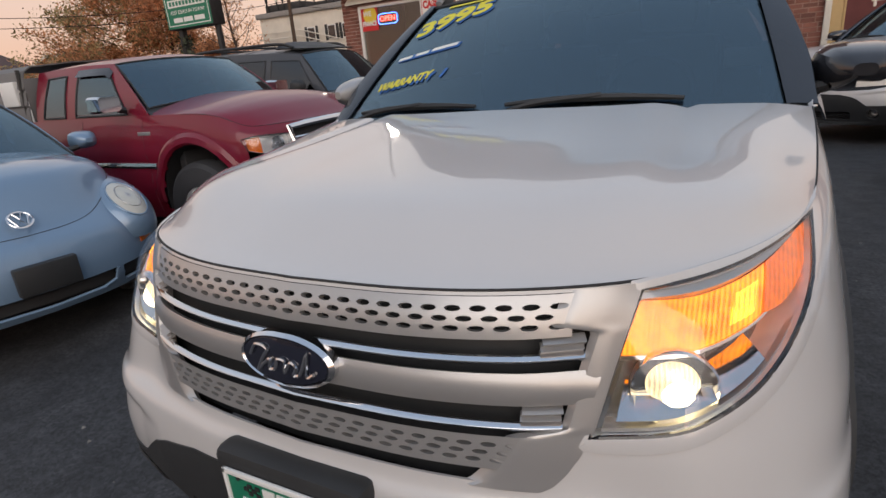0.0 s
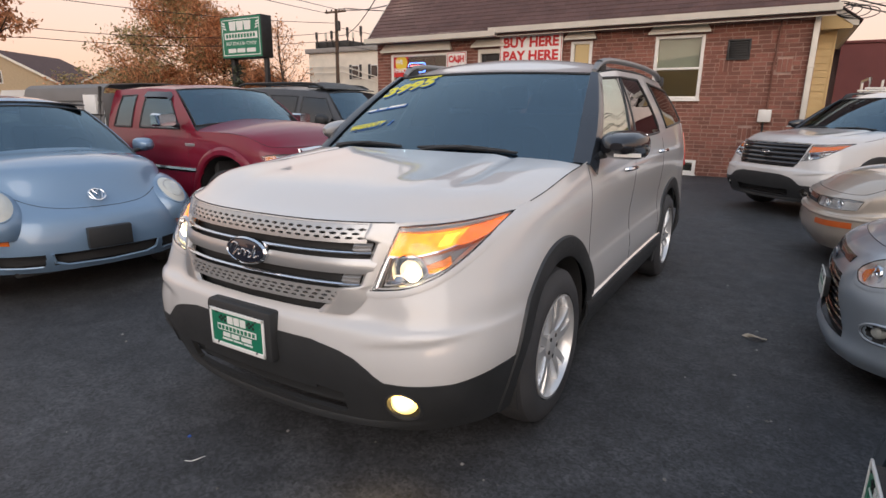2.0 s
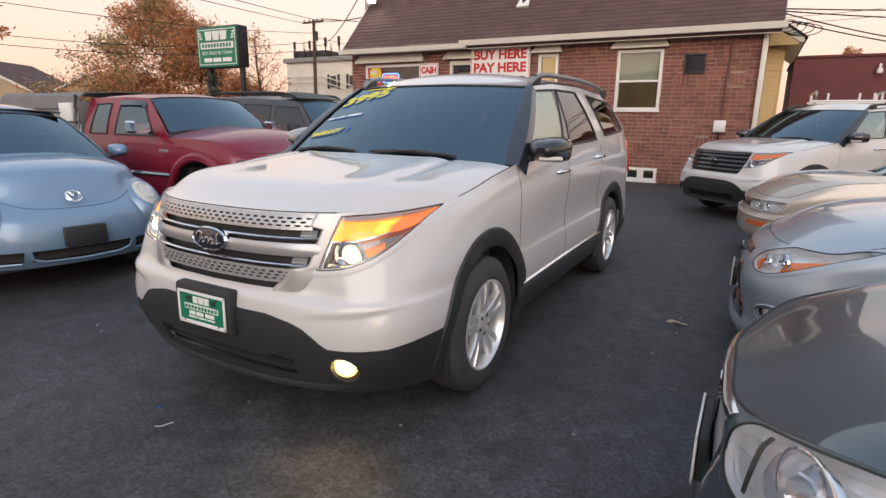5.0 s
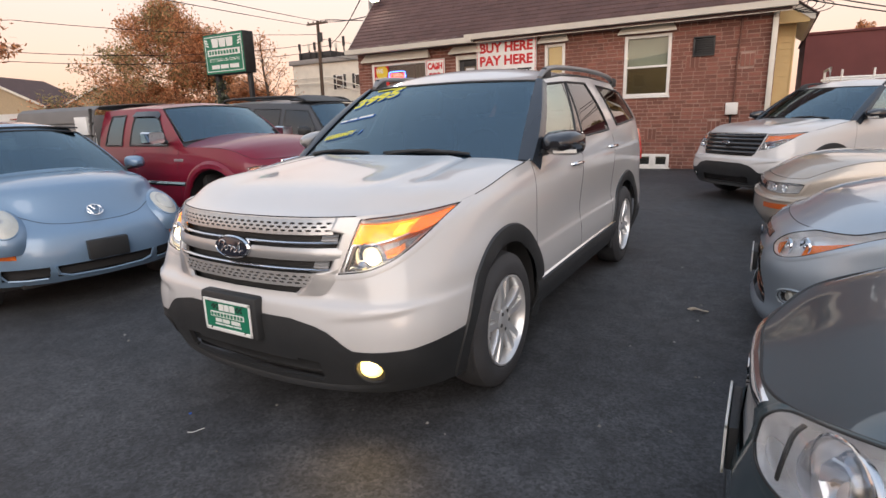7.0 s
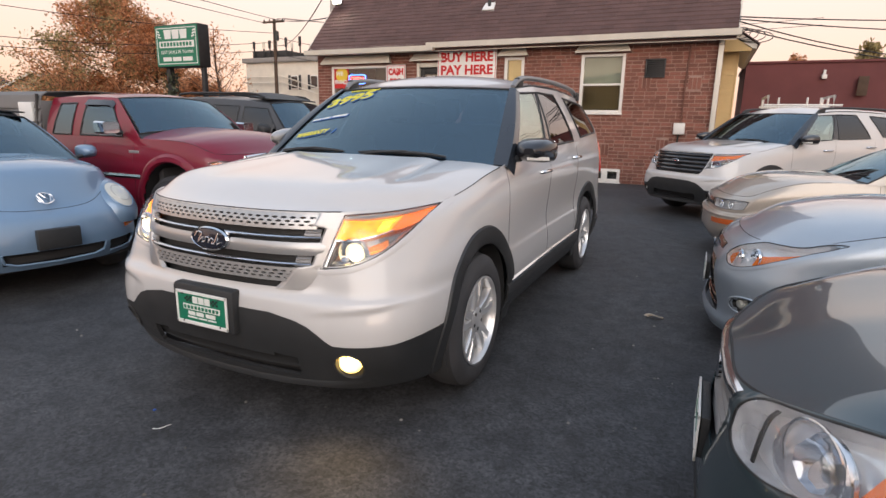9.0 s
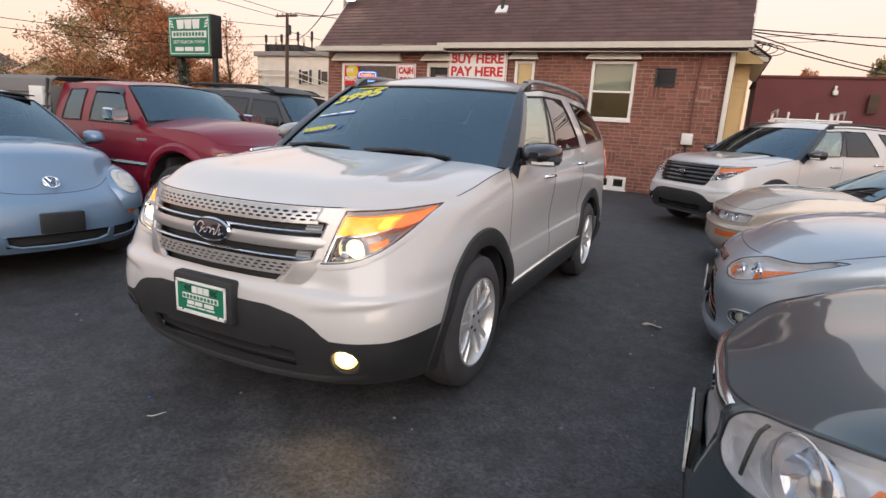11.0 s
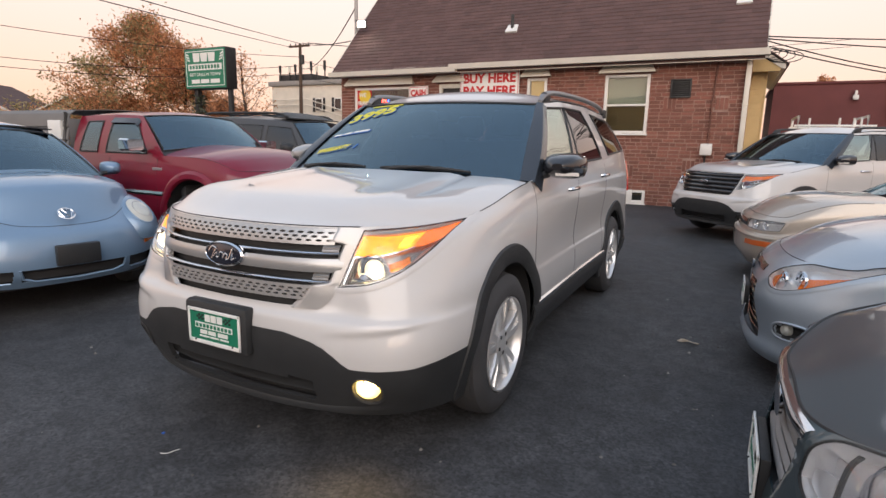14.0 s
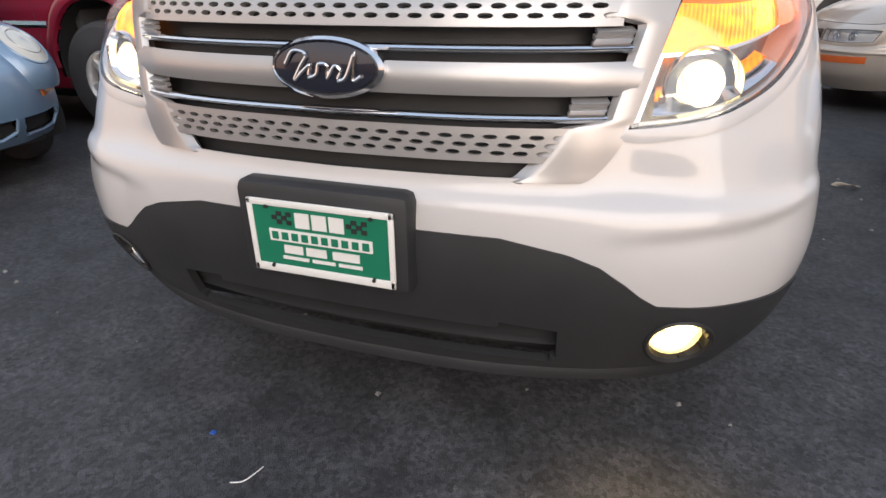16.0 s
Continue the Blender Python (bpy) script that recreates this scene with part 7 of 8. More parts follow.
def awning(x0, x1, z0, z1):
    """A small cream metal hood over an opening."""
    d = .16
    bm = bmesh.new()
    pts = [[(lerp(x0 + .10, x1 - .10, u), WALL_Y - .02, z1), (lerp(x0, x1, u), WALL_Y - d, z0 + .03), (lerp(x0, x1, u), WALL_Y - d, z0)] for u in np.linspace(0, 1, 9)]
    sheet(pts, .012, bm=bm)
    for xa, xb in ((x0, x0 + .10), (x1, x1 - .10)):
        v = [bm.verts.new(c) for c in ((xa, WALL_Y - d, z0), (xa, WALL_Y - d, z0 + .03), (xb, WALL_Y - .02, z1), (xa, WALL_Y - .02, z0))]
        bm.faces.new(v)
    ob = part("awning", bm, M_TRIM)
    return tagged(ob, "small cream metal awning over a window", "awning")


sash_window("window_1", -1.10, -.04, 1.76, 3.18, 2.45, "white double-hung window, a lamp lit inside")
sash_window("window_2", -3.15, -2.62, 1.95, 3.17, None, "narrow window with warm lit blind")
sash_window("window_3", -8.82, -6.80, 1.05, 3.06, None, "broad shop window with posters")
sash_window("window_4", -.70, -.33, .04, .36, None, "low basement window in white frame")
sash_window("window_5", -.31, .06, .04, .36, None, "low basement window in white frame")
# first sheet is added so that the upper pane reads pale
tagged(part("blind", boxes((-1.02, -.12, 12.075, 12.085, 2.47, 3.11)), M_PALE_SHEET), "pale sheet added behind the upper pane", "blind")
tagged(part("blind", boxes((-3.09, -2.68, 12.14, 12.16, 2.0, 3.12)), M_FROST), "warm lit blind behind the window", "blind")
for x0, x1, z0, z1 in ((-1.26, .08, 3.215, 3.40), (-3.32, -2.50, 3.20, 3.40), (-6.0, -4.95, 3.14, 3.34), (-9.15, -6.66, 3.12, 3.36)):
    awning(x0, x1, z0, z1)
# ceiling lamp in the room
lamp = thing("ceiling_lamp", "small lit ceiling lamp inside the office", "lamp")
part("bulb", lathe([(.02, 0), (.0, .08), (-.03, .07), (-.05, 0)], 16, "z", centre=(-.75, 13.6, 2.98)), material("room_lamp", (1, .9, .7), emit=(1, .8, .5), strength=8.0), lamp)
part("cord", tube([(-.75, 13.6, 2.99), (-.75, 13.6, 3.40)], .01, 6), M_STEEL, lamp)
room_light = bpy.data.lights.new("room_light", "POINT")
room_light.energy, room_light.color, room_light.shadow_soft_size = 9, (1.0, .78, .5), .1
new("room_light", room_light).location = (-.75, 13.6, 2.85)
# wall vent, meter box, conduit, downspout
vent = thing("wall_vent", "dark square vent in the brick wall", "vent")
part("frame", boxes((.44, .90, 11.95, 12.06, 2.60, 2.64, .006), (.44, .90, 11.95, 12.06, 3.0, 3.04, .006), (.44, .48, 11.95, 12.06, 2.64, 3.0, .006), (.86, .90, 11.95, 12.06, 2.64, 3.0, .006)), M_STEEL, vent)
part("backing", boxes((.48, .86, 12.04, 12.05, 2.64, 3.0)), M_DARK, vent)
for i in range(7):
    part("slat", boxes((.48, .86, 11.975, 12.0, 2.655 + i * .05, 2.685 + i * .05, .004)), M_STEEL, vent)
mb = thing("meter_box", "pale grey meter box on the brick wall", "meter box")
part("box", boxes((1.22, 1.48, 11.88, 11.99, 1.27, 1.54, .02)), M_WINFRAME, mb)
part("conduit", tube([(1.38, 11.95, 1.54), (1.38, 11.955, 2.4), (1.42, 11.955, 3.3), (1.42, 11.94, 3.5)], .022, 8), material("painted_conduit", (.16, .07, .05), rough=.7, vary=.2), mb)
part("lower_conduit", tube([(1.34, 11.95, 1.27), (1.34, 11.95, .1)], .02, 8), M_STEEL, mb)
ds = thing("downspout", "white rectangular downspout at the wall corner", "downspout")
part("pipe", boxes((2.00, 2.11, 11.86, 11.95, .15, 3.30, .012)), M_TRIM, ds)
part("elbow", tube([(2.055, 11.905, 3.28), (2.055, 11.86, 3.40), (2.10, 11.62, 3.52)], .05, 8), M_TRIM, ds)
for z in (1.0, 2.4):
    part("strap", boxes((1.99, 2.12, 11.85, 11.97, z, z + .03, .004)), M_TRIM, ds)


# roof: a steep slope of shingle courses, eaves board and gutter
def roof():
    rf = thing("roof_1", "steep brown shingled roof", "roof", kind="structure")
    y0, z0, k = 11.62, 3.50, 1.06
    rows = 62
    verts, faces = [], []
    rng = random.Random(9)
    for r in range(rows):
        ya, yb = y0 + r * .105, y0 + (r + 1) * .105 + .03
        x = -9.45 - rng.random() * .3
        while x < 2.36:
            w = rng.choice((.22, .30, .33, .40))
            a, b = max(x, -9.45), min(x + w - .008, 2.36)
            x += w
            if b - a < .03:
                continue
            za, zb = z0 + (ya - y0) * k, z0 + (yb - y0) * k
            t = .022 + rng.uniform(-.004, .006)
            q = len(verts)
            verts += [(a, ya, za + .012), (b, ya, za + .012), (b, yb, zb), (a, yb, zb), (a, ya, za + .012 + t), (b, ya, za + .012 + t), (b, yb, zb + .006), (a, yb, zb + .006)]
            faces += [(q + 4, q + 5, q + 6, q + 7), (q, q + 1, q + 5, q + 4), (q + 1, q + 2, q + 6, q + 5), (q + 3, q, q + 4, q + 7)]
    me = bpy.data.meshes.new("shingles")
    me.from_pydata(verts, [], faces)
    me.materials.append(M_SHINGLE)
    o = new("shingles", me)
    o.parent = rf
    tagged(o, "brown asphalt shingles in courses", kind="stuff")
    yt, zt = y0 + rows * .105, z0 + rows * .105 * k
    bm = bmesh.new()
    slope = [(-9.42, y0 + .02, z0), (2.33, y0 + .02, z0), (2.33, yt, zt), (-9.42, yt, zt)]
    v = [bm.verts.new(p) for p in slope] + [bm.verts.new((p[0], p[1], p[2] - .12)) for p in slope]
    for f in ((0, 1, 2, 3), (7, 6, 5, 4), (0, 4, 5, 1), (1, 5, 6, 2), (2, 6, 7, 3), (3, 7, 4, 0)):
        bm.faces.new([v[i] for i in f])
    part("deck", bm, M_SHINGLE, rf)
    back = [(-9.42, yt, zt), (2.33, yt, zt), (2.33, yt + 6.5, z0), (-9.42, yt + 6.5, z0)]
    bm = bmesh.new()
    v = [bm.verts.new(p) for p in back] + [bm.verts.new((p[0], p[1], p[2] - .12)) for p in back]
    for f in ((0, 1, 2, 3), (7, 6, 5, 4), (0, 4, 5, 1), (1, 5, 6, 2), (2, 6, 7, 3), (3, 7, 4, 0)):
        bm.faces.new([v[i] for i in f])
    part("back_slope", bm, M_SHINGLE, rf)
    for x in (-9.06, 1.90):
        part("gable", slab([(12.3, 3.55), (18.4, 3.55), (yt, zt - .15), (12.3, 4.05)], .22, "x", x), M_BRICK, rf)
    # rake boards
    for x in (-9.48, 2.35):
        part("rake_board", slab([(y0, z0 - .12), (y0, z0 + .03), (yt, zt + .03), (yt, zt - .12)], .03, "x", x), M_TRIM, rf)
    # soffit and gutters: the part over the shop window sits lower
    part("soffit", boxes((-9.3, 2.34, 11.62, 12.02, 3.44, 3.47)), M_TRIM, rf)
    for xa, xb, dz in ((-5.30, 2.42, .0), (-9.50, -5.10, -.07)):
        g = [(11.50, 3.44 + dz), (11.64, 3.44 + dz), (11.64, 3.57 + dz), (11.635, 3.57 + dz), (11.635, 3.455 + dz), (11.515, 3.455 + dz), (11.49, 3.575 + dz), (11.475, 3.575 + dz)]
        part("gutter", slab(g, xb - xa, "x", xa), M_TRIM, rf)
    part("fascia", boxes((-9.4, 2.34, 11.645, 11.675, 3.36, 3.56)), M_TRIM, rf)
    for x, y, hh in ((-3.90, 12.62, .42), (1.80, 12.9, .40)):
        zr = z0 + (y - y0) * k
        pv = thing("roof_vent_pipe", "dark vent pipe with white collar on the roof", "vent pipe")
        part("pipe", lathe([(zr - .1, .045), (zr + hh, .045), (zr + hh, .0)], 14, "z", centre=(x, y, 0)), M_STEEL, pv)
        bm = slab([(-.17, -.14), (.17, -.14), (.14, .16), (-.14, .16)], .05, "z")
        ob = part("collar", bm, M_SIGNWHITE, pv)
        ob.matrix_basis = Matrix.Translation((x, y, zr + .02)) @ pose(0, 0, 0, 46, 0, 0)
    return rf


roof()


# door in its opening
def shop_door():
    d = thing("door_1", "dark glazed entrance door in a cream frame", "door", kind="structure")
    part("door_frame", boxes((-5.83, -5.75, 11.97, 12.14, .12, 3.10, .006), (-5.06, -4.98, 11.97, 12.14, .12, 3.10, .006), (-5.75, -5.06, 11.97, 12.14, 2.98, 3.10, .006)), M_TRIM, d)
    leaf = part("leaf", boxes((-5.75, -5.62, 12.06, 12.11, .14, 2.98, .004), (-5.19, -5.06, 12.06, 12.11, .14, 2.98, .004), (-5.62, -5.19, 12.06, 12.11, 2.80, 2.98, .004), (-5.62, -5.19, 12.06, 12.11, .14, .9, .004)), M_STEEL, d)
    o = part("pane", boxes((-5.62, -5.19, 12.08, 12.086, .9, 2.80)), M_PANE, d)
    o.visible_shadow = False
    part("door_handle", tube([(-5.16, 12.05, 1.0), (-5.16, 12.0, 1.05), (-5.16, 12.0, 1.3), (-5.16, 12.05, 1.35)], .012, 6), M_CHROME, d)
    part("step", boxes((-6.1, -4.8, 11.5, 12.0, 0, .12, .01)), material("concrete_step", (.3, .29, .27), rough=.9, vary=.2, bump=.3), d)
    p = part("notice", boxes((-5.55, -5.28, 12.066, 12.07, 2.45, 2.75)), M_SIGNWHITE, d, "white notice on the door")


shop_door()


# ---- signs on the office ----
FACE = pose(0, 0, 0, 90, 0, 0)


def banner(name, label, x0, x1, z0, z1, lines, edge=M_SIGNRED, y=11.88):
    """A flat board with painted words. lines: (text, size, height of its middle, material, width)."""
    s = thing(name, label, "sign")
    part("board", boxes((x0, x1, y, y + .03, z0, z1, .004)), M_SIGNWHITE, s)
    if edge:
        part("border", boxes((x0 + .02, x1 - .02, y - .003, y, z1 - .035, z1 - .02), (x0 + .02, x1 - .02, y - .003, y, z0 + .02, z0 + .035), (x0 + .02, x0 + .035, y - .003, y, z0 + .035, z1 - .035), (x1 - .035, x1 - .02, y - .003, y, z0 + .035, z1 - .035)), edge, s)
    for text, size, z, mt, width in lines:
        words(text, size, mt, s, pose((x0 + x1) / 2, y - .004, z) @ FACE, .003, bold=.013, width=width)
    return s


banner("banner_sign", "white banner with red and black words on the brick wall", -5.12, -3.36, 2.18, 3.42, [("BUY HERE", .34, 3.20, M_SIGNRED, 1.55), ("PAY HERE", .34, 2.86, M_SIGNRED, 1.55), ("0% INTEREST", .22, 2.54, M_BLACKINK, 1.5)])
banner("cash_sign", "white board with red words by the door", -6.80, -6.17, 2.26, 3.06, [("CA$H", .24, 2.86, M_SIGNRED, .5), ("FOR", .24, 2.58, M_SIGNRED, .42)], y=11.90)
poster = thing("window_poster", "red and yellow poster in the shop window", "poster")
part("sheet", boxes((-8.76, -8.22, 12.0, 12.004, 2.42, 3.0)), M_SIGNRED, poster)
part("sun_disc", lathe([(-.003, 0), (-.003, .22), (0, .22)], 28, "y", centre=(-8.47, 11.999, 2.82)), M_SIGNYELLOW, poster)
words("WE", .17, M_SIGNWHITE, poster, pose(-8.55, 11.992, 2.85) @ FACE, .001, bold=.006)
words("FINANCE", .17, M_SIGNWHITE, poster, pose(-8.50, 11.992, 2.60) @ FACE, .001, bold=.006, width=.46)
neon = thing("neon_sign", "glowing red and blue neon sign in the window", "neon sign")
words("OPEN", .19, M_NEON_RED, neon, pose(-7.90, 11.985, 2.68) @ FACE, .006, name="letters")
ring = [(-7.90 + .30 * max(-1, min(1, 1.25 * math.cos(t))), 11.99, 2.68 + .13 * max(-1, min(1, 1.25 * math.sin(t)))) for t in np.linspace(0, 2 * math.pi, 33)[:-1]]
part("tube_ring", tube(ring, .012, 6, True), M_NEON_BLUE, neon)

# flood lamp at the west rake
fl = thing("flood_lamp", "bright flood lamp on a bracket at the roof edge", "flood lamp")
part("mast", tube([(-9.50, 12.98, 4.3), (-9.50, 12.98, 7.2)], .055, 10), M_RAIL, fl, "grey service mast")
part("mast_cap", tube([(-9.50, 12.98, 7.2), (-9.50, 12.92, 7.32), (-9.50, 12.80, 7.30)], .07, 10), M_RAIL, fl)
part("arm", tube([(-9.50, 12.95, 5.30), (-9.30, 12.86, 5.28), (-9.08, 12.76, 5.16)], .025, 8), M_STEEL, fl)
ob = part("housing", boxes((-.15, .15, -.06, .06, -.12, .12, .02)), M_STEEL, fl)
ob.matrix_basis = pose(-9.08, 12.70, 5.13, 12, 0, 20)
ob2 = part("lamp_glass", boxes((-.12, .12, -.075, -.062, -.08, .08, .004)), M_FLOOD, fl, "glowing lamp glass")
ob2.matrix_basis = ob.matrix_basis.copy()

# ---- east side: yellow siding wing, maroon building, ladder rack van ----
wing = thing("side_wing", "cream yellow sided wing behind the office", "building", kind="structure")
for i in range(24):
    z = i * .15
    part("siding_board", slab([(13.0, z), (12.975, z), (12.992, z + .15), (13.0, z + .15)], .34, "x", 2.12), M_YELLOW, wing)
part("core", boxes((1.9, 2.45, 13.0, 18.0, 0, 3.6)), M_YELLOW, wing)
part("corner_board", boxes((2.43, 2.47, 12.965, 13.04, 0, 3.3, .004)), M_YELLOW, wing)
part("eaves", slab([(1.9, 4.02), (2.80, 3.36), (2.80, 3.27), (2.72, 3.27), (1.9, 3.86)], 5.2, "y", 12.6), M_TRIM, wing)
part("roof_skin", slab([(1.88, 4.08), (2.86, 3.375), (2.86, 3.345), (1.88, 4.04)], 5.3, "y", 12.55), M_SHINGLE, wing)
part("gable_board", slab([(2.12, 3.22), (2.70, 3.22), (2.70, 3.29), (2.12, 3.70)], .04, "y", 12.62), M_YELLOW, wing)

mar = thing("low_building", "long low maroon commercial building", "building", kind="structure")
part("wall", boxes((2.9, 30, 19.0, 24.0, 0, 3.52)), M_MAROON, mar)
part("parapet_cap", boxes((2.85, 30.1, 18.95, 24.1, 3.52, 3.60, .01)), M_MAROON, mar)
wl1 = thing("wall_light", "small white wall light on the maroon wall", "wall light")
part("fitting", boxes((5.05, 5.20, 18.86, 18.99, 3.02, 3.16, .02), (5.09, 5.16, 18.9, 18.99, 3.16, 3.30, .01)), M_SIGNWHITE, wl1)
wb = thing("wall_box", "brown box fixed to the maroon wall", "box")
part("box", boxes((6.05, 6.28, 18.86, 18.99, 2.55, 3.05, .01)), M_MAROON, wb)
part("lid", boxes((6.03, 6.30, 18.84, 18.87, 2.50, 3.08, .008)), M_POLE, wb)

van = thing("work_van", "white work van with white ladder rack", "van")
prof = [(3.0, .35), (3.0, 1.0), (3.2, 1.1), (3.5, 1.72), (3.75, 1.80), (5.2, 1.80), (5.3, 1.7), (5.35, .35)]
part("body", slab(prof, 1.7, "y", 13.4), M_WHITE, van)
for xx in (3.25, 4.62):
    part("rack_hoop", tube([(xx, 13.45, 1.79), (xx, 13.45, 2.24), (xx, 15.05, 2.24), (xx, 15.05, 1.79)], .03, 8), M_SIGNWHITE, van)
for yy in (13.45, 15.05):
    part("rack_rail", tube([(3.18, yy, 2.02), (4.80, yy, 2.02)], .026, 8), M_SIGNWHITE, van)
    part("rack_rail", tube([(3.18, yy, 1.92), (4.80, yy, 1.92)], .02, 8), M_SIGNWHITE, van)
for xx in (3.48, 4.08, 4.36, 4.50):
    part("rack_post", tube([(xx, 13.45, 1.90), (xx, 13.45, 2.20)], .024, 8), M_SIGNWHITE, van)
for xx in (3.9, 5.2):
    for yy in (13.38, 15.12):
        part("wheel", lathe([(-.1, .1), (-.1, .30), (-.08, .33), (.08, .33), (.1, .30), (.1, .1)], 24, "y", centre=(xx, yy, .33)), M_RUBBER, van)


# ---- beyond the lot: sign, pole and wires, houses, trees ----
def pylon_sign():
    s = thing("pylon_sign", "green and white dealer sign on dark posts", "sign")
    x0, x1, z0, z1, y = -15.42, -13.38, 3.10, 4.45, 11.0
    cab = part("cabinet", boxes((x0, x1, y, y + .45, z0, z1, .02)), M_STEEL, s)
    part("face", boxes((x0 + .03, x1 - .03, y - .012, y - .002, z0 + .03, z1 - .03)), M_SIGNGREEN, s, "green sign face")
    part("face_border", boxes((x0 + .09, x1 - .09, y - .018, y - .012, z1 - .12, z1 - .095), (x0 + .09, x1 - .09, y - .018, y - .012, z0 + .095, z0 + .12), (x0 + .09, x0 + .115, y - .018, y - .012, z0 + .12, z1 - .12), (x1 - .115, x1 - .09, y - .018, y - .012, z0 + .12, z1 - .12)), M_SIGNWHITE, s)
    cx = (x0 + x1) / 2
    # the name is drawn as plain blocks
    for i, w in enumerate((.30, .30, .30)):
        xx = cx - .55 + i * .37
        part("name_block", slab([(xx + .02, 4.0), (xx + w, 4.0), (xx + w + .03, 4.29), (xx - .02, 4.29)], -.006, "y", y - .013), M_SIGNWHITE, s)
    part("name_band", boxes((cx - .82, cx + .82, y - .018, y - .012, 3.72, 3.93)), M_SIGNWHITE, s)
    for i in range(10):
        xx = cx - .74 + i * .15
        part("name_bar", boxes((xx, xx + .10, y - .024, y - .018, 3.765, 3.885)), M_SIGNGREEN, s)
    words("BEST DEALS IN TOWN!", .15, M_SIGNWHITE, s, pose(cx, y - .016, 3.575) @ FACE, .002, width=1.5)
    for a, b in ((-.68, -.28), (-.22, .18), (.26, .70)):
        part("number_bar", boxes((cx + a, cx + b, y - .018, y - .012, 3.29, 3.42)), M_SIGNWHITE, s)
    for sg in (-1, 1):
        for i in range(3):
            part("flag_bar", slab([(cx + sg * (.72 + .03 * i), 4.02 + .09 * i), (cx + sg * (.86 + .03 * i), 4.06 + .09 * i), (cx + sg * (.86 + .03 * i), 4.11 + .09 * i), (cx + sg * (.72 + .03 * i), 4.07 + .09 * i)], -.005, "y", y - .013), M_SIGNWHITE, s)
    for x, w in ((-15.1, .09), (-13.48, .07)):
        part("post", boxes((x - w, x + w, y + .23 - w, y + .23 + w, 0, z0, .01)), M_STEEL, s)
    rng = random.Random(52)
    verts, faces = [], []
    for i in range(420):
        z = rng.uniform(.2, 2.95)
        c = V((-15.0 + rng.gauss(0, .10 + .10 * (z < 2.2)), y + .2 + rng.gauss(0, .12), z))
        a = V((rng.gauss(0, 1), rng.gauss(0, 1), rng.gauss(0, 1))).normalized() * .09
        b = V((rng.gauss(0, 1), rng.gauss(0, 1), rng.gauss(0, 1))).normalized() * .05
        q = len(verts)
        verts += [tuple(c - a), tuple(c + b), tuple(c + a), tuple(c - b)]
        faces.append((q, q + 1, q + 2, q + 3))
    me = bpy.data.meshes.new("vine")
    me.from_pydata(verts, [], faces)
    me.materials.append(material("dark_vine_leaves", (.05, .06, .035), rough=.7, random=.4))
    vine = new("vine", me)
    vine.parent = s
    tagged(vine, "dark climbing vine on the sign post", kind="stuff")
    return s


pylon_sign()


def sag(a, b, drop, n=24):
    a, b = V(a), V(b)
    return [a.lerp(b, i / n) - V((0, 0, drop * 4 * (i / n) * (1 - i / n))) for i in range(n + 1)]


def pole_and_wires():
    px, py = -30.65, 34.0
    p = thing("utility_pole", "weathered wooden utility pole with crossarm", "utility pole")
    part("shaft", tube([(px, py, 0), (px + .05, py, 4.5), (px + .1, py, 9.25)], [.17, .15, .12], 10), M_POLE, p)
    part("crossarm", boxes((px - 1.0, px + 1.2, py - .14, py - .02, 8.95, 9.1, .01)), M_POLE, p)
    for dx in (-.85, -.3, .5, 1.05):
        part("insulator", lathe([(9.1, .03), (9.15, .06), (9.22, .05), (9.28, .0)], 10, "z", centre=(px + dx, py - .08, 0)), M_STEEL, p)
    part("transformer", lathe([(7.6, .0), (7.6, .2), (8.3, .2), (8.36, .0)], 16, "z", centre=(px + .35, py - .1, 0)), M_STEEL, p)
    for k, (a, b, d) in enumerate([((-37.5, 15, 7.78), (px, py, 8.2), .3), ((-38.1, 15, 6.01), (px, py, 7.5), .5), ((-38.3, 15, 5.48), (px, py, 6.9), .5), ((-16.7, 5.4, 5.82), (px - .85, py - .08, 9.0), .06), ((-14.4, 5.4, 5.6), (px + .5, py - .08, 9.15), .06), ((px + .5, py - .08, 9.2), (-9.5, 13.1, 4.75), .15), ((-37.5, 15, 7.78), (-52, 0, 7.7), .2), ((-38.1, 15, 6.01), (-52, 0, 5.9), .2), ((-38.3, 15, 5.48), (-52, 0, 5.4), .2), ((px + .5, py, 9.25), (10, 58, 11.0), 1.0), ((px + 1.05, py, 9.25), (10, 58, 10.4), 1.0), ((px, py, 7.4), (-9.5, 12.98, 5.75), .8), ((px, py, 6.6), (-20, 60, 6.6), .6), ((px, py, 7.9), (-20, 60, 7.6), .6)]):
        w = thing("overhead_wire", "thin dark overhead wire", "wire", group="overhead wires")
        part("strand", tube(sag(a, b, d), .021, 5), M_CABLE, w)
    for a, b, d in [((2.36, 11.8, 3.75), (16, 26, 4.9), .9), ((2.36, 11.8, 3.62), (16, 24, 4.0), .7), ((2.36, 11.8, 3.80), (18, 30, 6.0), .4), ((2.36, 11.8, 3.85), (18, 30, 6.5), .3)]:
        w = thing("service_wire", "dark service cable from the office eaves", "wire", group="service wires")
        part("strand", tube(sag(a, b, d), .015, 5), M_CABLE, w)
    lp = thing("cable_loop", "loose loops of dark cable under the eaves", "cable")
    for i in range(4):
        c = V((2.42 + .1 * i, 11.86, 3.62 - .03 * i))
        pts = [c + V((.18 * (1 + .3 * i) * math.cos(t), .03 * i, .12 * math.sin(t) - .1)) for t in np.linspace(0, 2 * math.pi, 21)[:-1]]
        part("loop", tube(pts, .010, 5, True), M_CABLE, lp)


pole_and_wires()


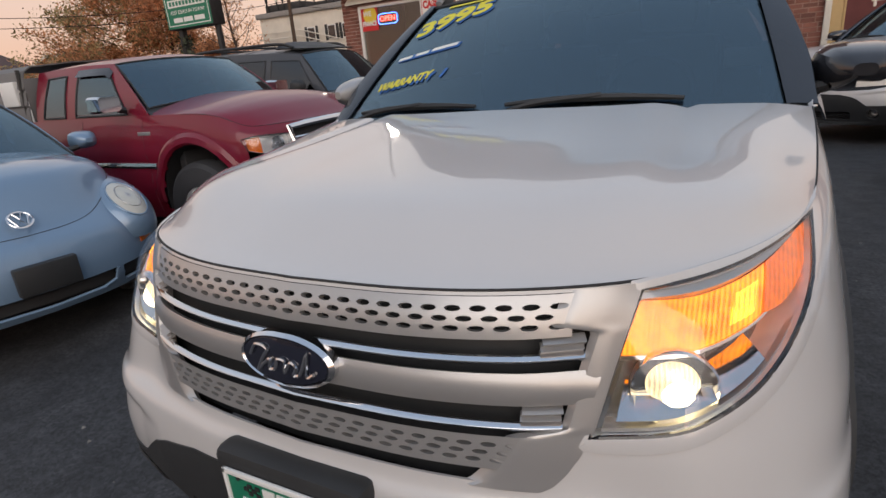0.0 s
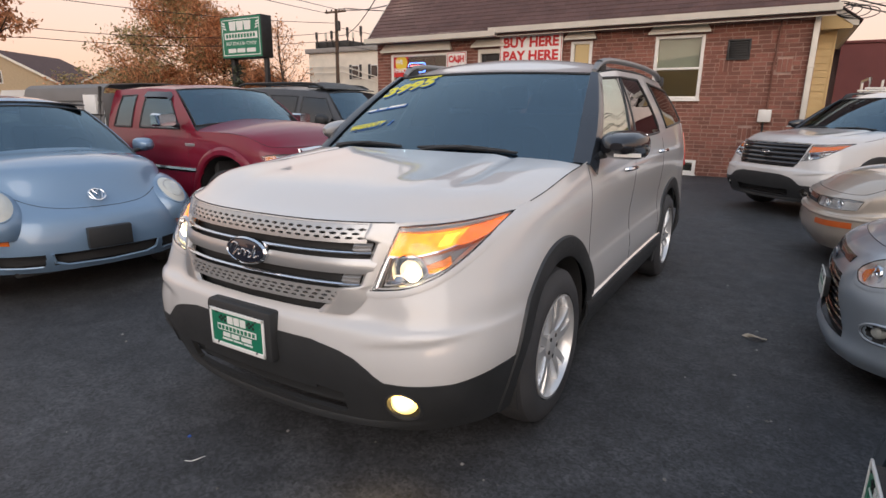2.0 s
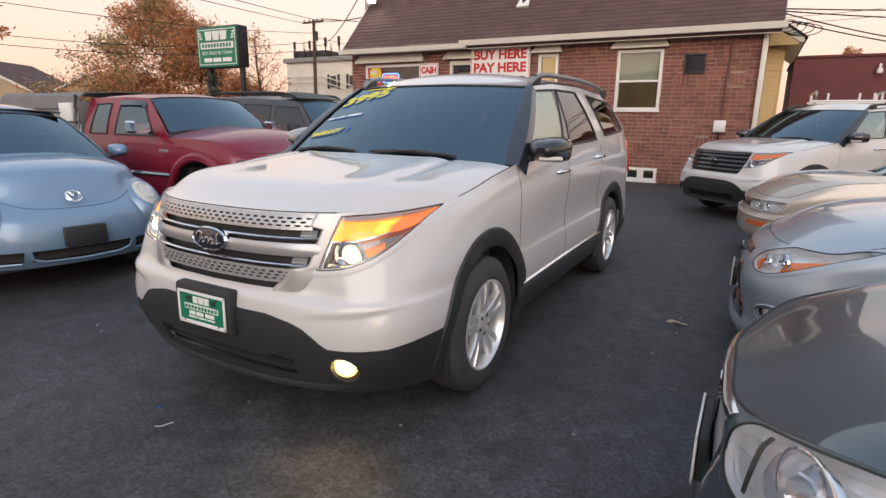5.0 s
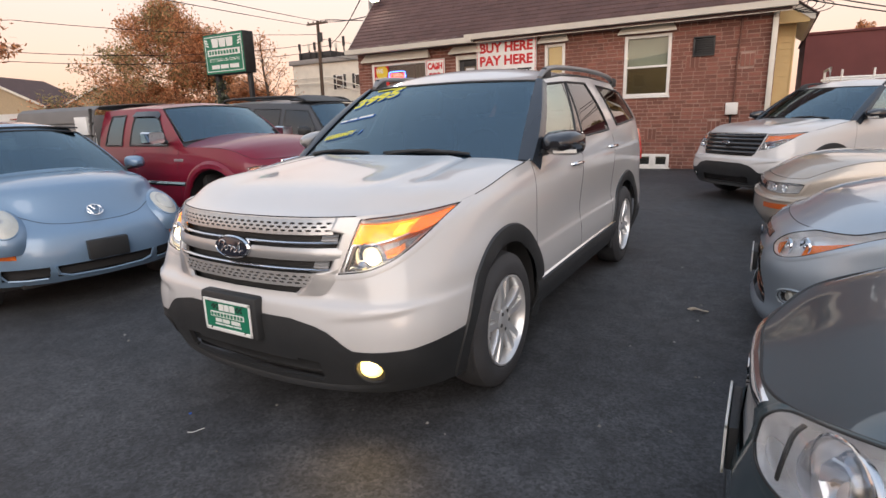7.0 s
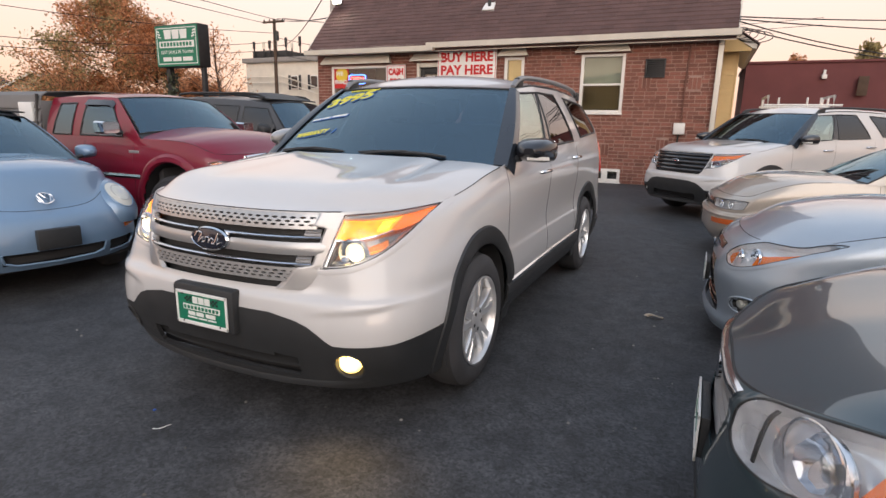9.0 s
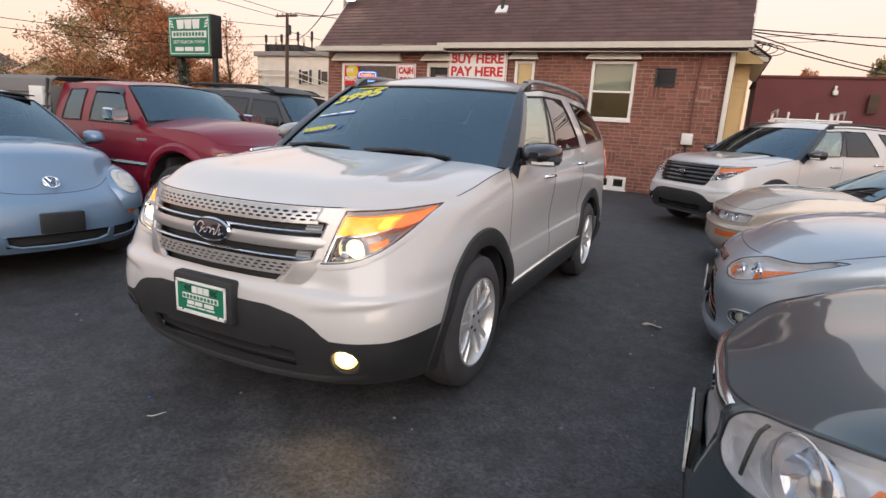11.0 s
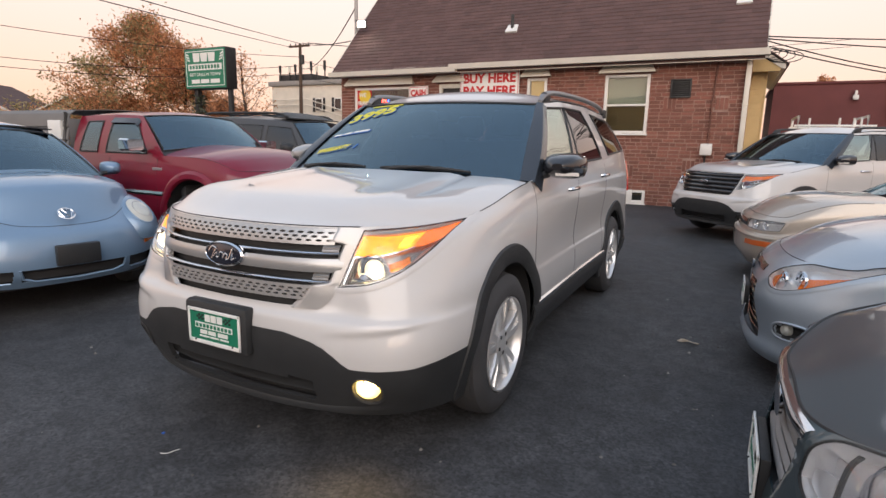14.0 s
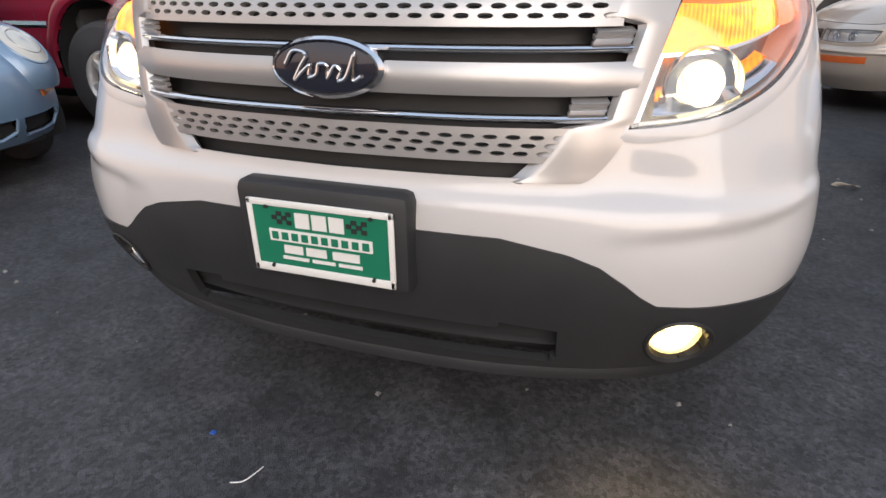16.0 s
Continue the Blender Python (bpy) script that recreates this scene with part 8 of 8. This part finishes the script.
def gable_house(name, label, x, y, w, d, h, ridge, wall_m, roof_m, turn=0, wins=()):
    """A plain house, gable towards -y, with windows cut in as framed panes."""
    s = thing(name, label, "house", pose(x, y, 0, 0, 0, turn))
    part("wall", slab([(-w / 2, 0), (w / 2, 0), (w / 2, h), (0, ridge), (-w / 2, h)], d, "y", 0), wall_m, s)
    o = .35
    for sg in (-1, 1):
        k = (ridge - h) / (w / 2)
        a, b = (0, ridge + .08), (sg * (w / 2 + o), h - o * k + .08)
        part("roof", slab([a, b, (b[0], b[1] - .18), (0, ridge - .1)], d + .6, "y", -.3), roof_m, s)
        part("barge_board", slab([(0, ridge + .1), b, (b[0], b[1] - .22), (0, ridge - .14)], .06, "y", -.37), M_TRIM, s)
    for x0, x1, z0, z1 in wins:
        wn_ = part("window", boxes((x0, x1, -.05, .03, z0, z1, .01)), M_WINFRAME, s)
        part("pane", boxes((x0 + .08, x1 - .08, -.06, -.045, z0 + .08, z1 - .08)), M_GLOSSBLACK, wn_)
    return s


gable_house("tan_house", "tan house with brown gable roof", -62, 22, 11, 10, 3.6, 6.4, M_TAN := material("tan_siding", (.42, .32, .2), rough=.8, vary=.2), M_SHINGLE, 35, [(-.6, .5, 3.4, 4.6), (-3.5, -2.3, 1, 2.4), (2.3, 3.5, 1, 2.4)])
gable_house("tan_house", "tan house with grey gable roof", -57.5, 30.5, 8, 12, 3.3, 5.4, M_TAN, M_SHINGLE, 38, [(-2.5, -1.4, 1, 2.3), (1.2, 2.4, 1, 2.3)])
# pale flat-roofed building with masts
fb = thing("flat_roof_building", "off-white flat-roofed building with roof masts", "building")
part("wall", boxes((-45.5, -31.0, 46, 56, 0, 7.4)), M_HOUSE, fb)
part("roof_edge", boxes((-45.8, -30.8, 45.7, 56.2, 7.4, 7.9, .05)), material("grey_roof_edge", (.30, .28, .26), rough=.9, vary=.3), fb)
part("roof_unit", boxes((-45.0, -40.2, 46.6, 49.0, 7.9, 8.7, .05)), M_STEEL, fb)
part("roof_unit", boxes((-38.8, -36.0, 46.6, 49.0, 7.9, 8.35, .05)), M_STEEL, fb)
for x in (-39.2, -36.6, -34.8):
    w1 = part("window", boxes((x, x + 1.0, 45.93, 46.02, 4.6, 6.0, .02)), M_WINFRAME, fb)
    part("pane", boxes((x + .1, x + .9, 45.9, 45.94, 4.7, 5.9)), M_GLOSSBLACK, w1)
    for xx in (x - .35, x + 1.05):
        part("shutter", boxes((xx, xx + .3, 45.93, 46.0, 4.55, 6.05, .01)), M_STEEL, w1)
rng = random.Random(11)
for i in range(12):
    x = -44.6 + i * 1.1 + rng.uniform(-.3, .3)
    h = rng.uniform(.5, 1.6)
    part("mast", tube([(x, 46.5, 7.9), (x, 46.5, 8.6 + h)], .08, 6), M_STEEL, fb)
    part("antenna", boxes((x - .14, x + .14, 46.4, 46.55, 8.6 + h * .3, 8.6 + h, .02)), M_HOUSE if i % 2 else M_STEEL, fb)
part("stair_rail", tube([(-45.6, 45.6, 5.9), (-40, 45.6, 5.9), (-34, 45.6, 4.3)], .06, 6), M_HOUSE, fb)
part("stair_rail", tube([(-45.6, 45.6, 5.3), (-40, 45.6, 5.3), (-34, 45.6, 3.7)], .06, 6), M_HOUSE, fb)

fence = thing("board_fence", "dark board fence behind the cars", "fence")
for i in range(60):
    x = -30 + i * .34
    part("board", boxes((x, x + .31, 15.0, 15.05, 0, 1.65 + .04 * math.sin(i * 7.1), .0)), M_POLE, fence)
for z in (.4, 1.3):
    part("rail", boxes((-30, -9.6, 15.05, 15.12, z, z + .1)), M_POLE, fence)

wc = thing("parked_van", "white van roof with red brake lamp, parked far off", "van")
part("body", slab([(-36, .4), (-36, 1.9), (-35.6, 2.25), (-29.6, 2.25), (-28.8, 1.7), (-28.6, .4)], 2.0, "y", 12.0), M_SIGNWHITE, wc)
part("window_band", boxes((-35.7, -29.0, 11.96, 12.0, 1.25, 1.85, .01)), M_GLOSSBLACK, wc)
part("brake_lamp", boxes((-33.0, -31.5, 11.95, 11.99, 1.92, 2.0, .01)), M_RED_LENS, wc)
for x in (-34.6, -30.2):
    part("wheel", lathe([(-.1, .1), (-.1, .33), (.1, .33), (.1, .1)], 20, "y", centre=(x, 12.0, .34)), M_RUBBER, wc)


def tree(x, y, h, radius, leaf_m, seed, leaves=20000, label="autumn tree with rust coloured leaves", low=.1, leaf=.12, limbs=46, shape=None, clear=.12, second=None):
    """A trunk with up-swept limbs and side twigs; leaves sit in tufts along the outer twigs. shape: crown radius by height."""
    t = thing("tree", label, "tree", pose(x, y, 0))
    rng = random.Random(seed)
    hs, rs = zip(*(shape or ((0, .5), (.3, 1.0), (.6, .75), (.85, .40), (1.0, .06))))
    bm = bmesh.new()
    lean = V((rng.uniform(-.04, .04), rng.uniform(-.04, .04), 0))
    axis = lambda v: V((lean.x * h * v + .02 * h * math.sin(5 * v + seed), lean.y * h * v + .02 * h * math.cos(4 * v + seed), h * v))
    tube([axis(v) for v in np.linspace(0, .96, 9)], [h * lerp(.020, .003, i / 8) for i in range(9)], 8, bm=bm)
    twigs = []
    for k in range(limbs):
        v = lerp(low, 1.0, (k + rng.random()) / limbs)
        a = k * 2.4 + rng.uniform(-.4, .4)
        r = radius * float(np.interp(v, hs, rs)) * rng.uniform(.62, 1.08)
        foot = axis(max(clear, v * .82 - .16 * r / radius))
        tip = axis(v) + V((r * math.cos(a), r * math.sin(a), 0))
        mid = foot.lerp(tip, .55) + V((rng.uniform(-.1, .1) * r, rng.uniform(-.1, .1) * r, -.10 * r))
        path = [V(spline([foot, mid, tip], f)) for f in np.linspace(0, 2, 6)]
        r0 = h * .0065 * (1.25 - v)
        tube(path, [lerp(r0, r0 * .25, i / 5) for i in range(6)], 5, bm=bm)
        twigs.append((path[2], path[5]))
        for j in range(5):
            p = path[rng.choice((2, 3, 4))].lerp(path[4], rng.random() * .6)
            d = V((math.cos(a) + rng.gauss(0, .8), math.sin(a) + rng.gauss(0, .8), rng.uniform(.15, 1.1))).normalized() * r * rng.uniform(.22, .46)
            tube([p, p + d * .5 + V((0, 0, .03 * r)), p + d], [r0 * .35, r0 * .25, r0 * .12], 4, bm=bm)
            twigs.append((p, p + d))
    part("trunk", bm, M_BARK, t)
    lots = [([], [], leaf_m)] + ([([], [], second)] if second else [])
    per = max(1, int(leaves / len(twigs)))
    for p, q in twigs:
        n = (q - p)
        tuft = rng.uniform(.05, .10) * radius
        verts, faces, _ = lots[0 if not second or rng.random() < .62 else 1]
        for i in range(per):
            f = rng.random() ** .7 * 1.08
            c = p + n * f + V((rng.gauss(0, 1), rng.gauss(0, 1), rng.gauss(0, .8))) * tuft * (1.05 - .5 * f)
            if c.z < h * .02:
                continue
            a, b = V((rng.gauss(0, 1), rng.gauss(0, 1), rng.gauss(0, 1))).normalized(), V((rng.gauss(0, 1), rng.gauss(0, 1), rng.gauss(0, 1))).normalized()
            sz = leaf * rng.uniform(.6, 1.3)
            k = len(verts)
            verts += [tuple(c - a * sz), tuple(c + b * sz * .5), tuple(c + a * sz), tuple(c - b * sz * .5)]
            faces.append((k, k + 1, k + 2, k + 3))
    for verts, faces, mt in lots:
        me = bpy.data.meshes.new("crown")
        me.from_pydata(verts, [], faces)
        me.materials.append(mt)
        o = new("crown", me)
        o.parent = t
        tagged(o, kind="stuff")
    return t


BROAD = ((0, .45), (.12, .85), (.32, 1.0), (.5, .80), (.68, .52), (.85, .30), (1.0, .04))
tree(-40.6, 27, 10.9, 9.0, M_LEAF_RUST, 5, 44000, "large autumn tree with rust brown leaves", .10, .125, 64, BROAD, .10, M_LEAF_OLIVE)
tree(-37.0, 27.5, 8.6, 5.0, M_LEAF_RUST, 17, 14000, "upright autumn tree with orange brown leaves", .2, .115, 40, BROAD, .12)
tree(-46.8, 26, 4.8, 3.6, M_LEAF_OLIVE, 8, 7000, "round olive green tree turning brown", .08, .13, 30)
tree(-30.6, 28, 8.0, 4.4, M_LEAF_RUST, 13, 1900, "half bare tree with few rust leaves", .2, .10, 40, BROAD, .12)
tree(-39.6, 25, 4.4, 4.0, M_LEAF_ORANGE, 21, 9000, "low orange coloured tree", .05, .13, 34)
tree(-43.8, 25.5, 4.2, 3.6, M_LEAF_OLIVE, 23, 8000, "low olive coloured tree", .05, .13, 34)
tree(-34.0, 29, 4.4, 3.8, M_LEAF_ORANGE, 22, 8000, "low rust coloured shrub tree", .05, .13, 34)
tree(-54, 33, 6.0, 3.0, M_LEAF_OLIVE, 31, 5000, "low green tree between houses", .08, .15, 30)
tree(-27.6, 7.0, 11.0, 4.4, M_LEAF_RUST, 44, 11000, "tall autumn tree with dark rust leaves", .42, .14, 44)
for i, (x, y, h) in enumerate(((9.0, 33, 5.9), (12.5, 34, 6.6), (16.5, 35, 7.0), (6.0, 34, 5.4), (20.5, 36, 7.4))):
    tree(x, y, h, 2.6, M_LEAF_RUST if i % 2 else M_LEAF_OLIVE, 60 + i, 3200, "autumn tree behind the maroon building", .3, .15, 26)

# ---- behind the camera: unseen houses added across the street to darken low reflections ----
for x, y, w, h in ((-26, -35, 17, 6.6), (-6, -36, 21, 6.9), (14, -35, 17, 6.6)):
    gable_house("street_house", "plain unseen two-storey house added for dark reflections", x, y, w, 10, 5.6, h, M_TAN, M_SHINGLE, 180, [(-w / 3, -w / 3 + 1.2, 1, 2.4), (w / 6, w / 6 + 1.2, 1, 2.4), (-w / 3, -w / 3 + 1.2, 3.6, 4.9), (w / 6, w / 6 + 1.2, 3.6, 4.9)])

# ---- litter on the asphalt ----
rng = random.Random(77)
lf = thing("fallen_leaf", "curled pale fallen leaf on the asphalt", "leaf")
part("blade", sheet([[(1.785 + .11 * (u - .5) + .02 * math.sin(v * 5), 1.617 + .045 * (v - .5) * (1 - abs(2 * u - 1) ** 2) + .012 * math.sin(u * 7), .006 + .02 * abs(v - .5) + .012 * math.sin(3 * u)) for v in np.linspace(0, 1, 7)] for u in np.linspace(0, 1, 5)], .002), material("pale_leaf", (.42, .36, .28), rough=.8, vary=.2), lf)
th = thing("white_thread", "thin curled white strip on the asphalt", "litter")
part("strip", tube([spline([(-.235, -1.20, .003), (-.208, -1.187, .003), (-.192, -1.158, .006), (-.188, -1.135, .003)], f) for f in np.linspace(0, 3, 13)], .0017, 5), M_SIGNWHITE, th)
bb = thing("blue_scrap", "small blue scrap on the asphalt", "litter")
part("scrap", boxes((-.387, -.373, -1.084, -1.072, .001, .006, .001)), material("blue_scrap", (.03, .12, .5), rough=.5, vary=.2), bb)
verts, faces = [], []
for i in range(230):
    x, y = rng.uniform(-4, 3.2), rng.uniform(-3.2, 6)
    s = rng.choice((.004, .005, .006, .009))
    a = rng.uniform(0, 6.28)
    q = len(verts)
    for dx, dy, dz in ((-1, -1, 0), (1, -.6, 0), (.7, 1, 0), (-.8, .8, 0), (0, 0, 1.1)):
        verts.append((x + s * (dx * math.cos(a) - dy * math.sin(a)), y + s * (dx * math.sin(a) + dy * math.cos(a)), s * dz + .0005))
    faces += [(q, q + 1, q + 4), (q + 1, q + 2, q + 4), (q + 2, q + 3, q + 4), (q + 3, q, q + 4)]
me = bpy.data.meshes.new("grit")
me.from_pydata(verts, [], faces)
me.materials.append(material("pale_grit", (.17, .165, .155), rough=.9, random=.5))
tagged(new("grit", me), "scattered pale grit and leaf crumbs on asphalt", "grit", kind="stuff")
